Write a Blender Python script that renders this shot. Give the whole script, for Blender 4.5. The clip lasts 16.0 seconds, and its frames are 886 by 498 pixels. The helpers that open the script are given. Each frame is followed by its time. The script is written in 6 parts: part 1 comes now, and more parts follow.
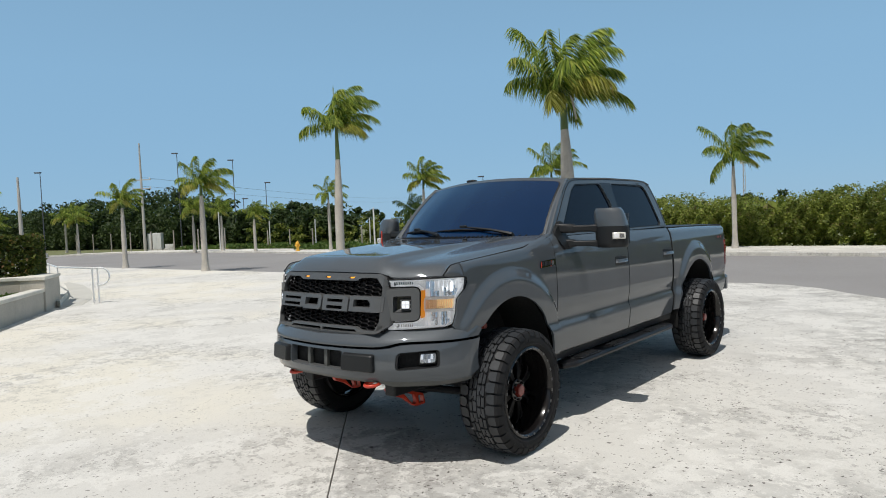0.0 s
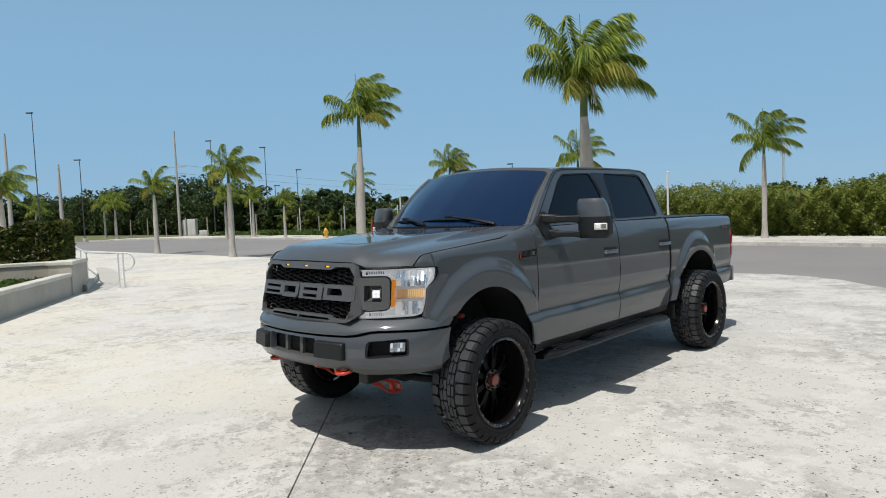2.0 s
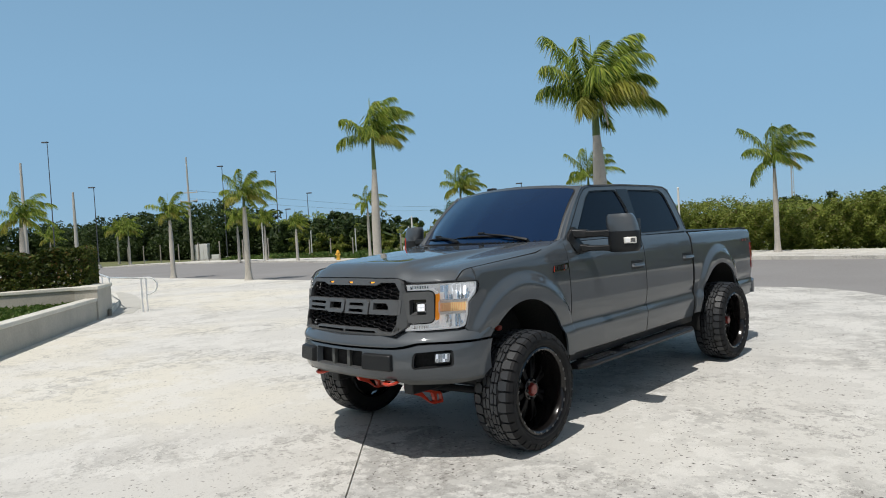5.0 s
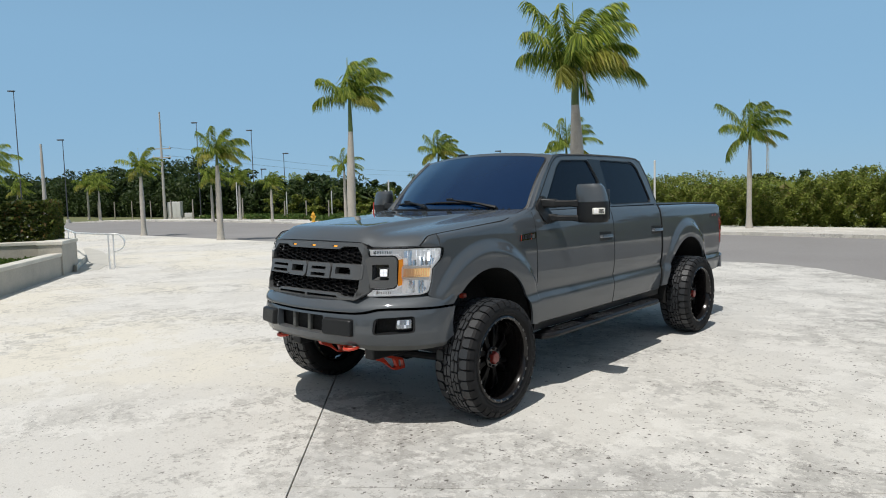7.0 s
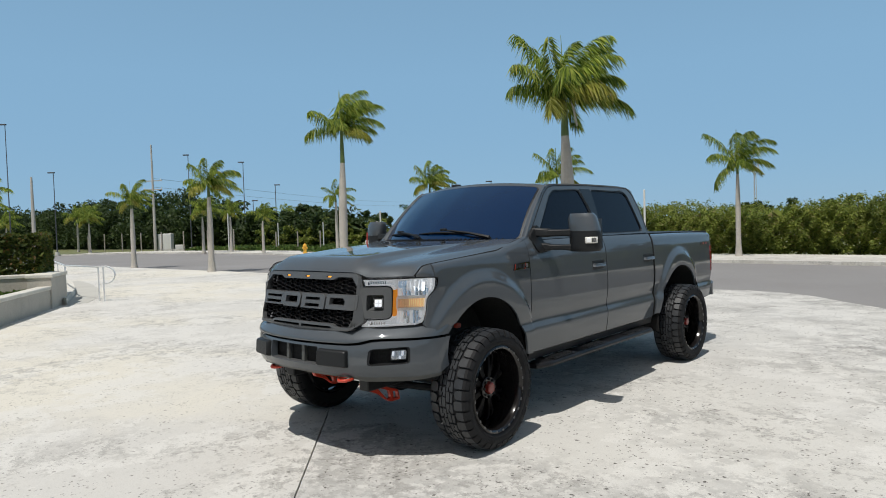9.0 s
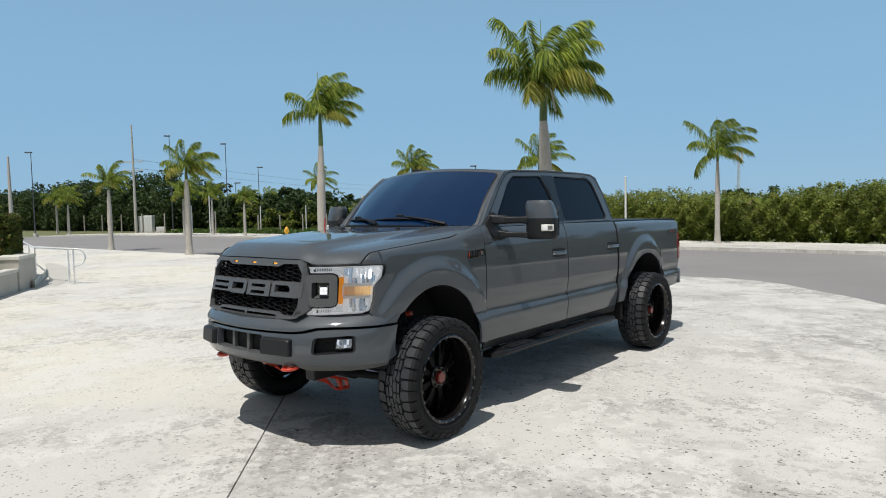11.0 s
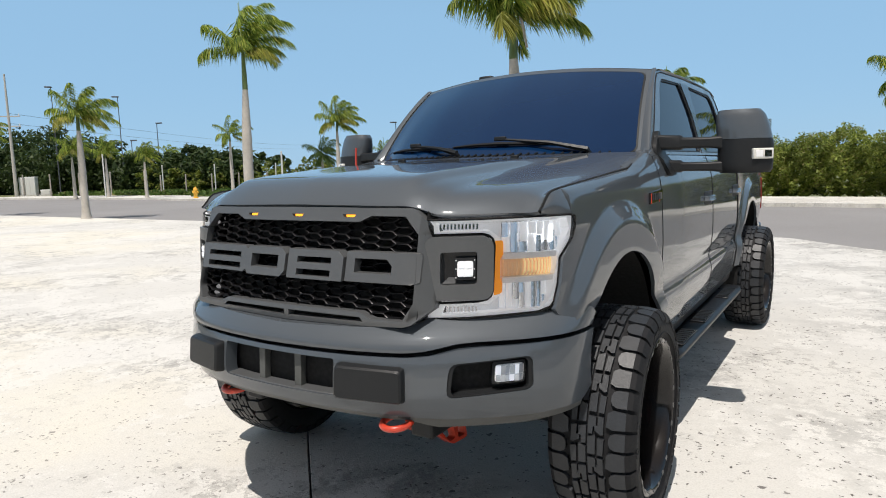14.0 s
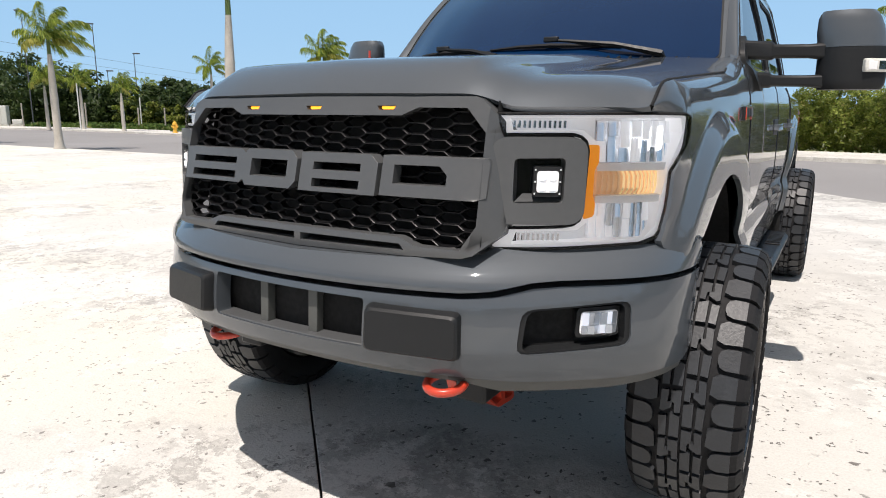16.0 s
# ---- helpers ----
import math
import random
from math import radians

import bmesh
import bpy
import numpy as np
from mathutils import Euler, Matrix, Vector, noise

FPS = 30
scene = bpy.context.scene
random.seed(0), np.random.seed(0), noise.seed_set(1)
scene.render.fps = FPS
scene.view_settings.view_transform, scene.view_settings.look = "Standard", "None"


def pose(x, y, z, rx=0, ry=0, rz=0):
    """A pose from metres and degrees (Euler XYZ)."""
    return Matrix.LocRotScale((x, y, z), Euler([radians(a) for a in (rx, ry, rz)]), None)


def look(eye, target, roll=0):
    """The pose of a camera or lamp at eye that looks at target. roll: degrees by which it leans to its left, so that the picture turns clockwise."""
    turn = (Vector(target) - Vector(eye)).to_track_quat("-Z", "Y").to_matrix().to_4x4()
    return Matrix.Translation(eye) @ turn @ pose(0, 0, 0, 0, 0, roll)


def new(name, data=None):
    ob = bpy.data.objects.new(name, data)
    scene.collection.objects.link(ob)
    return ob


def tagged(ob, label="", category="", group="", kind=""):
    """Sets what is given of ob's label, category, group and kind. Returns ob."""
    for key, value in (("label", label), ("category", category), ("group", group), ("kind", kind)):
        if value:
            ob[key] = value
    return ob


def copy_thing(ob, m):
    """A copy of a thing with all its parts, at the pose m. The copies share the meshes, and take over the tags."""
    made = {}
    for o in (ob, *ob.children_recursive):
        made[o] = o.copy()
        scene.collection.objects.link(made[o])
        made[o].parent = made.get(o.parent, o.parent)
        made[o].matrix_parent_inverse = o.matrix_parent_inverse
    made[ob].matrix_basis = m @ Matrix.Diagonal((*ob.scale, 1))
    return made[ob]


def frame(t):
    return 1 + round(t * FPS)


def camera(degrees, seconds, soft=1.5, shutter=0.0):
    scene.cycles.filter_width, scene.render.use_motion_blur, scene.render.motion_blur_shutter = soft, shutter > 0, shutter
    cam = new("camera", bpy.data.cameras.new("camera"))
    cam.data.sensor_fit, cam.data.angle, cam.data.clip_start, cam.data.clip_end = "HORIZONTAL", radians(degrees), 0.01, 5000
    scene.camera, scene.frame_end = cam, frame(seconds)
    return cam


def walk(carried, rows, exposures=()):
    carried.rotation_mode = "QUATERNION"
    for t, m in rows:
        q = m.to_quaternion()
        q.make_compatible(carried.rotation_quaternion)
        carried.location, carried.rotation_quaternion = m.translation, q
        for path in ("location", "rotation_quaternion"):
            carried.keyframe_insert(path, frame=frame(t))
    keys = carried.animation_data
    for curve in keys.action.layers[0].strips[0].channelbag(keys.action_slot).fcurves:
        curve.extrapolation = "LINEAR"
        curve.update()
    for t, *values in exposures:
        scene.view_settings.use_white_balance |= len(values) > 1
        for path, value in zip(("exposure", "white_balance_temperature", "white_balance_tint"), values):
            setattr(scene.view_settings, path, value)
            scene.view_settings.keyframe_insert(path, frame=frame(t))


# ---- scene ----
cam = camera(68.2, 16.0, 1.0)
PATH = [
    (0, (3.791, -3.945, 1.717), (2.4819, -2.4356, 1.6353), -2.55),
    (0.5, (3.779, -3.997, 1.713), (2.4985, -2.4647, 1.6056), -3.73),
    (1, (3.825, -3.983, 1.713), (2.5664, -2.4330, 1.5928), -3.65),
    (1.5, (4.025, -3.800, 1.710), (2.6708, -2.3299, 1.6441), -0.35),
    (2, (4.121, -3.679, 1.720), (2.7382, -2.2386, 1.6039), -2.30),
    (2.5, (4.146, -3.676, 1.706), (2.7518, -2.2490, 1.5592), -4.41),
    (3, (4.087, -3.835, 1.706), (2.7519, -2.3511, 1.5862), -4.28),
    (3.5, (4.005, -4.018, 1.709), (2.6688, -2.5378, 1.5571), -3.84),
    (3.7, (4.054, -4.031, 1.722), (2.6837, -2.5812, 1.5805), -3.23),
    (5.8, (4.147, -3.956, 1.696), (2.7479, -2.5270, 1.6598), -3.22),
    (6, (4.159, -3.931, 1.711), (2.7629, -2.4997, 1.6542), -3.51),
    (6.5, (4.154, -3.924, 1.712), (2.7827, -2.4686, 1.6685), -3.49),
    (7, (4.125, -3.893, 1.695), (2.7756, -2.4253, 1.5366), -1.46),
    (7.5, (4.122, -3.899, 1.686), (2.7969, -2.4126, 1.4975), -0.17),
    (8, (4.128, -3.908, 1.695), (2.7835, -2.4369, 1.5252), -1.49),
    (8.5, (4.156, -3.911, 1.721), (2.8351, -2.4100, 1.6755), -1.57),
    (8.7, (4.119, -3.921, 1.694), (2.7872, -2.4298, 1.6384), -1.69),
    (10.8, (4.198, -3.695, 1.712), (2.8856, -2.1894, 1.6081), -1.78),
    (11, (4.250, -3.658, 1.703), (2.9501, -2.1423, 1.5869), -1.29),
    (11.5, (4.107, -3.599, 1.676), (2.8240, -2.0756, 1.4928), -1.28),
    (12, (3.627, -3.461, 1.640), (2.3569, -1.9212, 1.5207), -3.88),
    (12.5, (3.153, -3.224, 1.587), (1.9354, -1.6439, 1.4482), -2.22),
    (13, (2.667, -3.048, 1.570), (1.4574, -1.4590, 1.4613), -1.08),
    (13.5, (2.226, -2.898, 1.543), (1.0804, -1.2655, 1.3921), -2.70),
    (14, (1.836, -2.699, 1.512), (0.7620, -1.0291, 1.2701), -1.65),
    (14.5, (1.510, -2.579, 1.478), (0.5554, -0.8589, 1.1157), -3.24),
    (15, (1.378, -2.385, 1.409), (0.3997, -0.6534, 1.1970), -1.95),
    (15.5, (1.333, -2.331, 1.361), (0.3132, -0.6350, 1.0696), -0.40),
    (16, (1.328, -2.339, 1.335), (0.3122, -0.6632, 0.9322), 0.35),
]
EXPOSURES = [(0, -0.18, 6500, 10), (3.0, -0.21, 6500, 10), (3.5, -0.36, 6500, 10), (6, -0.16, 6500, 10), (7.0, -0.2, 6500, 10), (8.0, -0.44, 6500, 10), (8.5, -0.34, 6500, 10), (11.0, -0.16, 6500, 10), (11.5, -0.28, 6500, 10), (12.5, -0.05, 6540, 10.8), (13.0, 0.0, 6620, 11.5), (14.0, 0.08, 6640, 12.4), (14.5, 0.11, 6650, 13.0), (15.5, 0.22, 6656, 14.2), (16.0, 0.26, 6700, 15)]
walk(cam, [(t, look(eye, target, roll)) for t, eye, target, roll in PATH], EXPOSURES)

# ---- light settings ----
SUN_STRENGTH, SKY_STRENGTH = 4.4, 0.105

# ---- light ----
SUN_FROM = Vector((0.19, -0.68, 1.55)).normalized()
world = bpy.data.worlds.new("sky")
scene.world = world
world.use_nodes = True
wn, wl = world.node_tree.nodes, world.node_tree.links
sky = wn.new("ShaderNodeTexSky")
sky.sky_type, sky.sun_disc = "NISHITA", False
sky.sun_elevation, sky.sun_rotation = math.asin(SUN_FROM.z), math.atan2(SUN_FROM.x, SUN_FROM.y)
sky.air_density, sky.dust_density, sky.ozone_density, sky.altitude = 0.9, 0.3, 1.2, 0
# a sea haze evens out the lower sky, which deepens overhead
wc, wz, wr = wn.new("ShaderNodeTexCoord"), wn.new("ShaderNodeSeparateXYZ"), wn.new("ShaderNodeMapRange")
wh, wm = wn.new("ShaderNodeMixRGB"), wn.new("ShaderNodeMixRGB")
wl.new(wc.outputs["Generated"], wz.inputs[0])
wl.new(wz.outputs["Z"], wr.inputs["Value"])
wr.inputs["From Min"].default_value, wr.inputs["From Max"].default_value = 0.22, 0.85
wl.new(wr.outputs[0], wh.inputs[0])
wh.inputs[1].default_value, wh.inputs[2].default_value = (2.75, 5.05, 7.4, 1), (1.7, 2.95, 4.4, 1)
wm.inputs[0].default_value = 0.86
wl.new(sky.outputs[0], wm.inputs[1])
# the sky pales round the sun
wd, wg, ws = wn.new("ShaderNodeVectorMath"), wn.new("ShaderNodeMapRange"), wn.new("ShaderNodeMixRGB")
wd.operation = "DOT_PRODUCT"
wd.inputs[1].default_value = SUN_FROM
wl.new(wc.outputs["Generated"], wd.inputs[0])
wl.new(wd.outputs["Value"], wg.inputs["Value"])
wg.inputs["From Min"].default_value, wg.inputs["From Max"].default_value = 0.30, 0.95
wl.new(wg.outputs[0], ws.inputs[0])
wl.new(wh.outputs[0], ws.inputs[1])
ws.inputs[2].default_value = (3.95, 3.4, 2.8, 1)
wl.new(ws.outputs[0], wm.inputs[2])
wl.new(wm.outputs[0], wn["Background"].inputs["Color"])
wn["Background"].inputs["Strength"].default_value = SKY_STRENGTH
sun = new("sun", bpy.data.lights.new("sun", "SUN"))
sun.data.energy, sun.data.angle, sun.data.color = SUN_STRENGTH, radians(0.55), (1.0, 0.965, 0.91)
sun.matrix_world = look(SUN_FROM * 60, (0, 0, 0))


# ---- materials ----
def shader(name):
    m = bpy.data.materials.new(name)
    m.use_nodes = True
    nt = m.node_tree
    return m, nt, nt.nodes["Principled BSDF"]


def node(nt, kind, **inputs):
    n = nt.nodes.new(kind)
    for k, v in inputs.items():
        n.inputs[k.replace("_", " ")].default_value = v
    return n


def ramp(nt, fac, stops):
    r = nt.nodes.new("ShaderNodeValToRGB")
    while len(r.color_ramp.elements) < len(stops):
        r.color_ramp.elements.new(0.5)
    for e, (p, c) in zip(r.color_ramp.elements, stops):
        e.position, e.color = p, (*c, 1) if len(c) == 3 else c
    nt.links.new(fac, r.inputs[0])
    return r.outputs[0]


def blend(nt, fac, a, b, kind="MIX"):
    n = nt.nodes.new("ShaderNodeMix")
    n.data_type, n.blend_type = "RGBA", kind
    for s, v in ((n.inputs[0], fac), (n.inputs[6], a), (n.inputs[7], b)):
        if isinstance(v, bpy.types.NodeSocket):
            nt.links.new(v, s)
        else:
            s.default_value = v if isinstance(v, (int, float)) else (*v, 1)
    return n.outputs[2]


def noise_tex(nt, scale, detail=4.0, rough=0.55, where="Object"):
    c = nt.nodes.new("ShaderNodeTexCoord")
    n = node(nt, "ShaderNodeTexNoise", Scale=scale, Detail=detail, Roughness=rough)
    nt.links.new(c.outputs[where], n.inputs["Vector"])
    return n.outputs["Fac"]


def bump(nt, bsdf, height, strength=0.2, dist=0.01):
    b = node(nt, "ShaderNodeBump", Strength=strength, Distance=dist)
    nt.links.new(height, b.inputs["Height"])
    nt.links.new(b.outputs[0], bsdf.inputs["Normal"])


def simple(name, color, rough=0.5, metal=0.0, vary=0.12, scale=6.0, fine=60.0, relief=0.05, coat=0.0, spec=0.5):
    """A surface of one colour with wear at two scales and fine relief."""
    m, nt, b = shader(name)
    lo = tuple(c * (1 - vary) for c in color)
    hi = tuple(min(1, c * (1 + vary)) for c in color)
    big = ramp(nt, noise_tex(nt, scale), [(0.3, lo), (0.7, hi)])
    small = noise_tex(nt, fine, 3)
    col = blend(nt, 0.5, big, ramp(nt, small, [(0.3, lo), (0.75, hi)]))
    nt.links.new(col, b.inputs["Base Color"])
    b.inputs["Metallic"].default_value = metal
    rr = ramp(nt, small, [(0.2, (rough * 0.85,) * 3), (0.8, (min(1, rough * 1.15),) * 3)])
    nt.links.new(rr, b.inputs["Roughness"])
    b.inputs["Coat Weight"].default_value = coat
    b.inputs["Coat Roughness"].default_value = 0.03
    b.inputs["Specular IOR Level"].default_value = spec
    if relief:
        bump(nt, b, small, relief, 0.004)
    return m


def concrete(name, tint, grey, pits=1.0, smear=0.0, flakes=1.0):
    """Old plaza concrete: a pale skin that flakes off in sharp-edged patches, grey under it, with pits and grit."""
    m, nt, b = shader(name)
    big = noise_tex(nt, 0.16, 5, 0.6)
    fine = noise_tex(nt, 16, 5, 0.7)
    grit = noise_tex(nt, 90, 3, 0.6)
    c = blend(nt, ramp(nt, big, [(0.44, (0, 0, 0)), (0.56, (1, 1, 1))]), tint, grey)
    c = blend(nt, ramp(nt, fine, [(0.5, (0, 0, 0)), (0.8, (0.35, 0.35, 0.35))]), c, (0.47, 0.455, 0.42))
    film = ramp(nt, noise_tex(nt, 0.62, 13, 0.72), [(0.505, (0, 0, 0)), (0.52, (0.5, 0.5, 0.5)), (0.7, (0.3, 0.3, 0.3))])
    c = blend(nt, film, c, (0.685, 0.67, 0.63))
    where = ramp(nt, noise_tex(nt, 0.42, 5, 0.6), [(0.47, (0.04, 0.04, 0.04)), (0.57, (1, 1, 1))])
    for size, lo, k in ((1.5, 0.545, 0.5 * flakes), (3.6, 0.552, 0.7 * flakes), (9.0, 0.562, 0.75 * flakes)):
        flake = ramp(nt, noise_tex(nt, size, 12, 0.76), [(lo, (0, 0, 0)), (lo + 0.008, (k, k, k)), (lo + 0.03, (k, k, k)), (lo + 0.07, (0.35 * k,) * 3)])
        flake = blend(nt, 1.0, flake, where, "MULTIPLY")
        c = blend(nt, flake, c, (0.30, 0.29, 0.27))
    if smear:
        spread = ramp(nt, noise_tex(nt, 0.55, 4, 0.6), [(0.47, (0, 0, 0)), (0.60, (smear,) * 3)])
        worn = ramp(nt, noise_tex(nt, 2.6, 13, 0.78), [(0.47, (0, 0, 0)), (0.50, (0.8, 0.8, 0.8)), (0.56, (1, 1, 1)), (0.60, (0.25, 0.25, 0.25))])
        c = blend(nt, blend(nt, 1.0, worn, spread, "MULTIPLY"), c, (0.17, 0.165, 0.155))
    c = blend(nt, ramp(nt, grit, [(0.35, (0.3, 0.3, 0.3)), (0.55, (0, 0, 0))]), c, (0.40, 0.385, 0.355))
    tc = nt.nodes.new("ShaderNodeTexCoord")
    wob = node(nt, "ShaderNodeTexNoise", Scale=34.0, Detail=4.0)
    add = node(nt, "ShaderNodeMixRGB", Fac=0.06)
    nt.links.new(tc.outputs["Object"], wob.inputs["Vector"])
    nt.links.new(tc.outputs["Object"], add.inputs[1])
    nt.links.new(wob.outputs["Color"], add.inputs[2])
    pit = None
    for size, r0, r1, lo in ((6.0, 0.075, 0.10, 0.44), (13.0, 0.13, 0.17, 0.41), (30.0, 0.20, 0.27, 0.42)):
        vor = node(nt, "ShaderNodeTexVoronoi", Scale=size, Randomness=1.0)
        nt.links.new(add.outputs[0], vor.inputs["Vector"])
        dot = ramp(nt, vor.outputs["Distance"], [(r0, (1, 1, 1)), (r1, (0, 0, 0))])
        pick = ramp(nt, vor.outputs["Color"], [(0.50, (0, 0, 0)), (0.54, (pits, pits, pits))])
        here = ramp(nt, noise_tex(nt, 1.3 + size / 20, 4, 0.6), [(lo, (0, 0, 0)), (lo + 0.12, (1, 1, 1))])
        one = blend(nt, 1.0, blend(nt, 1.0, dot, pick, "MULTIPLY"), here, "MULTIPLY")
        pit = one if pit is None else blend(nt, 1.0, pit, one, "LIGHTEN")
    c = blend(nt, pit, c, (0.12, 0.11, 0.10))
    nt.links.new(c, b.inputs["Base Color"])
    b.inputs["Roughness"].default_value = 0.9
    b.inputs["Specular IOR Level"].default_value = 0.25
    h = blend(nt, 0.5, fine, grit)
    h = blend(nt, blend(nt, 0.4, pit, film, "ADD"), h, (0, 0, 0))
    bump(nt, b, h, 0.5, 0.012)
    return m


def leafy(name, dark, light, brown=None, amount=0.25, trans=0.35):
    """Foliage: each blade or leaf takes its own shade, and lets some light through."""
    m, nt, b = shader(name)
    g = nt.nodes.new("ShaderNodeNewGeometry")
    stops = [(0.0, dark), (0.84 if brown else 1.0, light)] + ([(1.0, brown)] if brown else [])
    col = ramp(nt, g.outputs["Random Per Island"], stops)
    col = blend(nt, ramp(nt, noise_tex(nt, 0.7, 3), [(0.35, (0, 0, 0)), (0.7, (0.6, 0.6, 0.6))]), col, tuple(0.6 * c for c in dark))
    nt.links.new(col, b.inputs["Base Color"])
    b.inputs["Roughness"].default_value = 0.55
    b.inputs["Specular IOR Level"].default_value = 0.3
    t = nt.nodes.new("ShaderNodeBsdfTranslucent")
    mix = nt.nodes.new("ShaderNodeMixShader")
    mix.inputs[0].default_value = trans
    nt.links.new(col, t.inputs["Color"])
    nt.links.new(b.outputs[0], mix.inputs[1])
    nt.links.new(t.outputs[0], mix.inputs[2])
    nt.links.new(mix.outputs[0], nt.nodes["Material Output"].inputs["Surface"])
    return m


def clear(name, tint, ior=1.5, rough=0.0):
    """Thin glass: a tinted see-through sheet under a Fresnel gloss."""
    m, nt, b = shader(name)
    tr, gl, mx, fr = (nt.nodes.new(k) for k in ("ShaderNodeBsdfTransparent", "ShaderNodeBsdfGlossy", "ShaderNodeMixShader", "ShaderNodeFresnel"))
    tr.inputs["Color"].default_value = (*tint, 1)
    gl.inputs["Roughness"].default_value = rough
    fr.inputs["IOR"].default_value = ior
    nt.links.new(fr.outputs[0], mx.inputs[0])
    nt.links.new(tr.outputs[0], mx.inputs[1])
    nt.links.new(gl.outputs[0], mx.inputs[2])
    nt.links.new(mx.outputs[0], nt.nodes["Material Output"].inputs["Surface"])
    nt.nodes.remove(b)
    return m


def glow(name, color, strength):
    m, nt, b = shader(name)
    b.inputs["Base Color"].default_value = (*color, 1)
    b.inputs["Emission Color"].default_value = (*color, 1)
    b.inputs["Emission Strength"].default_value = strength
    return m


def car_paint(name, color):
    m, nt, b = shader(name)
    flake = noise_tex(nt, 900, 2)
    dust = noise_tex(nt, 2.3, 6, 0.65)
    c = ramp(nt, flake, [(0.35, tuple(k * 0.93 for k in color)), (0.65, tuple(k * 1.07 for k in color))])
    c = blend(nt, ramp(nt, dust, [(0.5, (0, 0, 0)), (0.85, (0.05, 0.05, 0.05))]), c, (0.3, 0.28, 0.25))
    nt.links.new(c, b.inputs["Base Color"])
    b.inputs["Metallic"].default_value = 0.2
    b.inputs["Roughness"].default_value = 0.5
    b.inputs["Specular IOR Level"].default_value = 0.06
    b.inputs["Coat Weight"].default_value = 1.0
    b.inputs["Coat IOR"].default_value = 1.52
    nt.links.new(ramp(nt, dust, [(0.3, (0.03,) * 3), (0.8, (0.055,) * 3)]), b.inputs["Coat Roughness"])
    bump(nt, b, noise_tex(nt, 14, 2), 0.012, 0.01)
    return m


def asphalt(name):
    m, nt, b = shader(name)
    big = noise_tex(nt, 0.15, 5)
    fine = noise_tex(nt, 60, 3, 0.7)
    c = ramp(nt, big, [(0.3, (0.19, 0.18, 0.175)), (0.7, (0.25, 0.24, 0.235))])
    c = blend(nt, ramp(nt, fine, [(0.4, (0, 0, 0)), (0.75, (0.6, 0.6, 0.6))]), c, (0.30, 0.29, 0.28))
    nt.links.new(c, b.inputs["Base Color"])
    b.inputs["Roughness"].default_value = 0.9
    bump(nt, b, fine, 0.6, 0.01)
    return m


PAINT = car_paint("grey paint", (0.074, 0.084, 0.094))
SATIN = simple("satin grey plastic", (0.078, 0.081, 0.083), 0.36, vary=0.08, relief=0.03)
BLACK = simple("black plastic", (0.013, 0.014, 0.015), 0.48, vary=0.2, relief=0.1, spec=0.32)
VALANCE = simple("dusty grey valance", (0.075, 0.077, 0.072), 0.55, vary=0.2, relief=0.08)
WINDSHIELD = simple("tinted windshield glass", (0.003, 0.020, 0.062), 0.012, vary=0.05, relief=0, spec=0.30, coat=0.15)
# reflector and bezel are no light sources; a glow is added to brighten them
LAMP_GLOW = glow("lamp reflector with added glow", (0.86, 0.88, 0.90), 0.22)
LAMP_BEZEL = glow("pale lamp bezel with added glow", (0.90, 0.91, 0.92), 0.20)
LAMP_CHROME = simple("bright lamp chrome", (0.92, 0.93, 0.95), 0.22, metal=0.95, vary=0.03, relief=0.05)
FOG_FACET = simple("bluish lamp facets", (0.76, 0.81, 0.87), 0.25, metal=0.6, vary=0.12, scale=40, relief=0.05)
AMBER_LIT = glow("lit amber lens", (1.0, 0.36, 0.02), 0.24)
TURN_LIT = glow("lit amber turn ribs", (1.0, 0.76, 0.42), 0.34)
TURN_BACK = glow("lit amber chamber", (0.85, 0.62, 0.38), 0.08)
PAD = simple("dark textured plastic", (0.013, 0.014, 0.015), 0.46, vary=0.12, fine=220, relief=0.15, spec=0.3)
GLOSSBLACK = simple("gloss black", (0.008, 0.008, 0.009), 0.12, vary=0.1, relief=0, coat=0.6)
MESHBLACK = simple("black mesh plastic", (0.009, 0.009, 0.010), 0.38, vary=0.1, relief=0, spec=0.3)
PILLARBLACK = simple("gloss black pillar trim", (0.012, 0.013, 0.016), 0.12, vary=0.1, relief=0, spec=0.35)
# near-black for seals, and for shade painted into gaps and hollows
VOID = simple("near-black seal and painted shade", (0.004, 0.004, 0.004), 0.9, vary=0.1, relief=0)
RUBBER = simple("tyre rubber", (0.010, 0.010, 0.011), 0.75, vary=0.25, scale=9, fine=90, relief=0.15, spec=0.3)
TREADRUBBER = simple("worn tread rubber", (0.023, 0.0255, 0.029), 0.48, vary=0.3, scale=14, fine=120, relief=0.2)
RIMBLACK = simple("gloss black alloy", (0.008, 0.007, 0.007), 0.16, metal=0.0, vary=0.1, relief=0, coat=0.3, spec=0.35)
SPOKEBLACK = simple("satin black spoke", (0.004, 0.0035, 0.0035), 0.42, vary=0.1, relief=0, spec=0.14)
HUBRED = simple("dark red cap", (0.20, 0.022, 0.016), 0.3, vary=0.15, relief=0.05, coat=0.3)
RED = simple("red powder coat", (0.50, 0.045, 0.02), 0.35, vary=0.1, relief=0.05, coat=0.3)
# passive housing, brightened by a slight added glow
LAMP_CASE = glow("lamp housing with added glow", (0.76, 0.77, 0.78), 0.09)
CHROME = simple("chrome", (0.80, 0.81, 0.82), 0.12, metal=1.0, vary=0.03, relief=0.02)
REFLECTOR = simple("headlamp reflector", (0.95, 0.95, 0.95), 0.2, metal=0.12, vary=0.05, scale=25, relief=0.1)
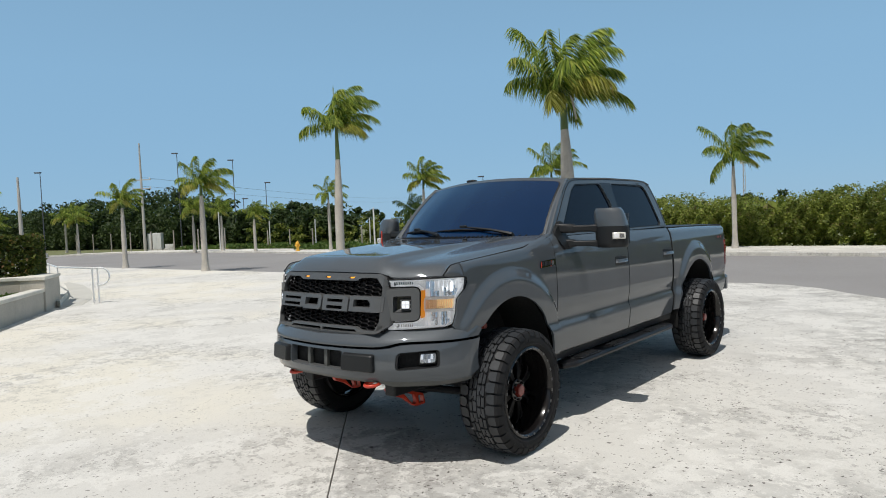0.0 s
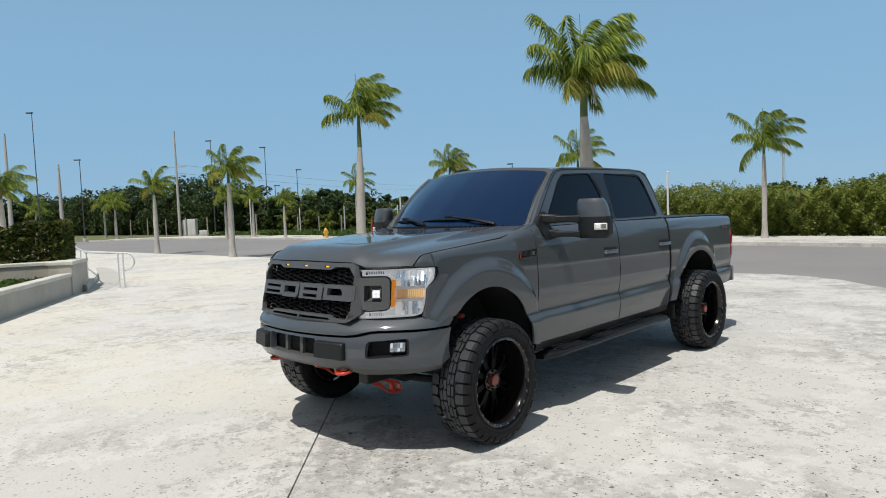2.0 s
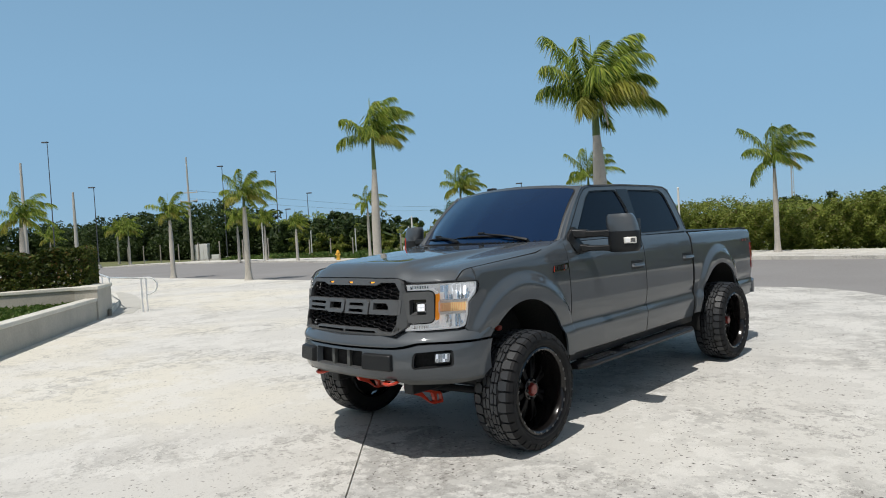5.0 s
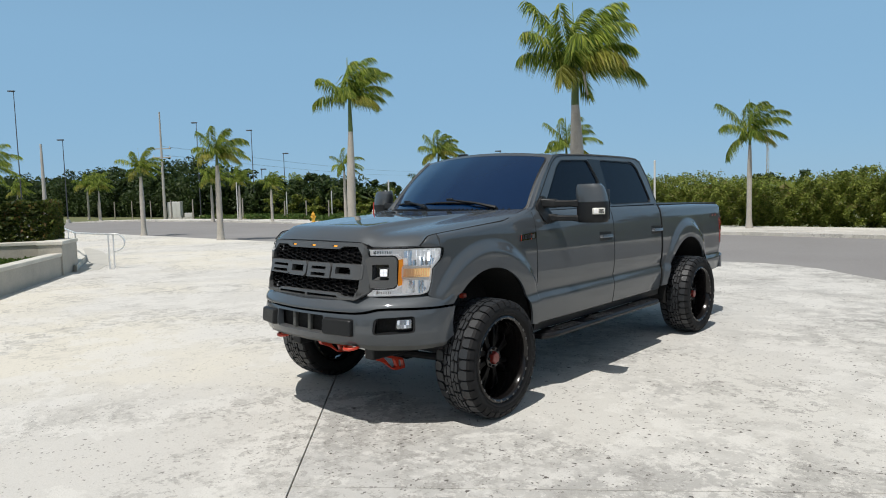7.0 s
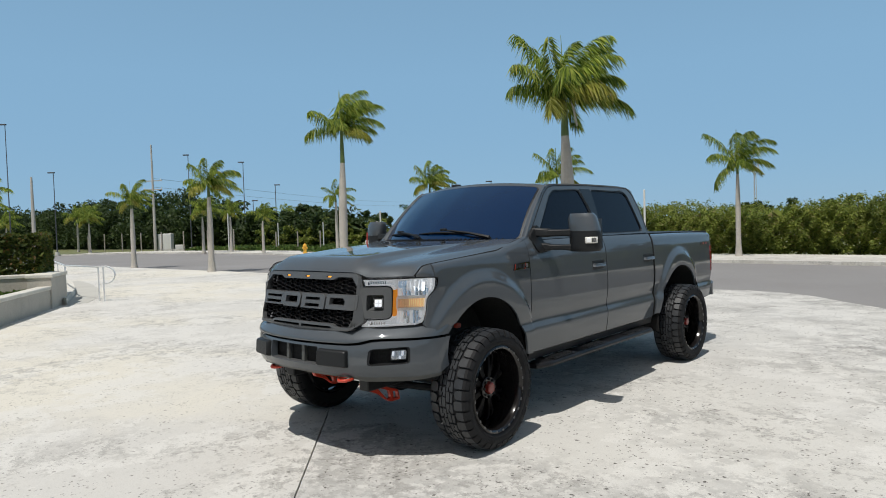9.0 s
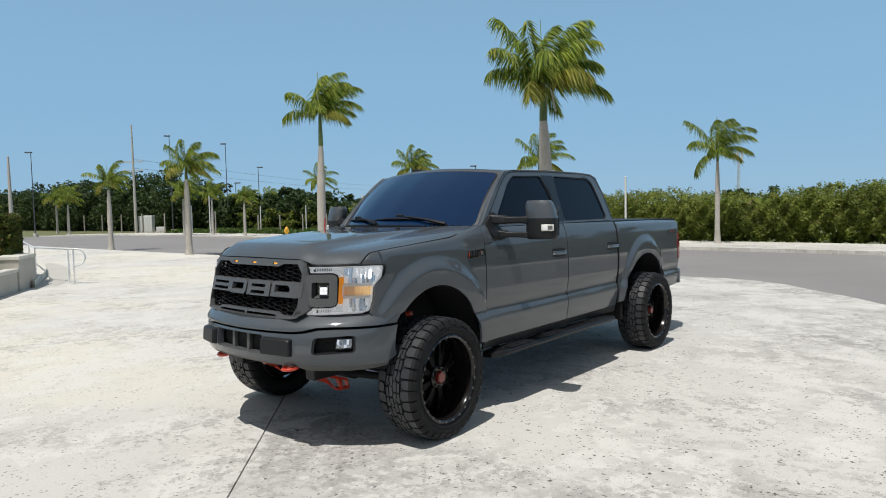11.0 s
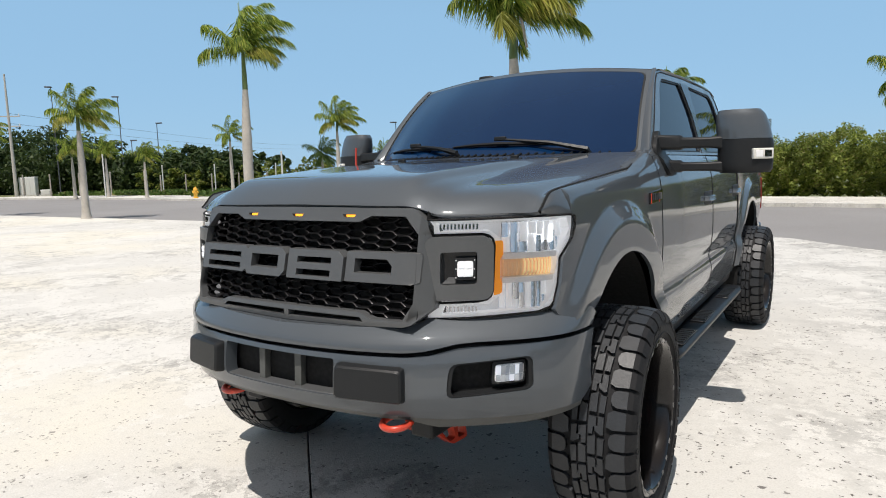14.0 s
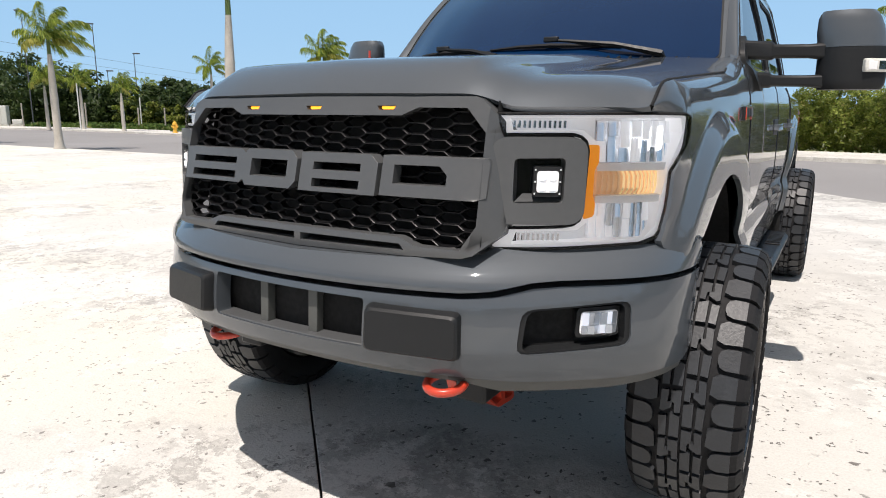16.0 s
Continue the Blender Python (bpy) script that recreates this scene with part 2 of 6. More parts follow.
SIGNAL = simple("mirror signal lens", (0.72, 0.71, 0.66), 0.2, metal=0.1, vary=0.15, scale=60, relief=0.1)
TAILRED = simple("red lens", (0.22, 0.012, 0.012), 0.15, vary=0.1, relief=0, coat=0.6)
LED_AMBER = glow("lit amber marker", (1.0, 0.40, 0.03), 1.6)
LED_WHITE = glow("lit white lamp", (0.93, 0.97, 1.0), 1.4)
LED_SOFT = glow("softly lit lamp chip", (0.62, 0.66, 0.72), 0.75)
GLASS_TINT = simple("limo tinted glass", (0.003, 0.006, 0.014), 0.015, vary=0.05, relief=0, spec=0.14)
GLASS_CLEAR = clear("clear lamp cover", (0.98, 0.98, 0.98), 1.4)
CONC_CREAM = concrete("cream concrete", (0.655, 0.622, 0.540), (0.575, 0.56, 0.525), 0.7, flakes=1.0)
CONC_GREY = concrete("pitted concrete", (0.585, 0.57, 0.53), (0.505, 0.495, 0.47), 1.0, 0.5)
CONC_KERB = concrete("kerb concrete", (0.60, 0.58, 0.52), (0.5, 0.48, 0.44), 0.3)
RAMPGREY = simple("smooth grey ramp concrete", (0.47, 0.455, 0.41), 0.9, vary=0.1, scale=1.2, fine=20, relief=0.15)
ASPHALT = asphalt("sun-bleached asphalt")
RENDERWALL = simple("painted wall render", (0.43, 0.40, 0.345), 0.85, vary=0.2, scale=1.6, fine=30, relief=0.2)
COPING = simple("white coping", (0.60, 0.575, 0.51), 0.8, vary=0.22, scale=2, fine=40, relief=0.2)
GALV = simple("galvanised steel", (0.78, 0.79, 0.79), 0.35, metal=0.45, vary=0.08, relief=0.02)
POLEGREY = simple("concrete pole", (0.42, 0.40, 0.36), 0.85, vary=0.12, scale=1.2, fine=25, relief=0.1)
POLEDARK = simple("bronze lamp pole", (0.07, 0.075, 0.085), 0.5, vary=0.15)
BOXGREY = simple("cabinet paint", (0.60, 0.60, 0.57), 0.5, vary=0.06)
LIPGREY = simple("milled lip marks", (0.09, 0.09, 0.09), 0.45, metal=0.4, vary=0.2)
HYDRANT = simple("yellow hydrant paint", (0.75, 0.42, 0.05), 0.5, vary=0.12)
TRUNK = simple("palm trunk bark", (0.42, 0.39, 0.345), 0.9, vary=0.22, scale=3, fine=26, relief=0.4)
SHAFT = simple("green crown shaft", (0.10, 0.145, 0.04), 0.45, vary=0.25, scale=4, relief=0.1)
WOOD = simple("grey post wood", (0.33, 0.30, 0.26), 0.85, vary=0.2, relief=0.2)
FROND = leafy("palm frond", (0.035, 0.10, 0.015), (0.48, 0.58, 0.09), (0.72, 0.66, 0.16), trans=0.5)
DARKFROND = leafy("dark palm frond", (0.02, 0.055, 0.012), (0.13, 0.20, 0.045), trans=0.4)
OLDFROND = leafy("old palm frond", (0.14, 0.16, 0.03), (0.50, 0.50, 0.09), (0.45, 0.34, 0.10), trans=0.45)
HEDGE = leafy("sea grape hedge leaves", (0.10, 0.145, 0.025), (0.34, 0.39, 0.075), (0.30, 0.24, 0.10), trans=0.42)
WOODS = leafy("scrub woodland leaves", (0.018, 0.040, 0.010), (0.085, 0.125, 0.035), trans=0.3)
PLANTER = leafy("clipped hedge leaves", (0.025, 0.05, 0.010), (0.17, 0.20, 0.035), (0.27, 0.13, 0.05))
GRASSM = leafy("grass blades", (0.06, 0.12, 0.02), (0.13, 0.20, 0.04), (0.28, 0.25, 0.10))
SOIL = simple("dry grass and soil", (0.14, 0.15, 0.06), 0.95, vary=0.35, scale=0.4, fine=8, relief=0.4)


# ---- building tools ----
def finish(name, me, mat, parent=None, label="", angle=35, bevel=0.0):
    me.materials.append(mat)
    for p in me.polygons:
        p.use_smooth = True
    me.set_sharp_from_angle(angle=radians(angle))
    ob = new(name, me)
    if parent is not None:
        ob.parent = parent
    if label:
        ob["label"] = label
    if bevel:
        b = ob.modifiers.new("bevel", "BEVEL")
        b.width, b.segments, b.limit_method, b.angle_limit = bevel, 2, "ANGLE", radians(42)
        b.harden_normals = False
    return ob


def part(name, bm, mat, parent=None, label="", angle=35, bevel=0.0, face=None):
    """Links a bmesh as one mesh object under a thing or a part. face: the way an open sheet looks."""
    bmesh.ops.recalc_face_normals(bm, faces=bm.faces)
    if face is not None:
        bm.normal_update()
        if sum((f.normal.dot(Vector(face)) for f in bm.faces), 0.0) < 0:
            bmesh.ops.reverse_faces(bm, faces=bm.faces)
    me = bpy.data.meshes.new(name)
    bm.to_mesh(me)
    bm.free()
    return finish(name, me, mat, parent, label, angle, bevel)


def thing(name, label, category, group="", at=(0, 0, 0)):
    ob = new(name)
    ob.location = at
    return tagged(ob, label, category, group)


def structure(ob, label=""):
    return tagged(ob, label, kind="structure")


def box(bm, x0, x1, y0, y1, z0, z1, m=None):
    r = bmesh.ops.create_cube(bm, size=1.0)
    for v in r["verts"]:
        v.co = Vector(((x0 + x1) / 2 + v.co.x * (x1 - x0), (y0 + y1) / 2 + v.co.y * (y1 - y0), (z0 + z1) / 2 + v.co.z * (z1 - z0)))
        if m is not None:
            v.co = m @ v.co
    return bm


def tube(bm, pts, radii, n=10, caps=True):
    """A round bar along a line of points."""
    pts = [Vector(p) for p in pts]
    if not isinstance(radii, (list, tuple)):
        radii = [radii] * len(pts)
    rings = []
    for i, p in enumerate(pts):
        d = (pts[min(i + 1, len(pts) - 1)] - pts[max(i - 1, 0)]).normalized()
        a = d.cross(Vector((0, 0, 1)) if abs(d.z) < 0.9 else Vector((1, 0, 0))).normalized()
        b = d.cross(a)
        rings.append([bm.verts.new(p + radii[i] * (math.cos(k * math.tau / n) * a + math.sin(k * math.tau / n) * b)) for k in range(n)])
    for r, s in zip(rings, rings[1:]):
        for k in range(n):
            bm.faces.new((r[k], r[(k + 1) % n], s[(k + 1) % n], s[k]))
    if caps:
        bm.faces.new(rings[0])
        bm.faces.new(rings[-1])
    return bm


def lathe_x(bm, profile, n=64, centre=(0, 0, 0), closed=False):
    """Turns a profile of (x, r) round the x axis."""
    cx, cy, cz = centre
    rings = [[bm.verts.new((cx + x, cy + r * math.cos(k * math.tau / n), cz + r * math.sin(k * math.tau / n))) for k in range(n)] for x, r in profile]
    loop = rings + [rings[0]] if closed else rings
    for r, s in zip(loop, loop[1:]):
        for k in range(n):
            bm.faces.new((r[k], r[(k + 1) % n], s[(k + 1) % n], s[k]))
    return bm


def sheet(bm, fn, nu, nv):
    """A grid of fn(u, v), u and v from 0 to 1."""
    g = [[bm.verts.new(fn(i / nu, j / nv)) for j in range(nv + 1)] for i in range(nu + 1)]
    for i in range(nu):
        for j in range(nv):
            bm.faces.new((g[i][j], g[i + 1][j], g[i + 1][j + 1], g[i][j + 1]))
    return bm


def along(pts, t):
    """The point at the share t of a broken line's length."""
    pts = [Vector(p) for p in pts]
    lens = [(b - a).length for a, b in zip(pts, pts[1:])]
    s = t * sum(lens)
    for a, b, k in zip(pts, pts[1:], lens):
        if s <= k or b is pts[-1]:
            return a.lerp(b, min(1, s / k) if k else 0)
        s -= k


def lerp_table(table, x):
    """Smooth value from rows of (x, value)."""
    xs = [r[0] for r in table]
    ys = [r[1] for r in table]
    return float(np.interp(x, xs, ys))


def soft_table(table, x, w):
    return (lerp_table(table, x - w) + 2 * lerp_table(table, x) + lerp_table(table, x + w)) / 4


def plate(outer, holes, depth, place, du=0.0, dv=0.0, skin=False):
    """A solid sheet cut from a flat outline with holes, sliced finely, then bent by place(u, v, d). skin: its face alone."""
    from mathutils.geometry import tessellate_polygon
    loops = [outer] + list(holes)
    flat = [p for lp in loops for p in lp]
    tris = tessellate_polygon([[Vector((u, v, 0)) for u, v in lp] for lp in loops])
    bm = bmesh.new()
    top = [bm.verts.new((u, v, 0)) for u, v in flat]
    low = [bm.verts.new((u, v, depth)) for u, v in flat]
    for t in tris:
        for vs, order in ((top, t),) if skin else ((top, t), (low, t[::-1])):
            try:
                bm.faces.new([vs[k] for k in order])
            except ValueError:
                pass
    o = 0
    if skin:
        bmesh.ops.delete(bm, geom=low, context="VERTS")
    for lp in () if skin else loops:
        for k in range(len(lp)):
            a, b = o + k, o + (k + 1) % len(lp)
            bm.faces.new((top[a], top[b], low[b], low[a]))
        o += len(lp)
    for axis, step in ((0, du), (1, dv)):
        if step:
            lo, hi = min(p[axis] for p in outer), max(p[axis] for p in outer)
            c = math.floor(lo / step) * step + step
            no = (1, 0, 0) if axis == 0 else (0, 1, 0)
            while c < hi - 1e-4:
                bmesh.ops.bisect_plane(bm, geom=bm.verts[:] + bm.edges[:] + bm.faces[:], dist=1e-5, plane_co=tuple(c * k for k in no), plane_no=no)
                c += step
    for v in bm.verts:
        v.co = place(*v.co)
    return bm


def mirrored(pts):
    """Completes the outline of a symmetric shape from its half with u >= 0."""
    return list(pts) + [(-u, v) for u, v in reversed(pts) if abs(u) > 1e-6]


def rounded(pts, r, n=3):
    """Rounds the corners of a closed outline."""
    out = []
    for i, p in enumerate(pts):
        a, p, b = Vector(pts[i - 1]), Vector(p), Vector(pts[(i + 1) % len(pts)])
        k = min(r, (a - p).length * 0.45, (b - p).length * 0.45)
        s, e = p + (a - p).normalized() * k, p + (b - p).normalized() * k
        for j in range(n + 1):
            t = j / n
            q = s * (1 - t) ** 2 + p * 2 * t * (1 - t) + e * t * t
            out.append((q.x, q.y))
    return out


def cloud(name, tris, mat, label, category, kind="stuff"):
    """Foliage from an array of (n, 4, 3) leaf quads, as one object."""
    n = len(tris)
    me = bpy.data.meshes.new(name)
    me.vertices.add(4 * n)
    me.vertices.foreach_set("co", np.asarray(tris, dtype=np.float32).reshape(-1))
    me.loops.add(4 * n)
    me.loops.foreach_set("vertex_index", np.arange(4 * n, dtype=np.int32))
    me.polygons.add(n)
    me.polygons.foreach_set("loop_start", np.arange(0, 4 * n, 4, dtype=np.int32))
    me.polygons.foreach_set("loop_total", np.full(n, 4, dtype=np.int32))
    me.update()
    me.materials.append(mat)
    ob = new(name, me)
    return tagged(ob, label, category, kind=kind)


def leaves(rng, centres, size, up=0.3):
    """Leaf quads at the given centres, turned at random, a little towards the sky."""
    n = len(centres)
    nrm = rng.normal(size=(n, 3))
    nrm[:, 2] = np.abs(nrm[:, 2]) + up
    nrm /= np.linalg.norm(nrm, axis=1)[:, None]
    a = np.cross(nrm, rng.normal(size=(n, 3)))
    a /= np.linalg.norm(a, axis=1)[:, None]
    b = np.cross(nrm, a)
    s = (size * rng.uniform(0.6, 1.35, n))[:, None]
    a, b = a * s, b * s * 0.55
    c = np.asarray(centres)
    return np.stack([c - a, c + b * 0.9 - a * 0.1, c + a, c - b * 0.9 - a * 0.1], axis=1)

# ---- ground, road and paving ----
def outline_slab(name, pts, z0, z1, mat, label):
    bm = plate(pts, [], 1.0, lambda u, v, d: Vector((u, v, z1 + (z0 - z1) * d)))
    return structure(part(name, bm, mat), label)


ground = bmesh.new()
sheet(ground, lambda u, v: Vector((-3000 + 6000 * u, -3000 + 6000 * v, -0.16)), 12, 12)
structure(part("ground", ground, SOIL), "flat dry grass and soil reaching the horizon")

KERB = [(-140, 20), (-72.08, 20.61), (-66.04, 25.38), (-54.00, 26.23), (-43.95, 25.88), (-33.90, 24.30), (-17.68, 23.22), (-4.54, 22.45), (3.65, 21.61), (20.60, 20.10), (60.00, 17.00)]
outline_slab("road", KERB + [(60, -60), (-140, -60)], -0.15, -0.07, ASPHALT, "wide sun-bleached grey asphalt road")

# Plaza slabs, split by two joints that cross at an angle.
PLAZA = [(-75, 11.8), (-32.26, 11.51), (-13.59, 11.62), (-1.89, 12.00), (-0.67, 12.05), (0.03, 11.90), (0.83, 11.38), (1.42, 10.71), (2.21, 9.93), (2.89, 9.05),
         (4.81, 6.43), (5.55, 3.00), (5.75, -1.50), (5.80, -8.00), (5.8, -30), (-75, -30)]
JOINT_A, DIR_A = Vector((-0.27, -0.62, 0)), Vector((-0.711, 0.703, 0)).normalized()
JOINT_B, DIR_B = Vector((0.88, -1.745, 0)), Vector((0.79, 0.613, 0)).normalized()


def plaza_slab(cuts, mat, label):
    bm = plate(PLAZA, [], 1.0, lambda u, v, d: Vector((u, v, -0.15 * d)))
    for co, no in cuts:
        r = bmesh.ops.bisect_plane(bm, geom=bm.verts[:] + bm.edges[:] + bm.faces[:], plane_co=co, plane_no=no, clear_outer=True)
        bmesh.ops.edgeloop_fill(bm, edges=[e for e in r["geom_cut"] if isinstance(e, bmesh.types.BMEdge)])
    bmesh.ops.triangulate(bm, faces=[f for f in bm.faces if len(f.verts) > 4])
    return structure(part("pavement", bm, mat, bevel=0.004), label)


NA = Vector((DIR_A.y, -DIR_A.x, 0))
NB = Vector((-DIR_B.y, DIR_B.x, 0))
GAP = 0.0045
plaza_slab([(JOINT_A - GAP * NA, NA)], CONC_CREAM, "cream sunlit concrete paving slab with worn patches")
plaza_slab([(JOINT_A + GAP * NA, -NA), (JOINT_B + GAP * NB, -NB)], CONC_GREY, "pale pitted concrete paving slab under the truck")
plaza_slab([(JOINT_A + GAP * NA, -NA), (JOINT_B - GAP * NB, NB)], CONC_GREY, "pale pitted concrete paving slab with open joint")

# Kerb stones along the far side of the road, and the strip of paving behind them.
def strip(pts, w0, w1):
    """A band of plan points between two offsets to the left of a line."""
    a, b = [], []
    for i, p in enumerate(pts):
        d = (Vector(pts[min(i + 1, len(pts) - 1)]) - Vector(pts[max(i - 1, 0)])).normalized()
        n = Vector((-d.y, d.x))
        a.append(tuple(Vector(p) + n * w0))
        b.append(tuple(Vector(p) + n * w1))
    return a + b[::-1]


outline_slab("kerb", strip(KERB[1:-1], 0, 0.3), -0.15, 0.06, CONC_KERB, "pale concrete kerb along the road")
outline_slab("far_pavement", strip([(-33.90, 24.30), (-17.68, 23.22), (-4.54, 22.45), (3.65, 21.61), (20.60, 20.10), (55.00, 17.40)], 0.31, 4.6), -0.15, 0.045, CONC_KERB, "bleached concrete verge behind the kerb")
outline_slab("left_pavement", strip([(-71.58, 21.32), (-66.04, 25.38), (-54.00, 26.23), (-43.95, 25.88), (-33.95, 24.35)], 0.31, 4.2), -0.15, 0.04, CONC_KERB, "bleached concrete verge beside the road")

# ---- planter, ramp wall and handrail ----
LN = Vector((0.549, 0.836, 0))


def wall_run(name, a, b, thick, z0, z1, mat, label, cap=None):
    d = (b - a).normalized()
    n = Vector((-d.y, d.x, 0))
    m = Matrix(((d.x, n.x, 0, a.x), (d.y, n.y, 0, a.y), (0, 0, 1, 0), (0, 0, 0, 1)))
    length = (b - a).length
    bm = bmesh.new()
    box(bm, 0, length, 0, thick, z0, z1, m)
    ob = structure(part(name, bm, mat, bevel=0.012), label)
    if cap:
        bm = bmesh.new()
        box(bm, -0.03, length + 0.03, -0.03, thick + 0.03, z1, z1 + cap, m)
        part("coping", bm, COPING, ob, bevel=0.015)
    return ob


RAMP = [(-14.30, 2.10), (-15.20, 2.44), (-16.47, 2.98), (-17.30, 3.32), (-18.20, 3.64), (-20.40, 4.34), (-23.50, 5.18), (-24.50, 5.90), (-21.65, 5.40), (-19.14, 4.69), (-17.45, 4.09), (-15.45, 3.27), (-14.31, 2.65)]
low_a, low_b = Vector((-4.33, -4.90, 0)), Vector((-13.83, 1.37, 0))
wall_run("wall_low", low_b, low_a, 0.24, -0.14, 0.47, RENDERWALL, "low rendered planter wall with white coping", 0.085)
HI_A, HI_B = Vector((-14.58, 1.56, 0)), Vector((-16.87, -3.23, 0))
wall_run("wall_planter", HI_A, HI_B, 0.32, -0.14, 0.75, RENDERWALL, "rendered planter wall with a pale coping", 0.09)
wall_run("wall_pier", Vector((-15.19, 1.90, 0)), Vector((-13.92, 1.15, 0)), 0.52, -0.14, 0.76, RENDERWALL, "rendered pier with pale coping at the end of the planter", 0.09)
outline_slab("kerb_ramp", [(-14.30, 2.12), (-14.70, 2.27), (-15.20, 2.46), (-15.85, 2.74), (-16.47, 3.00), (-17.30, 3.34), (-18.20, 3.66), (-20.40, 4.36), (-23.50, 5.20), (-26.00, 5.60), (-26.00, 4.90), (-22.00, 3.90), (-18.00, 2.70), (-15.60, 1.95)], -0.1, 0.17, COPING, "low curved white kerb platform beside the ramp")
outline_slab("ramp", RAMP, -0.02, 0.006, RAMPGREY, "smooth grey concrete ramp beside the planter")

rng = np.random.default_rng(5)


def hedge_box(name, a, b, width, z0, z1, count, size, mat, label):
    """A clipped hedge between two plan points."""
    d = (b - a).normalized()
    n = Vector((-d.y, d.x, 0))
    L = (b - a).length
    s = rng.uniform(0, L, count)
    w = width * rng.random(count)
    z = rng.uniform(z0, z1, count)
    face = rng.integers(0, 5, count)
    z = np.where(face == 0, z1 - np.abs(rng.normal(0, 0.06, count)), z)
    w = np.where(face == 1, np.abs(rng.normal(0, 0.06, count)), np.where(face == 2, width - np.abs(rng.normal(0, 0.06, count)), w))
    s = np.where(face == 3, np.abs(rng.normal(0, 0.06, count)), np.where(face == 4, L - np.abs(rng.normal(0, 0.06, count)), s))
    wob = 0.07 * np.sin(s * 3.1) + 0.05 * np.sin(s * 7.3 + 1) + 0.04 * np.sin(w * 5)
    z = np.where(z > z1 - 0.3, z + wob, z)
    c = np.stack([a.x + d.x * s + n.x * w, a.y + d.y * s + n.y * w, z], axis=1)
    return cloud(name, leaves(rng, c, size), mat, label, "hedge")


hedge_box("clipped_hedge", Vector((-14.70, 1.76, 0)), Vector((-17.06, -3.23, 0)), -1.5, 0.70, 1.78, 44000, 0.06, PLANTER, "clipped dark green hedge growing in the raised planter")
c = np.stack([rng.uniform(-17.0, -9.0, 9000), rng.uniform(-4.0, 1.8, 9000), np.full(9000, 0.40)], axis=1)
side = (c[:, 0] + 14.35) * LN.x + (c[:, 1] - 1.92) * LN.y
c = c[(side < -0.27) & ((c[:, 0] + 14.85) * 0.86 - (c[:, 1] - 2.15) * 0.51 > 0.35)]
c[:, 2] += rng.uniform(0, 0.06, len(c))
cloud("planter_grass", leaves(rng, c, 0.07, up=-0.2), GRASSM, "green grass in the low planter", "grass")
bm = bmesh.new()
vs = [bm.verts.new(p) for p in ((-14.20, 1.75, 0.40), (-16.78, -3.42, 0.40), (-12.00, -4.75, 0.40), (-4.50, -4.75, 0.40), (-13.86, 1.55, 0.40))]
bm.faces.new(vs)
structure(part("planter_soil", bm, SOIL), "soil in the low planter")


def handrail():
    t = thing("handrail", "galvanised tubular handrail with a looped end beside the ramp", "handrail", at=(-14.29, 2.99, 0))
    for dx in (-0.055, 0.045):
        bm = bmesh.new()
        tube(bm, [(dx, dx * 0.9, 0), (dx, dx * 0.9, 0.92)], 0.021)
        part("post", bm, GALV, t)
    bm = bmesh.new()
    pts = [(-9.0, 1.6, 0.93), (-2.2, -0.15, 0.93), (-0.1, -0.09, 0.93), (0.10, 0.08, 0.93)]
    for k in range(1, 12):
        a = math.pi * k / 11
        pts.append((0.10 + 0.18 * math.sin(a), 0.08 + 0.16 * math.sin(a), 0.93 - 0.225 * (1 - math.cos(a))))
    pts.append((0.045, 0.04, 0.475))
    tube(bm, pts, 0.021)
    part("rail", bm, GALV, t)
    for x, y in ((-2.2, -0.15), (-5.6, 0.75)):
        bm = bmesh.new()
        tube(bm, [(x, y, 0), (x, y, 0.93)], 0.021)
        part("post", bm, GALV, t)


handrail()

# ---- palms ----
WIND = Vector((0.80, 0.58, 0.0))


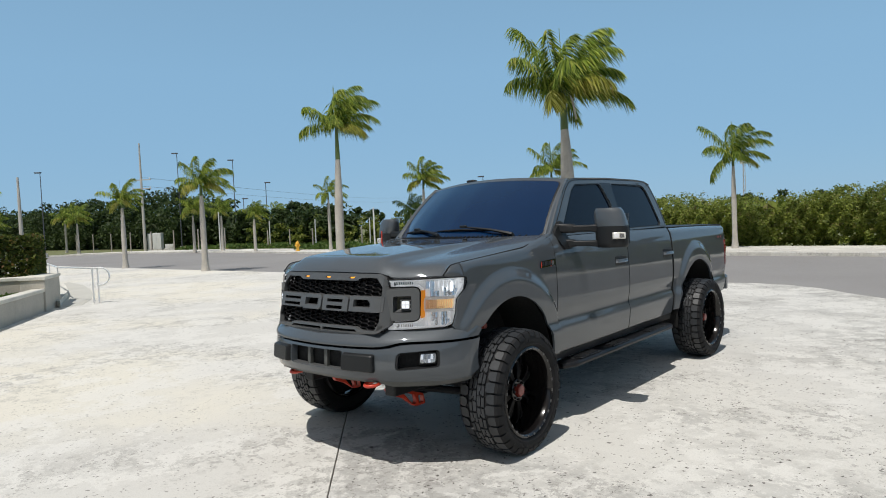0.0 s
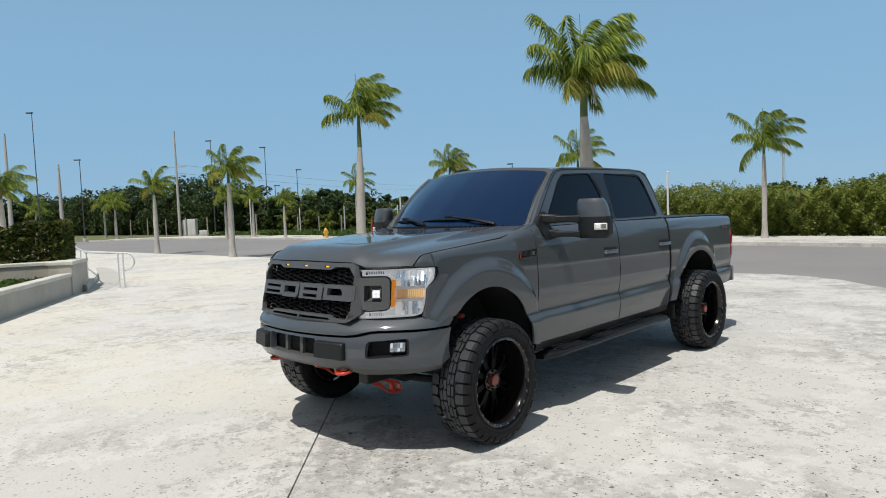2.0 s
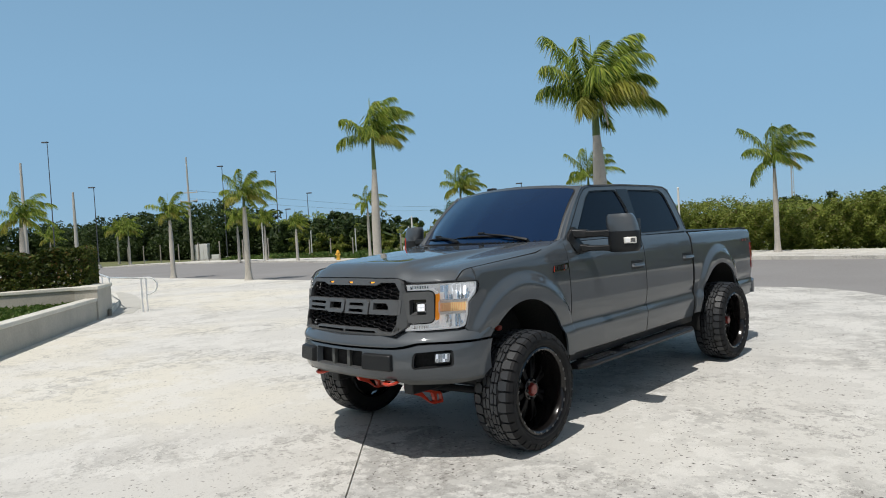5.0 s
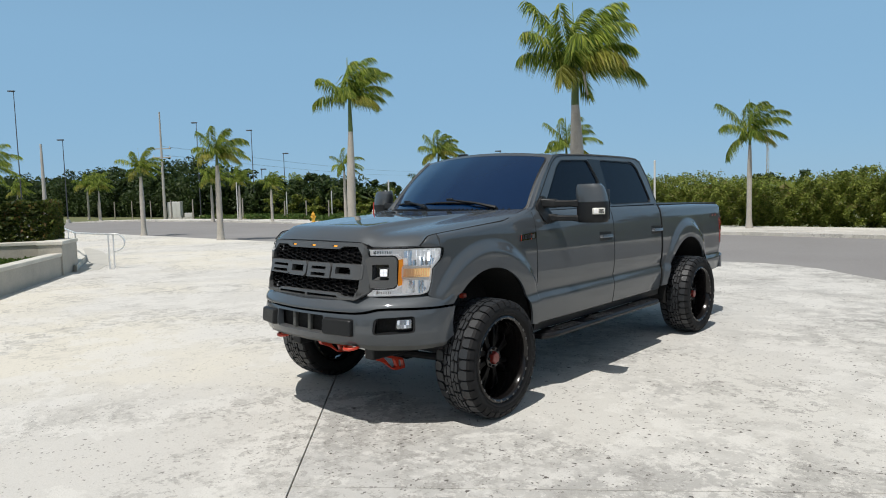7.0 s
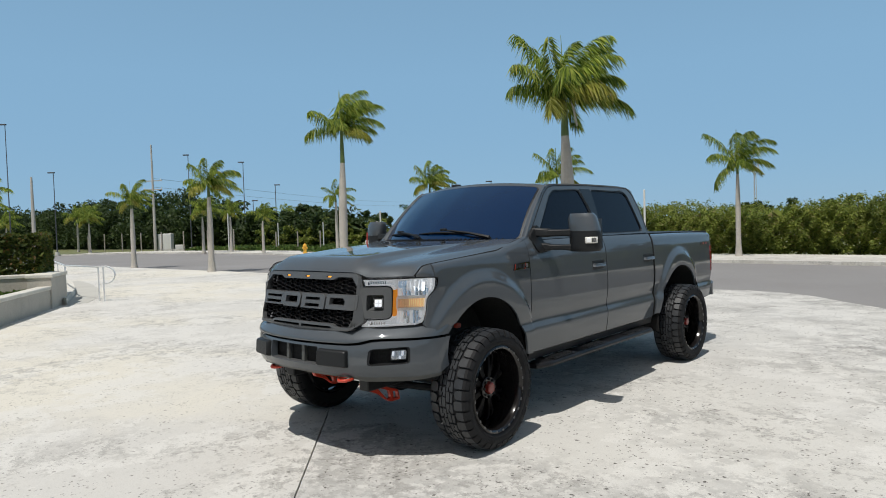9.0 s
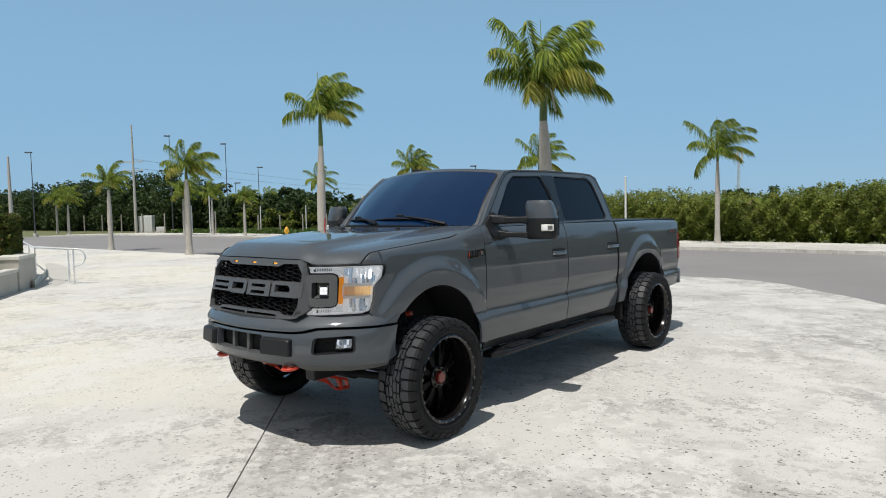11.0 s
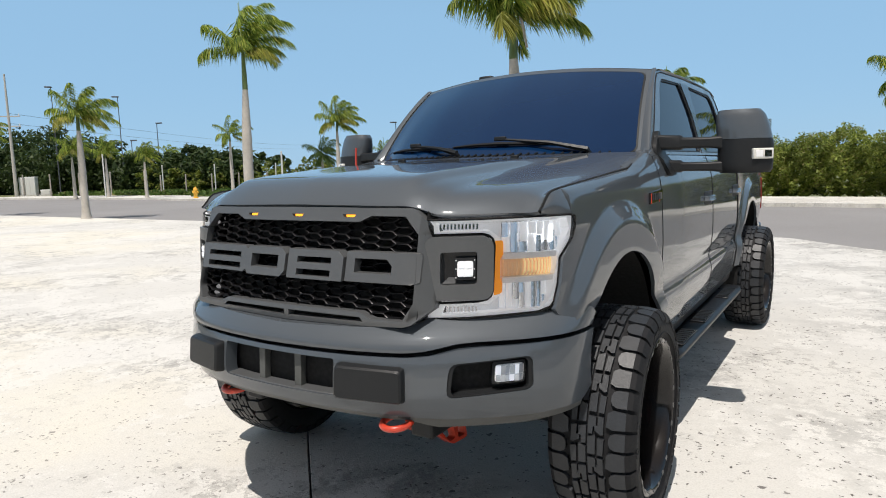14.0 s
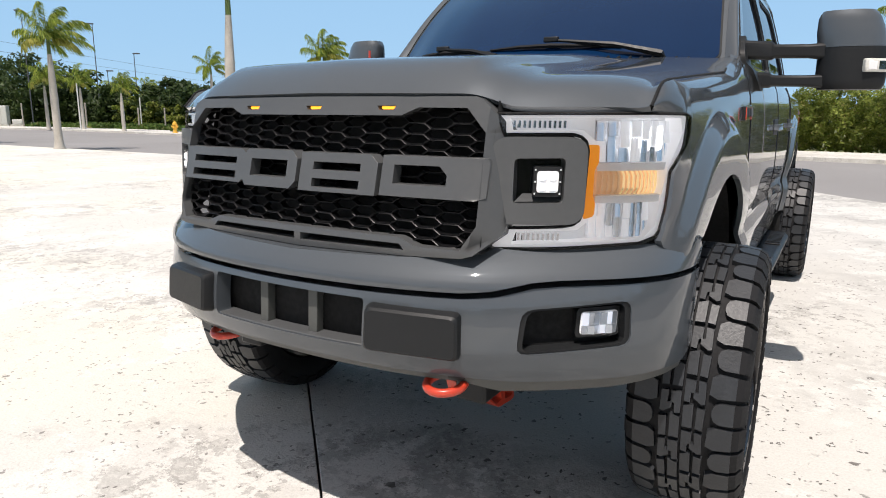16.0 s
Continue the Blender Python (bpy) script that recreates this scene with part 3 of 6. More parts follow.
def palm(at, trunk_h, shaft_h, reach, seed, r=0.17, fronds=13, stations=30, lean=(0.0, 0.0), drop=1.0, hanging=False, label="", wind=0.55, leaf=None):
    rs = np.random.default_rng(seed)
    t = thing("palm_tree", label or "young royal palm with grey trunk and wind-blown fronds", "palm tree", "royal palms of the plaza", at)
    bm = bmesh.new()
    pts, radii = [], []
    n = 22
    for k in range(n + 1):
        s = k / n
        pts.append((lean[0] * s * s, lean[1] * s * s, trunk_h * s))
        flare = 0.94 + 0.70 * math.exp(-s * 11) + 0.10 * math.sin(math.pi * s) - 0.40 * (max(0, s - 0.55) / 0.45) ** 1.5
        radii.append(r * flare * (1 + 0.012 * (-1) ** k))
    tube(bm, pts, radii, 14)
    part("trunk", bm, TRUNK, t, angle=60)
    top = Vector((lean[0], lean[1], trunk_h))
    bm = bmesh.new()
    tube(bm, [top - Vector((0, 0, 0.05)), top + Vector((0, 0, shaft_h * 0.35)), top + Vector((0, 0, shaft_h * 0.75)), top + Vector((0, 0, shaft_h * 1.1))],
         [r * 0.58, r * 0.50, r * 0.38, r * 0.22], 12)
    part("crown_shaft", bm, SHAFT, t, angle=60)
    heart = top + Vector((0, 0, shaft_h))
    fresh, old = [], []
    for k in range(fronds):
        az = k * 2.39996 + rs.uniform(-0.35, 0.35)
        share = (k + 0.5) / fronds
        quads = old if share > 0.78 and k % 2 else fresh
        elev = radians(84 - 88 * share ** 0.9 * drop + rs.uniform(-10, 10))
        length = reach * rs.uniform(0.74, 1.10) * (0.92 + 0.26 * math.sin(math.pi * min(1, share + 0.2)))
        d = Vector((math.cos(az) * math.cos(elev), math.sin(az) * math.cos(elev), math.sin(elev)))
        p = heart + Vector((0, 0, -0.12 * share))
        seg = int(stations * 1.9)
        step = length / seg
        against = max(0.0, -d.dot(WIND))
        torn = rs.uniform(0.55, 1.0)
        for j in range(seg):
            s = (j + 0.5) / seg
            bend = Vector((0, 0, -1)) * (0.036 + 0.040 * s) * (30 / seg) + WIND * wind * (0.05 + 0.07 * s) * (30 / seg) * (1 - 0.55 * against)
            d = (d + bend * (0.32 + 1.05 * s)).normalized()
            q = p + d * step
            side = d.cross(Vector((0, 0, 1)))
            side = side.normalized() if side.length > 0.05 else Vector((1, 0, 0))
            up = side.cross(d).normalized()
            w = 0.020 * (1 - 0.8 * s) * reach / 2
            quads.append([p - side * w, p + side * w, q + side * w * 0.9, q - side * w * 0.9])
            if s > 0.12:
                ll = reach * 0.30 * math.sin(math.pi * (0.14 + 0.74 * s)) ** 0.7
                for sg in (-1, 1):
                    for tilt in ((0.55, -0.3) if j % 2 else (0.15, -0.6)):
                        if rs.random() > 0.72 + 0.28 * torn:
                            continue
                        ld = (side * sg * rs.uniform(0.45, 0.85) + d * rs.uniform(0.45, 0.95) + up * (0.5 * tilt + rs.uniform(-0.25, 0.25)) + WIND * wind * 0.85 + Vector((0, 0, -1.05))).normalized()
                        l = ll * rs.uniform(0.65, 1.2)
                        a = p.lerp(q, rs.uniform(0, 1))
                        lw = ld.cross(Vector(rs.normal(size=3))).normalized() * 0.0092 * reach
                        mid = a + ld * l * 0.42
                        tip = a + ld * l + Vector((0, 0, -0.22 * l)) + WIND * wind * 0.12 * l
                        quads.append([a, mid + lw, tip, mid - lw])
            p = q
    spear = heart + Vector((0, 0, reach * 0.82)) + WIND * -0.05
    for k in range(3):
        o = Vector(rs.normal(size=3)) * 0.012
        fresh.append([heart + o + Vector((0.02, 0, 0)), heart + o - Vector((0.02, 0, 0)), spear + o - Vector((0.006, 0, 0)), spear + o + Vector((0.006, 0, 0))])
    for name, quads, mat, words in (("crown", fresh, leaf or FROND, "feathery green fronds with yellowing tips"), ("old_fronds", old, leaf or OLDFROND, "drooping yellowed older fronds")):
        if quads:
            crown = cloud(name, np.array([[tuple(v) for v in q] for q in quads]), mat, "", "", "")
            crown.parent = t
            crown["label"] = words
    if hanging:
        bm = bmesh.new()
        base = top + Vector((0.10, 0.09, shaft_h * 0.95))
        sheet(bm, lambda u, v: base + Vector((0.04 + 0.12 * v + 0.05 * math.cos(u * 3), 0.03 + 0.10 * v + 0.07 * (u - 0.5), -0.72 * v + 0.03 * math.sin(5 * v))), 4, 8)
        part("dead_sheath", bm, TRUNK, t, "grey dried leaf sheath hanging loose")
    return t


palm((-32.26, 11.46, 0), 3.27, 0.5, 1.19, 11, 0.119, 16)
palm((-23.52, 11.22, 0), 3.42, 0.55, 1.41, 12, 0.127, 17)
palm((-14.45, 11.45, 0), 4.17, 1.2, 1.65, 13, 0.150, 15, 34, lean=(0.10, 0.0), drop=0.80)
palm((-5.33, 11.96, 0), 4.15, 1.02, 2.05, 14, 0.190, 17, 38, lean=(-0.08, 0.0), drop=0.80, wind=0.34, hanging=True, label="tall royal palm with broad green crown and hanging dead sheath")
palm((-5.13, 25.51, 0.04), 3.57, 0.55, 1.60, 15, 0.099, 13, 34, drop=1.05)
palm((3.29, 26.48, 0.04), 3.62, 0.7, 1.75, 16, 0.115, 14, 32, drop=1.0)
palm((-14.72, 26.51, 0.04), 3.72, 0.6, 1.70, 17, 0.112, 14, 26)
palm((-23.86, 26.32, 0.04), 3.87, 0.6, 1.58, 18, 0.112, 17, 28)
palm((-33.15, 26.34, 0.04), 3.72, 0.5, 1.32, 19, 0.106, 13, 24, drop=1.15)
palm((-42.73, 26.39, 0), 2.70, 0.5, 1.32, 20, 0.106, 15, 22)
palm((-51.89, 26.04, 0), 3.35, 0.6, 1.76, 21, 0.119, 17, 22)
palm((-50.26, 27.88, 0), 3.25, 0.5, 1.50, 22, 0.112, 16, 22)
palm((-74.74, 50.85, 0), 3.65, 0.6, 2.11, 23, 0.119, 16, 20)
palm((-73.16, 24.04, 0), 3.35, 0.6, 1.85, 24, 0.119, 17, 20)
palm((-84.07, 26.65, 0), 3.85, 0.6, 2.11, 25, 0.119, 17, 20)
palm((-32.04, 4.25, 0), 3.12, 0.5, 1.54, 26, 0.139, 17, 24)
palm((-26.14, 33.68, 0), 2.42, 0.5, 1.14, 27, 0.092, 14, 18)
palm((-88.10, 20.07, 0), 3.25, 0.6, 1.94, 28, 0.119, 16, 18)
palm((-27.92, 29.34, 0), 2.50, 0.35, 1.30, 31, 0.100, 19, 24, drop=1.35, wind=0.40, leaf=DARKFROND, label="low dark palm with drooping fronds beyond the road")

# ---- hedges and woods ----
def bank(name, n, x0, x1, front, depth, height, size, mat, label, seed):
    """A long unclipped hedge: leaves on a rolling front and top, with a dense dark inside."""
    rs = np.random.default_rng(seed)
    x = rs.uniform(x0, x1, n)
    roll = 0.35 * np.sin(x * 0.9 + seed) + 0.28 * np.sin(x * 2.1 + 2) + 0.2 * np.sin(x * 4.7)
    topn = 0.22 * np.sin(x * 0.5 + 1) + 0.16 * np.sin(x * 1.7) + 0.14 * np.sin(x * 3.9 + seed) + 0.1 * np.sin(x * 8.3)
    hh = height(x) + topn
    kind = rs.random(n)
    onfront = kind < 0.62
    z = np.where(onfront, rs.uniform(0, 1, n) ** 0.85 * hh, hh)
    bulge = 0.5 * np.sin(np.clip(z / hh, 0, 1) * math.pi * 0.9 + 0.1)
    lump = 0.18 * np.sin(x * 5.3 + z * 4.1) + 0.15 * np.sin(x * 9.1 - z * 6.3)
    y = np.where(onfront, front(x) - bulge + roll * 0.6 + lump + np.abs(rs.normal(0, 0.18, n)), front(x) + rs.uniform(0, 1, n) * depth)
    z = np.where(onfront, z, hh - 0.15 + (y - front(x)) * 0.05 + 0.2 * np.sin(y * 2.7 + x * 1.9) + rs.normal(0, 0.09, n))
    c = np.stack([x, y, z], axis=1)
    q = leaves(rs, c, size)
    m = n // 10
    xi = rs.uniform(x0, x1, m)
    ci = np.stack([xi, front(xi) + 0.55 + rs.uniform(0, 0.9, m), rs.uniform(0, 0.92, m) * height(xi)], axis=1)
    return cloud(name, np.concatenate([q, leaves(rs, ci, size * 4)]), mat, label, "hedge")


bank("shrub_hedge", 130000, -24, 24, lambda x: 28.1 - 0.014 * x, 7.0, lambda x: 1.95 + 0.016 * (x + 10), 0.062, HEDGE, "dense unclipped green sea grape hedge along the verge", 3)


bank("shrub_hedge", 50000, 24, 75, lambda x: 27.76 - 0.14 * (x - 24), 7.0, lambda x: 3.2 + 0.01 * x, 0.13, HEDGE, "dense unclipped green hedge further along the verge", 4)
bank("scrub_edge", 26000, -170, -46, lambda x: 37.5 + 0.0 * x, 6.0, lambda x: 3.0 + 0.6 * np.sin(x * 0.7) + np.clip((-x - 80) / 60, 0, 1), 0.24, WOODS, "dark tangled scrub at the wood's edge", 6)


def grove(name, n_trees, pick, leaf, per, seed, label, mat=WOODS):
    """Scrub trees, each a cluster of clumps round a few limbs, as one far wood."""
    rs = np.random.default_rng(seed)
    out = []
    for k in range(n_trees):
        x, y, h = pick(rs, k / n_trees)
        clumps = int(rs.integers(9, 15))
        rad = h * rs.uniform(0.26, 0.40)
        for j in range(clumps):
            a, b = rs.uniform(0, math.tau), rs.uniform(0, 1)
            zz = h * rs.uniform(0.15, 0.88)
            rr = rad * (1.15 - 0.55 * abs(zz / h - 0.45)) * b
            cx, cy = x + rr * math.cos(a), y + rr * math.sin(a)
            cr = h * rs.uniform(0.09, 0.17)
            p = rs.normal(size=(per, 3))
            p /= np.linalg.norm(p, axis=1)[:, None]
            p *= cr * rs.uniform(0.55, 1.1, per)[:, None]
            p[:, 2] *= 0.75
            out.append(p + (cx, cy, zz))
        trunk = np.stack([np.full(10, x), np.full(10, y), np.linspace(0, h * 0.5, 10)], axis=1)
        out.append(trunk)
    c = np.concatenate(out)
    c = c[c[:, 2] > 0.05]
    return cloud(name, leaves(rs, c, leaf), mat, label, "trees")


def left_wood(rs, s):
    x = -165 + 118 * (s + rs.uniform(-0.02, 0.02))
    y = 35 + rs.uniform(0, 9) + 4 * max(0, (x + 70) / 25)
    return x, y, (7.6 if x < -85 else 7.2 - 3.4 * min(1, max(0, (x + 85) / 32))) * rs.uniform(0.72, 1.2)


grove("scrub_woodland", 120, left_wood, 0.26, 55, 31, "dark green scrub woodland beyond the road")
grove("left_woodland", 60, lambda rs, s: (-150 - rs.uniform(0, 20), -45 + 90 * s, rs.uniform(6, 9.5)), 0.5, 36, 38, "dark green woodland beyond the planter")
grove("far_woodland", 70, lambda rs, s: (-70 + 130 * s, 62 + rs.uniform(0, 20) - 8 * abs(s - 0.5), rs.uniform(2.6, 3.9)), 0.26, 45, 32, "distant green tree line behind the hedge")
grove("mid_scrub", 40, lambda rs, s: (-58 + 36 * s + rs.uniform(-1, 1), 34 + 5 * s + rs.uniform(0, 6), rs.uniform(1.4, 3.2)), 0.14, 60, 33, "bright green scrub bushes behind the verge", HEDGE)
grove("rear_woodland", 70, lambda rs, s: (-70 + 150 * s, -48 - rs.uniform(0, 14), rs.uniform(4.5, 8)), 0.5, 30, 34, "dark trees across the road")
grove("hedge_trees", 46, lambda rs, s: (16 + 60 * s, 33 - 6 * s + rs.uniform(0, 8), rs.uniform(4.5, 7.5)), 0.4, 34, 37, "dark green trees behind the hedge")
grove("side_woodland", 60, lambda rs, s: (25 + rs.uniform(0, 10), -50 + 66 * s, rs.uniform(4.5, 7.5)), 0.4, 34, 35, "dark trees beside the road")

rs = np.random.default_rng(8)
gx = rs.uniform(-64, -30, 26000)
gy = 30.2 + np.abs(rs.normal(0, 1, 26000)) * 4.0 + np.where(gx > -40, -2.2, 0)
gz = rs.uniform(-0.1, 0.35, 26000) * (0.4 + 0.6 * (np.sin(gx * 0.8) * np.sin(gy * 1.1) > 0))
cloud("verge_grass", leaves(rs, np.stack([gx, gy, gz], axis=1), 0.16, up=-0.2), GRASSM, "tall rough grass on the verge", "grass")

# ---- poles, posts, cabinets, hydrant ----
def lamp_post(at, h, arm, label="dark slender lamp post with a flat head"):
    t = thing("street_lamp", label, "street lamp", "street lamps", (at[0], at[1], -0.1))
    bm = bmesh.new()
    tube(bm, [(0, 0, 0), (0, 0, h)], [0.065, 0.035], 8)
    part("pole", bm, POLEDARK, t)
    bm = bmesh.new()
    tube(bm, [(0, 0, 0), (0, 0, 0.42)], [0.22, 0.22], 12)
    part("footing", bm, CONC_KERB, t)
    for s in arm:
        bm = bmesh.new()
        box(bm, -0.1 if s > 0 else -0.55, 0.55 if s > 0 else 0.1, -0.14, 0.14, h - 0.03, h + 0.09, Matrix.Rotation(0.72, 4, "Z"))
        part("lamp_head", bm, POLEDARK, t, bevel=0.02)


lamp_post((-66.97, 32.68), 10.85, (-1,))
lamp_post((-64.09, 37.88), 10.05, (-1,))
lamp_post((-62.12, 40.84), 7.35, (1,))
lamp_post((-63.57, 38.70), 5.55, (1,))
lamp_post((-73.20, 16.56), 13.55, (-1,))
lamp_post((-72.08, 20.41), 8.75, (-1,))
lamp_post((-38.43, 51.70), 6.45, (-1,))


def utility_pole(at, h, arms, w=0.25):
    t = thing("utility_pole", "tapered pale concrete utility pole", "utility pole", "utility poles", (at[0], at[1], -0.1))
    bm = bmesh.new()
    tube(bm, [(0, 0, 0), (0, 0, h)], [w, w * 0.42], 8)
    part("pole", bm, POLEGREY, t)
    for z in arms:
        bm = bmesh.new()
        box(bm, -1.1, 1.1, -0.05, 0.05, z - 0.05, z + 0.05, Matrix.Rotation(0.7, 4, "Z"))
        part("crossarm", bm, POLEGREY, t)
        for k in (-1.0, 0.0, 1.0):
            bm = bmesh.new()
            tube(bm, [(k * 0.76, k * 0.64, z + 0.06), (k * 0.76, k * 0.64, z + 0.26)], [0.06, 0.04], 6)
            part("insulator", bm, BOXGREY, t)
    return t


utility_pole((-71.61, 30.63), 12.4, (7.2, 8.2), 0.20)
utility_pole((-72.59, 18.49), 8.3, ())
utility_pole((-73.81, 14.14), 11.4, ())
for dz in (7.4, 8.4):
    t = thing("power_line", "thin overhead power line", "cable", "power lines")
    bm = bmesh.new()
    tube(bm, [(-71.61 - 90 * k / 16, 30.63 + 166 * k / 16, dz + 5 * k / 16 - 2.4 * math.sin(math.pi * k / 16)) for k in range(17)], 0.016, 5)
    part("cable", bm, POLEDARK, t)


def post(at, h, r, mat, label, group):
    t = thing("post", label, "post", group, (at[0], at[1], -0.05))
    bm = bmesh.new()
    tube(bm, [(0, 0, 0), (0, 0, h)], [r, r * 0.9], 8)
    part("shaft", bm, mat, t)
    bm = bmesh.new()
    tube(bm, [(0, 0, h), (0, 0, h + r)], [r * 1.1, r * 0.5], 8)
    part("cap", bm, mat, t)


for x, y, h in ((-9.82, 26.55, 3.2), (-28.36, 26.20, 2.9), (-49.46, 27.17, 3.5), (-52.58, 27.16, 2.7), (-50.87, 33.37, 2.6), (-43.81, 33.41, 2.5), (-37.71, 34.46, 2.4)):
    post((x, y), h, 0.055, BOXGREY, "slim white painted post", "white posts")
for k in range(9):
    post((-86 + 4.6 * k, 28.5 + 0.25 * k), 2.1, 0.07, WOOD, "weathered grey fence post", "fence posts")
for k in range(9):
    post((-47 + 2.6 * k, 30.5 + 0.5 * k), 1.7, 0.06, WOOD, "weathered grey fence post", "fence posts")


def cabinet(at, w, d, h, turn):
    t = thing("utility_cabinet", "pale grey steel utility cabinet on a slab", "utility cabinet", "utility cabinets", (at[0], at[1], 0))
    t.rotation_euler = (0, 0, turn)
    bm = bmesh.new()
    box(bm, -w / 2, w / 2, -d / 2, d / 2, 0.1, h)
    part("body", bm, BOXGREY, t, bevel=0.03)
    bm = bmesh.new()
    box(bm, -w / 2 - 0.15, w / 2 + 0.15, -d / 2 - 0.15, d / 2 + 0.15, -0.1, 0.1)
    part("plinth", bm, CONC_KERB, t)
    for s in (-1, 1):
        bm = bmesh.new()
        box(bm, s * w / 4 - w / 4 + 0.03, s * w / 4 + w / 4 - 0.03, -d / 2 - 0.02, -d / 2, 0.2, h - 0.1)
        part("door", bm, BOXGREY, t, bevel=0.008)


cabinet((-70.90, 31.85), 0.95, 0.8, 1.95, 0.75)
cabinet((-71.71, 31.34), 0.5, 0.6, 1.9, 0.75)
cabinet((-69.79, 32.67), 0.9, 0.6, 0.6, 0.75)


def hydrant(at):
    t = thing("fire_hydrant", "yellow cast-iron fire hydrant on the verge", "fire hydrant", at=(at[0], at[1], 0.03))
    bm = bmesh.new()
    tube(bm, [(0, 0, 0), (0, 0, 0.06), (0, 0, 0.061), (0, 0, 0.52), (0, 0, 0.53), (0, 0, 0.57)], [0.19, 0.19, 0.125, 0.125, 0.17, 0.17], 16)
    part("barrel", bm, HYDRANT, t)
    bm = bmesh.new()
    tube(bm, [(0, 0, 0.57), (0, 0, 0.68), (0, 0, 0.74), (0, 0, 0.741), (0, 0, 0.80)], [0.145, 0.125, 0.06, 0.03, 0.03], 16)
    part("bonnet", bm, HYDRANT, t)
    for a in (0.4, 0.4 + math.pi, 0.4 - math.pi / 2):
        bm = bmesh.new()
        tube(bm, [(0.1 * math.cos(a), 0.1 * math.sin(a), 0.42), (0.21 * math.cos(a), 0.21 * math.sin(a), 0.42)], [0.065, 0.065], 10)
        part("outlet", bm, HYDRANT, t)


hydrant((-36.49, 25.92))


def mast(at, h):
    t = thing("radio_mast", "distant slender lattice radio mast", "radio mast", "radio masts", (at[0], at[1], 0))
    bm = bmesh.new()
    for k in range(3):
        a = k * math.tau / 3
        tube(bm, [(0.35 * math.cos(a), 0.35 * math.sin(a), 0), (0.2 * math.cos(a), 0.2 * math.sin(a), h)], 0.05, 5)
    for j in range(int(h)):
        for k in range(3):
            a, b = k * math.tau / 3, (k + 1) * math.tau / 3
            tube(bm, [(0.3 * math.cos(a), 0.3 * math.sin(a), j), (0.3 * math.cos(b), 0.3 * math.sin(b), j + 1)], 0.025, 4)
    part("lattice", bm, POLEGREY, t)
    for k in range(3):
        a = k * math.tau / 3
        bm = bmesh.new()
        box(bm, 0.7 * math.cos(a) - 0.15, 0.7 * math.cos(a) + 0.15, 0.7 * math.sin(a) - 0.15, 0.7 * math.sin(a) + 0.15, h - 1.6, h)
        part("antenna", bm, BOXGREY, t)


mast((-37.76, 140.15), 12.6)
mast((-101.07, 161.98), 10.5)

# ---- the pickup truck: front axle at y = 0, nose towards -y, ground at z = 0 ----
truck = thing("pickup_truck", "lifted dark grey crew-cab pickup with big all-terrain tyres, parked on concrete", "pickup truck")
WHEELBASE = 3.685


def curve_plan(half, n=160):
    """A symmetric plan line through (x, y) points, by its length from the middle: gives place and inward normal."""
    pts = [(-x, y) for x, y in reversed(half) if x > 0] + list(half)
    for _ in range(3):
        q = [pts[0]]
        for a, b in zip(pts, pts[1:]):
            q += [(0.75 * a[0] + 0.25 * b[0], 0.75 * a[1] + 0.25 * b[1]), (0.25 * a[0] + 0.75 * b[0], 0.25 * a[1] + 0.75 * b[1])]
        pts = q + [pts[-1]]
    p = np.array(pts)
    s = np.concatenate([[0], np.cumsum(np.hypot(*np.diff(p, axis=0).T))])
    s -= np.interp(0, p[:, 0], s)

    def at(u):
        x, y = np.interp(u, s, p[:, 0]), np.interp(u, s, p[:, 1])
        e = 0.02
        dx, dy = np.interp(u + e, s, p[:, 0]) - np.interp(u - e, s, p[:, 0]), np.interp(u + e, s, p[:, 1]) - np.interp(u - e, s, p[:, 1])
        k = math.hypot(dx, dy) or 1
        return float(x), float(y), -dy / k, dx / k
    at.length = float(s[-1])
    at.of_x = lambda x: float(np.interp(x, p[:, 0], s))
    return at


def bent(plan, lean):
    """Places flat (u, z, depth) on a plan line; lean(z) shifts it back."""
    def place(u, v, d):
        x, y, nx, ny = plan(u)
        return Vector((x + nx * d, y + ny * d + lean(v), v))
    return place


SIDE = [(0.50, 0.905), (0.60, 0.925), (0.70, 0.942), (0.785, 0.952), (0.80, 0.951), (0.865, 0.931), (0.88, 0.931), (0.95, 0.945), (1.02, 0.953), (1.10, 0.955), (1.20, 0.953), (1.30, 0.949), (1.40, 0.941), (1.48, 0.926), (1.56, 0.890)]
ALONG = [(-0.64, -0.05), (-0.58, -0.008), (-0.50, 0.009), (-0.40, 0.013), (0.40, 0.030), (1.2, 0.036), (3.0, 0.012), (4.6, -0.03), (4.80, -0.045), (4.87, -0.09)]
ARCHES = ((0.055, 0.50), (WHEELBASE + 0.03, 0.50))
OPEN_A, OPEN_B = 0.56, 0.642
FLARES = ((0.77, 0.862), (0.635, 0.87))


def smooth(t):
    t = min(1.0, max(0.0, t))
    return t * t * (3 - 2 * t)


def side_x(y, z, top=None, roll=0.10):
    x = soft_table(SIDE, z, 0.006) + soft_table(ALONG, y, 0.03)
    for (cy, cz), (FLARE_A, FLARE_B) in zip(ARCHES, FLARES):
        if z > 0.5 and (y < 0.699 if cy < 1 else y > 3.06):
            rho = math.hypot((y - cy) / FLARE_A, (z - cz) / FLARE_B)
            x += (0.038 if cy < 1 else 0.032) * smooth((1.0 - rho) / 0.11) * (1 - 0.25 * smooth((0.8 - rho) / 0.2))
    if top is not None:
        h = max(0.0, top - z)
        x -= roll * max(0.0, 1 - h / (1.1 * roll)) ** 2
    return x


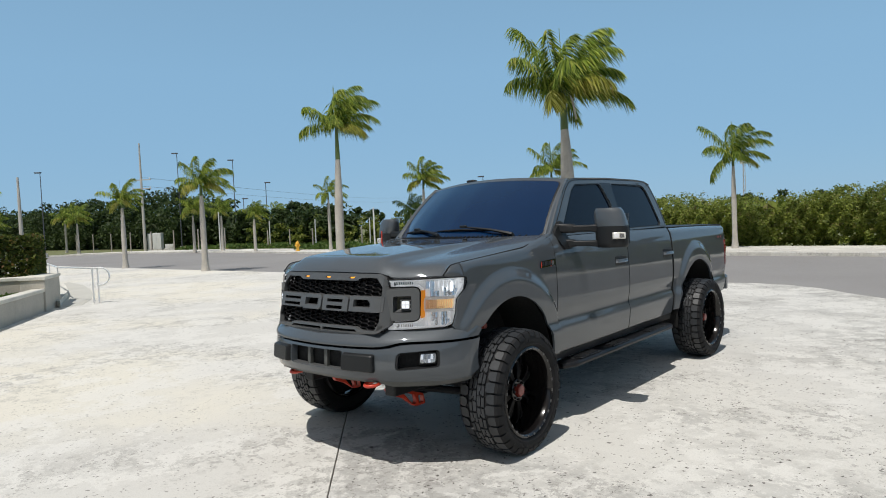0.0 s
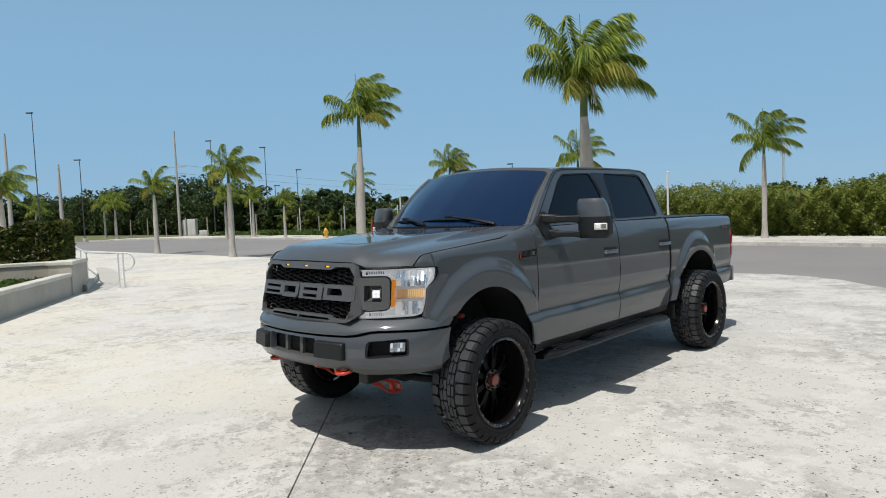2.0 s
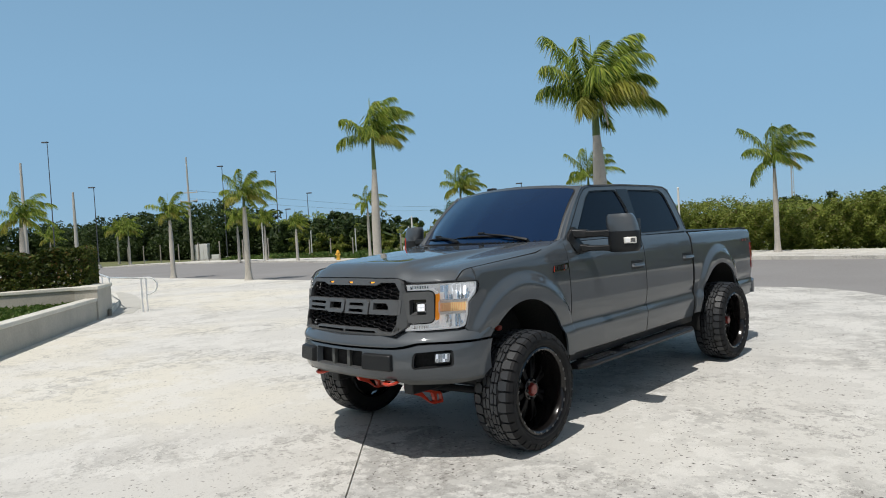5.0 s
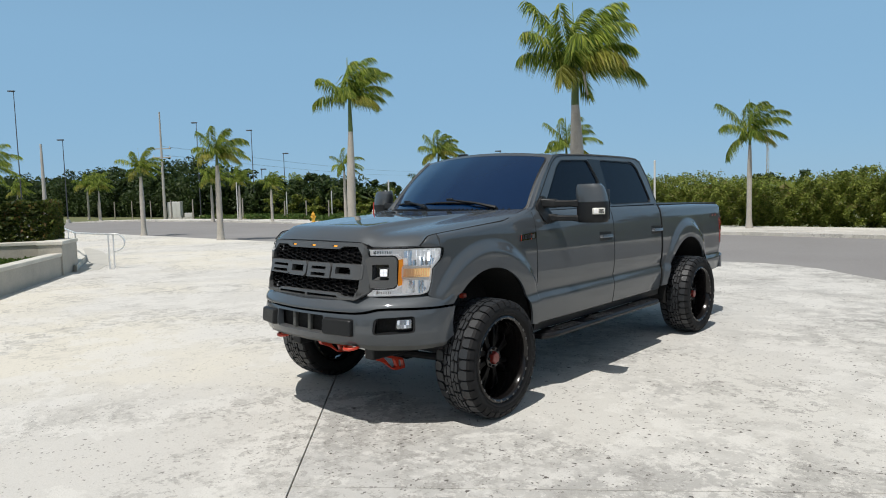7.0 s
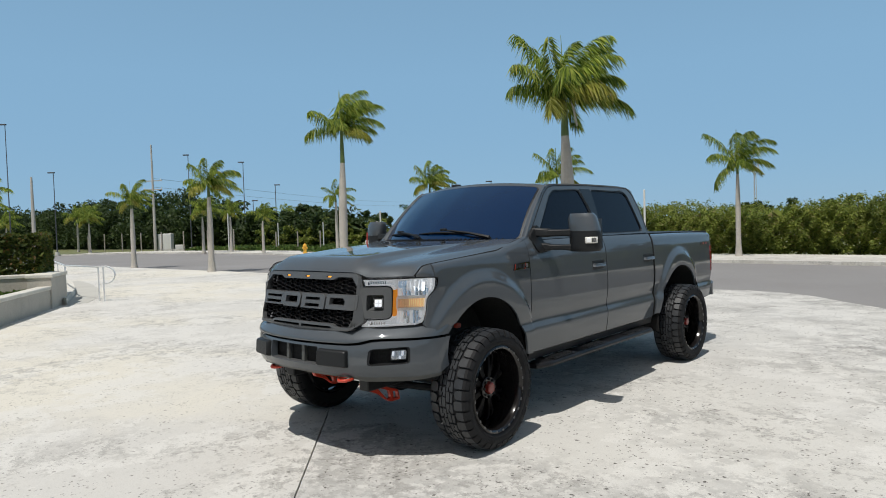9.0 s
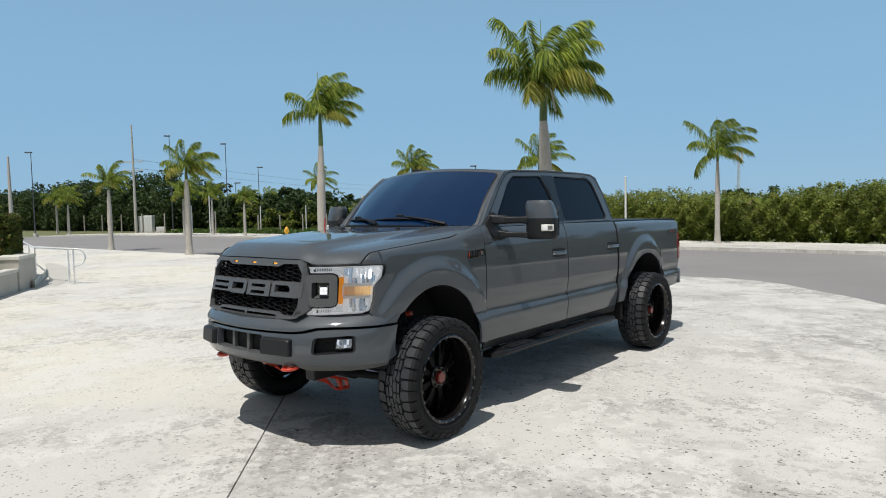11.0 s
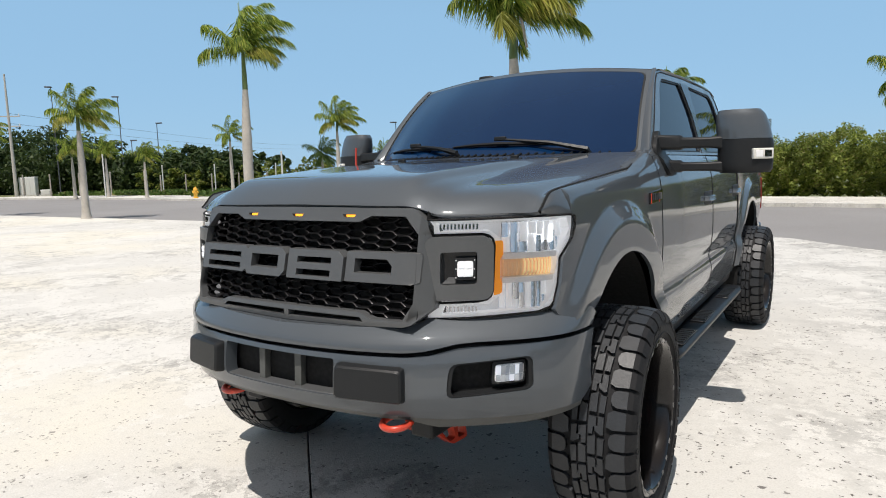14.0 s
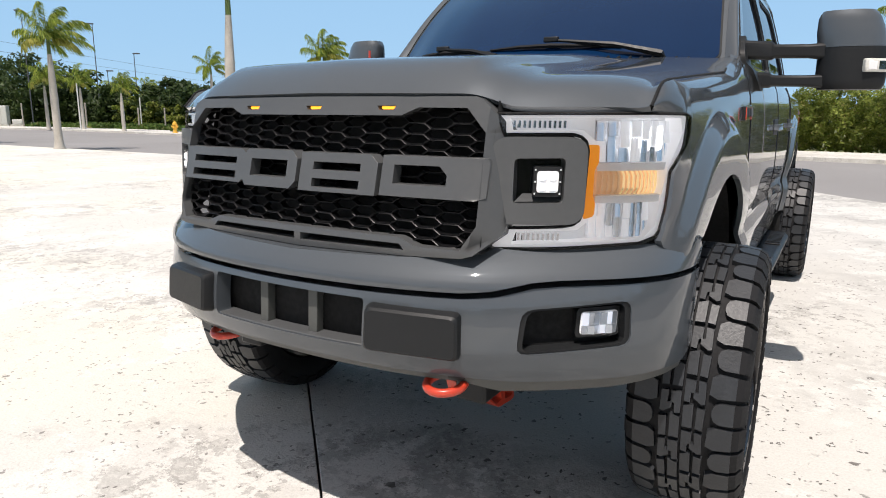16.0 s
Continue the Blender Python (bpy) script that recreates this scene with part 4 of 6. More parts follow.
def shut_line(y):
    return soft_table([(-0.63, 1.352), (-0.60, 1.377), (-0.575, 1.403), (-0.555, 1.418), (-0.50, 1.428), (-0.40, 1.436), (-0.2, 1.452), (0.0, 1.468), (0.317, 1.493), (0.41, 1.512), (0.55, 1.548), (0.72, 1.580)], y, 0.012)


def panel(name, fn, nu, nv, mat, sign, thick=0.018, label=""):
    """A body panel with thickness: fn(u, v) gives (y, z) and x on the driver's side."""
    bm = bmesh.new()
    out = [[bm.verts.new(Vector((sign * p[0], p[1], p[2]))) for p in (fn(i / nu, j / nv) for j in range(nv + 1))] for i in range(nu + 1)]
    inn = [[bm.verts.new(v.co - Vector((sign * thick, 0, 0))) for v in row] for row in out]
    for i in range(nu):
        for j in range(nv):
            bm.faces.new((out[i][j], out[i + 1][j], out[i + 1][j + 1], out[i][j + 1]))
            bm.faces.new((inn[i][j], inn[i][j + 1], inn[i + 1][j + 1], inn[i + 1][j]))
    rim = [(i, 0) for i in range(nu)] + [(nu, j) for j in range(nv)] + [(i, nv) for i in range(nu, 0, -1)] + [(0, j) for j in range(nv, 0, -1)]
    for (a, b), (c, d) in zip(rim, rim[1:] + rim[:1]):
        bm.faces.new((out[a][b], out[c][d], inn[c][d], inn[a][b]))
    return part(name, bm, mat, truck, label, angle=40)


def arch_line(k, a0, a1, n=40):
    cy, cz = ARCHES[k]
    return [(cy + OPEN_A * math.cos(radians(a0 + (a1 - a0) * i / n)), cz + OPEN_B * math.sin(radians(a0 + (a1 - a0) * i / n)), 0) for i in range(n + 1)]


def ruled(inner, outer, top, roll):
    def fn(u, v):
        a, b = along(inner, u), along(outer, u)
        p = a.lerp(b, v)
        return side_x(p.x, p.y, top(p.x) if top else None, roll), p.x, p.y
    return fn


FENDER_OUT = [(-0.46, 0.93, 0), (-0.585, 1.0, 0), (-0.556, 1.10, 0), (-0.543, 1.19, 0), (-0.483, 1.25, 0), (-0.468, 1.31, 0), (-0.472, shut_line(-0.472), 0), (-0.3, shut_line(-0.3), 0), (-0.1, shut_line(-0.1), 0), (0.1, shut_line(0.1), 0),
              (0.3, shut_line(0.3), 0), (0.5, shut_line(0.5), 0), (0.695, shut_line(0.695), 0), (0.695, 1.2, 0), (0.69, 0.9, 0), (0.685, 0.60, 0)]
BED_OUT = [(3.075, 0.62, 0), (3.075, 1.2, 0), (3.075, 1.535, 0), (3.7, 1.53, 0), (4.3, 1.522, 0), (4.80, 1.512, 0), (4.86, 1.35, 0), (4.865, 1.1, 0), (4.86, 0.86, 0), (4.80, 0.66, 0)]


def bed_top(y):
    return lerp_table([(3.0, 1.536), (4.8, 1.512)], y)


for sg in (1, -1):
    panel("fender", ruled(arch_line(0, 130, 10), FENDER_OUT, shut_line, 0.03), 90, 26, PAINT, sg)
    panel("front_door", lambda u, v: (side_x(0.703 + 1.338 * u, 0.60 + 0.953 * v, 1.565, 0.03), 0.703 + 1.338 * u, 0.60 + 0.953 * v), 40, 44, PAINT, sg)
    panel("rear_door", lambda u, v: (side_x(2.049 + 0.985 * u, 0.60 + 0.953 * v, 1.565, 0.03), 2.049 + 0.985 * u, 0.60 + 0.953 * v), 44, 44, PAINT, sg)
    panel("bedside", ruled(arch_line(1, 168, 12), BED_OUT, bed_top, 0.035), 90, 26, PAINT, sg)
    # sill strip coloured black to stand in for the shaded gap above the step
    panel("rocker", lambda u, v: (side_x(0.70 + 2.35 * u, 0.53 + 0.062 * v) - 0.012, 0.70 + 2.35 * u, 0.53 + 0.062 * v), 30, 4, BLACK, sg)
    for y, z0, z1, r in ((0.699, 0.62, 1.548, 0.0022), (2.045, 0.60, 1.555, 0.0022), (3.054, 0.62, 1.54, 0.009)):
        bm = bmesh.new()
        tube(bm, [(sg * (side_x(y, z0 + (z1 - z0) * k / 30) + 0.0015 - 0.4 * r), y, z0 + (z1 - z0) * k / 30) for k in range(31)], r, 6)
        part("shut_seal", bm, VOID, truck)
    # wheel housings, coloured near-black to carry the shade of the arches
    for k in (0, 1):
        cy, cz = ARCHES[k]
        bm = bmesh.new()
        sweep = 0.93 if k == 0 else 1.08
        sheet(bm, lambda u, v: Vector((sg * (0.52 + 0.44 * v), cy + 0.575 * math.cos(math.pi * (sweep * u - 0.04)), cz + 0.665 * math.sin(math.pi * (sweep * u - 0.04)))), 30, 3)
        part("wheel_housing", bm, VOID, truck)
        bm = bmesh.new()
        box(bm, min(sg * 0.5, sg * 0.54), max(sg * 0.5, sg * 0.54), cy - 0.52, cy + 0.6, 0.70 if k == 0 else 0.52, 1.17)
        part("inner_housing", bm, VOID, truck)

# near-black blocks stand in for the shade inside the body; frame and axles follow
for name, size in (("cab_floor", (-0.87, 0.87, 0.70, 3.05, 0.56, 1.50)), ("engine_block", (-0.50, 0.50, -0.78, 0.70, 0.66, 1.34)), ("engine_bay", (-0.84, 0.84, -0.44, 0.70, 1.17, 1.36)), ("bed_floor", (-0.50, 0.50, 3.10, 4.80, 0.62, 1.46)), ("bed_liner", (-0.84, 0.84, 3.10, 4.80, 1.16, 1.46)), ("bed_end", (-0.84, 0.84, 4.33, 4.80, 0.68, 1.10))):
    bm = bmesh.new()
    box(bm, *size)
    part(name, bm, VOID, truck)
bm = bmesh.new()
for s in (-1, 1):
    box(bm, s * 0.46 - 0.05, s * 0.46 + 0.05, -0.75, 4.75, 0.50, 0.64)
for y in (0.9, 2.0, 3.2, 4.4):
    box(bm, -0.46, 0.46, y - 0.05, y + 0.05, 0.52, 0.62)
part("chassis_frame", bm, BLACK, truck, bevel=0.01)
for y in (0.0, WHEELBASE):
    bm = bmesh.new()
    tube(bm, [(-0.85, y, 0.455), (-0.2, y, 0.455), (-0.12, y, 0.455), (0.12, y, 0.455), (0.2, y, 0.455), (0.85, y, 0.455)], [0.05, 0.05, 0.15, 0.15, 0.05, 0.05], 14)
    part("axle", bm, BLACK, truck)

# ---- hood, cowl, cab ----
HOOD_FY = [(0, -0.872), (0.35, -0.862), (0.5, -0.842), (0.6, -0.806), (0.7, -0.752), (0.78, -0.698), (0.84, -0.656), (0.90, -0.616)]
HOOD_FZ = [(0, 1.394), (0.50, 1.388), (0.55, 1.376), (0.59, 1.357), (0.66, 1.355), (0.90, 1.357)]
HOOD_RY = [(0, 0.36), (0.4, 0.43), (0.7, 0.58), (0.84, 0.68), (0.90, 0.70)]
HOOD_RZ = [(0, 1.570), (0.5, 1.571), (0.7, 1.574), (0.84, 1.574), (0.90, 1.572)]
HOOD_HALF = [(-0.62, 0.896), (-0.55, 0.902), (-0.48, 0.903), (0.0, 0.913), (0.317, 0.917), (0.5, 0.898), (0.69, 0.872)]


def hood_at(u, v):
    w = v ** 1.35
    wide = soft_table(HOOD_HALF, -0.618 + 1.308 * w, 0.02)
    x = (2 * u - 1) * wide
    a = abs(x)
    y0, y1 = soft_table(HOOD_FY, a, 0.04), soft_table(HOOD_RY, a, 0.06)
    y = y0 + (y1 - y0) * w
    z0, z1 = soft_table(HOOD_FZ, a, 0.02), soft_table(HOOD_RZ, a, 0.05)
    edge = a / wide
    target = shut_line(y)
    nose = 0.076 * (1 - math.exp(-w * 22)) * (1 - w) ** 1.2
    z = z0 + (z1 - z0) * w + nose * (1 - edge ** 20)
    z = z * (1 - edge ** 20) + target * edge ** 20
    z += 0.022 * smooth((0.60 - 0.10 * (1 - w) - a) / 0.06) * smooth((w - 0.005) / 0.10) * smooth((1 - w) / 0.5)
    return Vector((x, y, z))


bm = bmesh.new()
sheet(bm, hood_at, 90, 60)
part("hood", bm, PAINT, truck, angle=60)
bm = bmesh.new()
sheet(bm, lambda u, v: hood_at(u, 0.0) + Vector((0, 0.012 * v + 0.004, -0.012 * v)), 90, 3)
part("hood_lip", bm, PAINT, truck, angle=60)
for e in (0.0, 1.0):
    bm = bmesh.new()
    tube(bm, [hood_at(e, 0.83 * k / 40) + Vector(((e - 0.5) * 0.006, 0, 0.001)) for k in range(41)], 0.0045, 6)
    part("shut_seal", bm, VOID, truck)

WS_BY = [(0, 0.50), (0.4, 0.545), (0.65, 0.64), (0.83, 0.775)]
WS_TY = [(0, 1.175), (0.4, 1.20), (0.76, 1.272)]


def screen_at(u, v, grow=0.0):
    s = (2 * u - 1)
    xb, xt = s * (0.848 + grow), s * (0.772 + grow)
    y0, y1 = soft_table(WS_BY, abs(xb), 0.05), soft_table(WS_TY, abs(xt), 0.05)
    z0, z1 = 1.592 - 0.012 * s * s, 2.112 - 0.050 * s * s
    belly = 0.022 * math.sin(math.pi * v)
    return Vector((xb + (xt - xb) * v, y0 + (y1 - y0) * v - belly, z0 + (z1 - z0) * v + belly))


bm = bmesh.new()
sheet(bm, lambda u, v: screen_at(u, v) + Vector((0, 0.004, -0.004)), 36, 20)
part("windshield_frame", bm, PAINT, truck, angle=80)


def on_screen(lift):
    return lambda u, v, d: screen_at(0.5 + u / (1.696 - 0.152 * v / 0.8), v / 0.8) + Vector((0, -0.6, 0.75)) * (lift - d)


part("windshield_seal", plate(rounded([(-0.836, -0.02), (-0.752, 0.745), (0.752, 0.745), (0.836, -0.02)], 0.06, 6), [], 0.003, on_screen(0.001), 0.06, 0.06), BLACK, truck)
part("windshield", plate(rounded([(-0.828, -0.02), (-0.744, 0.735), (0.744, 0.735), (0.828, -0.02)], 0.06, 6), [], 0.003, on_screen(0.004), 0.06, 0.06), WINDSHIELD, truck, "dark tinted windshield")
bm = bmesh.new()


def cowl_at(u, v):
    a = hood_at(u, 1.0) + Vector((0, -0.04, -0.012))
    b = screen_at(u, 0.0) + Vector((0, 0.02, 0.004))
    return a.lerp(b, v) + Vector((0, 0, -0.014 * math.sin(math.pi * v)))


sheet(bm, cowl_at, 60, 8)
cowl = part("cowl_panel", bm, BLACK, truck, "ribbed black plastic cowl below the windshield")
for k in range(34):
    u = 0.08 + 0.84 * k / 33
    bm = bmesh.new()
    p, q = cowl_at(u, 0.30), cowl_at(u, 0.82)
    tube(bm, [p + Vector((0, 0, 0.004)), q + Vector((0, 0, 0.004))], 0.006, 5)
    part("rib", bm, BLACK, cowl)


def glass_x(z):
    h = z - 1.553
    return 0.908 - 0.20 * h - 0.10 * h * h


for sg in (1, -1):
    e = 1.0 if sg > 0 else 0.0
    bm = bmesh.new()
    p0, p1 = hood_at(e, 0.80) - Vector((0, 0, 0.003)), screen_at(e, 0.0) + Vector((-sg * 0.03, 0.0, -0.004))
    q0, q1 = Vector((sg * (side_x(0.45, 1.50, shut_line(0.45), 0.03)), 0.45, 1.50)), Vector((sg * (glass_x(1.58) + 0.002), 0.79, 1.588))
    sheet(bm, lambda u, v: p0.lerp(p1, u).lerp(q0.lerp(q1, u), v) + Vector((0, 0, 0.004 * math.sin(math.pi * v))), 8, 8)
    part("cowl_corner", bm, PAINT, truck, angle=60)
    bm = bmesh.new()

    def corner_at(u, v):
        z = 1.43 + 0.148 * v
        p = Vector((sg * (side_x(0.688, z, shut_line(0.688), 0.03) + 0.002), 0.688, z))
        w = z + 0.012 * v
        q = Vector((sg * ((side_x(0.80, w) if w < 1.553 else glass_x(w)) + 0.003), 0.81, w))
        return p.lerp(q, u)
    sheet(bm, corner_at, 12, 8)
    part("fender_corner", bm, PAINT, truck, angle=60)


def roof_at(u, v):
    s = 2 * u - 1
    front = screen_at(u, 1.0)
    x = s * 0.778
    y = front.y + (2.87 - front.y) * v
    z = 2.106 - 0.050 * s * s + 0.035 * (math.sin(math.pi * min(1, 0.12 + v * 0.9)) - math.sin(math.pi * 0.12)) * (1 - 0.6 * s * s) - 0.02 * v ** 6
    return Vector((x, y, z))


bm = bmesh.new()
sheet(bm, roof_at, 30, 30)
part("roof", bm, PAINT, truck, angle=60)


def side_place(sg, push=0.0):
    return lambda u, v, d: Vector((sg * (glass_x(v) - d + push), u, v))


CAB_OUT = [(0.70, 1.558), (0.79, 1.608), (0.90, 1.71), (1.05, 1.862), (1.17, 1.975), (1.27, 2.042), (1.40, 2.066), (2.0, 2.082), (2.60, 2.080), (2.80, 2.066), (2.885, 2.015), (2.945, 1.88), (3.03, 1.60), (3.034, 1.558)]
WIN_F = rounded([(0.925, 1.575), (1.27, 1.95), (1.37, 2.012), (1.86, 2.026), (1.965, 1.83), (2.01, 1.575)], 0.04)
WIN_R = rounded([(2.095, 1.575), (2.065, 2.028), (2.70, 2.022), (2.77, 1.975), (2.915, 1.60), (2.89, 1.575)], 0.04)


def inset(lp, k):
    cx, cy = sum(p[0] for p in lp) / len(lp), sum(p[1] for p in lp) / len(lp)
    return [(cx + (x - cx) * (1 - k / max(0.1, abs(x - cx) + abs(y - cy)) * 1.3), cy + (y - cy) * (1 - k / max(0.1, abs(x - cx) + abs(y - cy)) * 1.3)) for x, y in lp]


for sg in (1, -1):
    part("cab_side", plate(CAB_OUT, [WIN_F, WIN_R], 0.03, side_place(sg), 0.08, 0.08), PAINT, truck, bevel=0.008)
    part("pillar_trim", plate([(1.868, 2.030), (1.968, 1.83), (2.012, 1.574), (2.094, 1.574), (2.064, 2.030)], [], 0.006, side_place(sg, 0.003), 0.08, 0.08), PILLARBLACK, truck, "gloss black trim between the side windows")
    bm = bmesh.new()
    loop = [along([(y, z, 0) for y, z in CAB_OUT[1:13]], k / 60) for k in range(61)]
    tube(bm, [(sg * (glass_x(p.y - 0.014) + 0.0005), p.x + (0.014 if p.x < 1.3 else -0.014 if p.x > 2.8 else 0.0), p.y - 0.014) for p in loop], 0.0035, 6)
    part("shut_seal", bm, VOID, truck)
    for w in (WIN_F, WIN_R):
        part("window_seal", plate(inset(w, -0.004), [inset(w, 0.018)], 0.012, side_place(sg, -0.006)), BLACK, truck)
        part("side_window", plate(inset(w, -0.012), [], 0.006, side_place(sg, -0.014), 0.1, 0.1), GLASS_TINT, truck, "dark tinted side window")
    # A-pillar and roof rail that join the side to the windshield and the roof
    bm = bmesh.new()
    edge = [(0.755, 1.575), (0.80, 1.612), (0.90, 1.71), (1.05, 1.862), (1.17, 1.975), (1.27, 2.042)]

    def pillar_at(u, v):
        p = along([(y, z, 0) for y, z in edge], u)
        outer = Vector((sg * (glass_x(p.y) + 0.001), p.x, p.y))
        w = screen_at(1.0 if sg > 0 else 0.0, u)
        m = outer.lerp(w, v)
        return m + Vector((sg * 0.016, -0.014, 0.008)) * math.sin(math.pi * v)
    sheet(bm, pillar_at, 16, 8)
    part("pillar", bm, PAINT, truck, angle=70)
    bm = bmesh.new()

    def rail_at(u, v):
        y = 1.27 + 1.60 * u
        zo = along([(y_, z_, 0) for y_, z_ in CAB_OUT[5:11]], u)
        outer = Vector((sg * (glass_x(zo.y) + 0.001), zo.x, zo.y))
        r = roof_at(1.0 if sg > 0 else 0.0, u)
        return outer.lerp(r, v) + Vector((sg * 0.008, 0, 0.008)) * math.sin(math.pi * v)
    sheet(bm, rail_at, 24, 6)
    part("roof_rail", bm, PAINT, truck, angle=70)

bm = bmesh.new()
sheet(bm, lambda u, v: Vector(((2 * u - 1) * (glass_x(1.553 + 0.47 * v) - 0.016), 3.03 - 0.16 * v ** 1.5, 1.50 + 0.535 * v)), 12, 8)
part("cab_back", bm, PAINT, truck)
bm = bmesh.new()
box(bm, -0.84, 0.84, 0.80, 3.0, 1.38, 1.44)
for x in (-0.45, 0.45):
    box(bm, x - 0.26, x + 0.26, 1.75, 1.95, 1.4, 1.86)
    box(bm, x - 0.26, x + 0.26, 2.70, 2.88, 1.4, 1.84)
part("cabin_interior", bm, VOID, truck, "dark seats behind tinted glass")

# ---- bed ----
bm = bmesh.new()
sheet(bm, lambda u, v: Vector(((2 * u - 1) * 0.835, 3.085 + 1.72 * v, bed_top(3.085 + 1.72 * v) + 0.016 + 0.008 * math.sin(math.pi * u))), 10, 10)
r = bmesh.ops.extrude_face_region(bm, geom=bm.faces[:])
for v in [g for g in r["geom"] if isinstance(g, bmesh.types.BMVert)]:
    v.co.z -= 0.03
part("tonneau_cover", bm, BLACK, truck, "soft black tonneau cover over the bed")
bm = bmesh.new()
sheet(bm, lambda u, v: Vector(((2 * u - 1) * (0.82 - 0.02 * v), 4.862 + 0.02 * math.sin(math.pi * v), 0.80 + 0.72 * v)), 12, 12)
part("tailgate", bm, PAINT, truck)
for sg in (1, -1):
    part("tail_lamp", plate(rounded([(4.735, 0.99), (4.72, 1.33), (4.835, 1.335), (4.858, 1.0)], 0.03), [], 0.03, lambda u, v, d: Vector((sg * (side_x(u, v) + 0.006 - d), u, v)), 0.02, 0.05), TAILRED, truck, "dark red tail lamp", bevel=0.004)
rear_plan = curve_plan([(0, 4.955), (0.6, 4.95), (0.78, 4.935), (0.87, 4.90), (0.91, 4.84), (0.915, 4.76)])
part("rear_bumper", plate([(-rear_plan.length, 0.66), (-0.7, 0.64), (0.7, 0.64), (rear_plan.length, 0.66), (rear_plan.length, 0.815), (0.85, 0.84), (-0.85, 0.84), (-rear_plan.length, 0.815)], [], 0.05,
     lambda u, v, d: Vector((rear_plan(u)[0] - rear_plan(u)[2] * d, rear_plan(u)[1] - rear_plan(u)[3] * d, v)), 0.06), PAINT, truck, bevel=0.012)

# ---- front: bumper, cover, grille, lamps ----
BUMPER = curve_plan([(0, -1.05), (0.3, -1.03), (0.55, -0.968), (0.70, -0.875), (0.80, -0.795), (0.90, -0.705), (0.975, -0.60), (1.004, -0.50), (1.008, -0.41)])
BL = BUMPER.length


def bumper_lean(z):
    return soft_table([(0.55, 0.10), (0.62, 0.045), (0.68, 0.012), (0.74, -0.008), (0.80, -0.004), (0.86, 0.006), (0.895, 0.018), (0.915, 0.03)], z, 0.012)


on_bumper = bent(BUMPER, bumper_lean)
half = [(0, 0.876), (0.56, 0.878), (0.64, 0.885), (0.73, 0.905), (0.80, 0.908), (BL, 0.908), (BL, 0.70), (BL - 0.10, 0.660), (1.0, 0.652), (0.70, 0.653), (0.56, 0.664), (0.30, 0.672), (0, 0.676)]
vent = rounded([(-0.285, 0.725), (-0.285, 0.858), (0.285, 0.858), (0.285, 0.725)], 0.012)
fog_hole = rounded([(0.70, 0.735), (0.708, 0.853), (1.0, 0.868), (1.01, 0.750)], 0.03)
fog_hole_r = [(-u, v) for u, v in reversed(fog_hole)]
part("front_bumper", plate(mirrored(half), [vent, fog_hole, fog_hole_r], 0.05, on_bumper, 0.035, 0.03), PAINT, truck, bevel=0.007)
# near-black sheet stands in for the shade behind the bumper openings
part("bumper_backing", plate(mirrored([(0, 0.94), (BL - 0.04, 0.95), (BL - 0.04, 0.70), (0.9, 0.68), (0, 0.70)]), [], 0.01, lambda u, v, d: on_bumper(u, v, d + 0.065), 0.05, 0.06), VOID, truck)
part("valance", plate(mirrored([(0, 0.70), (0.7, 0.68), (BL - 0.06, 0.69), (BL - 0.10, 0.636), (0.95, 0.616), (0.64, 0.616), (0.54, 0.645), (0, 0.655)]), [], 0.02, lambda u, v, d: on_bumper(u, v, d + 0.010), 0.05), VALANCE, truck, "dusty grey plastic lower air dam", bevel=0.006)
for k in (-0.096, 0.096):
    part("vent_bar", plate([(k - 0.016, 0.715), (k + 0.016, 0.715), (k + 0.016, 0.865), (k - 0.016, 0.865)], [], 0.03, lambda u, v, d: on_bumper(u, v, d + 0.026)), VALANCE, truck, bevel=0.004)
part("vent_ledge", plate([(-0.30, 0.705), (0.30, 0.705), (0.30, 0.73), (-0.30, 0.73)], [], 0.06, lambda u, v, d: on_bumper(u, v, d + 0.006), 0.1), SATIN, truck, bevel=0.004)


def bumper_pad(sg):
    o = rounded([(0.300, 0.728), (0.300, 0.852), (0.556, 0.846), (0.560, 0.722)], 0.018, 4)
    cx, cz = 0.432, 0.786
    loops = []
    for k, d in ((1.0, 0.01), (1.0, -0.010), (0.955, -0.030), (0.90, -0.036)):
        kz = 1 - (1 - k) * 1.75
        loops.append([on_bumper(sg * (cx + (u - cx) * k), cz + (v - cz) * kz, d) for u, v in o])
    bm = bmesh.new()
    rings = [[bm.verts.new(p) for p in lp] for lp in loops]
    n = len(o)
    for r, s in zip(rings, rings[1:]):
        for k in range(n):
            bm.faces.new((r[k], r[(k + 1) % n], s[(k + 1) % n], s[k]))
    bm.faces.new(rings[-1])
    bm.faces.new(rings[0])
    return part("bumper_pad", bm, PAD, truck, "dark textured plastic bumper block", angle=25)


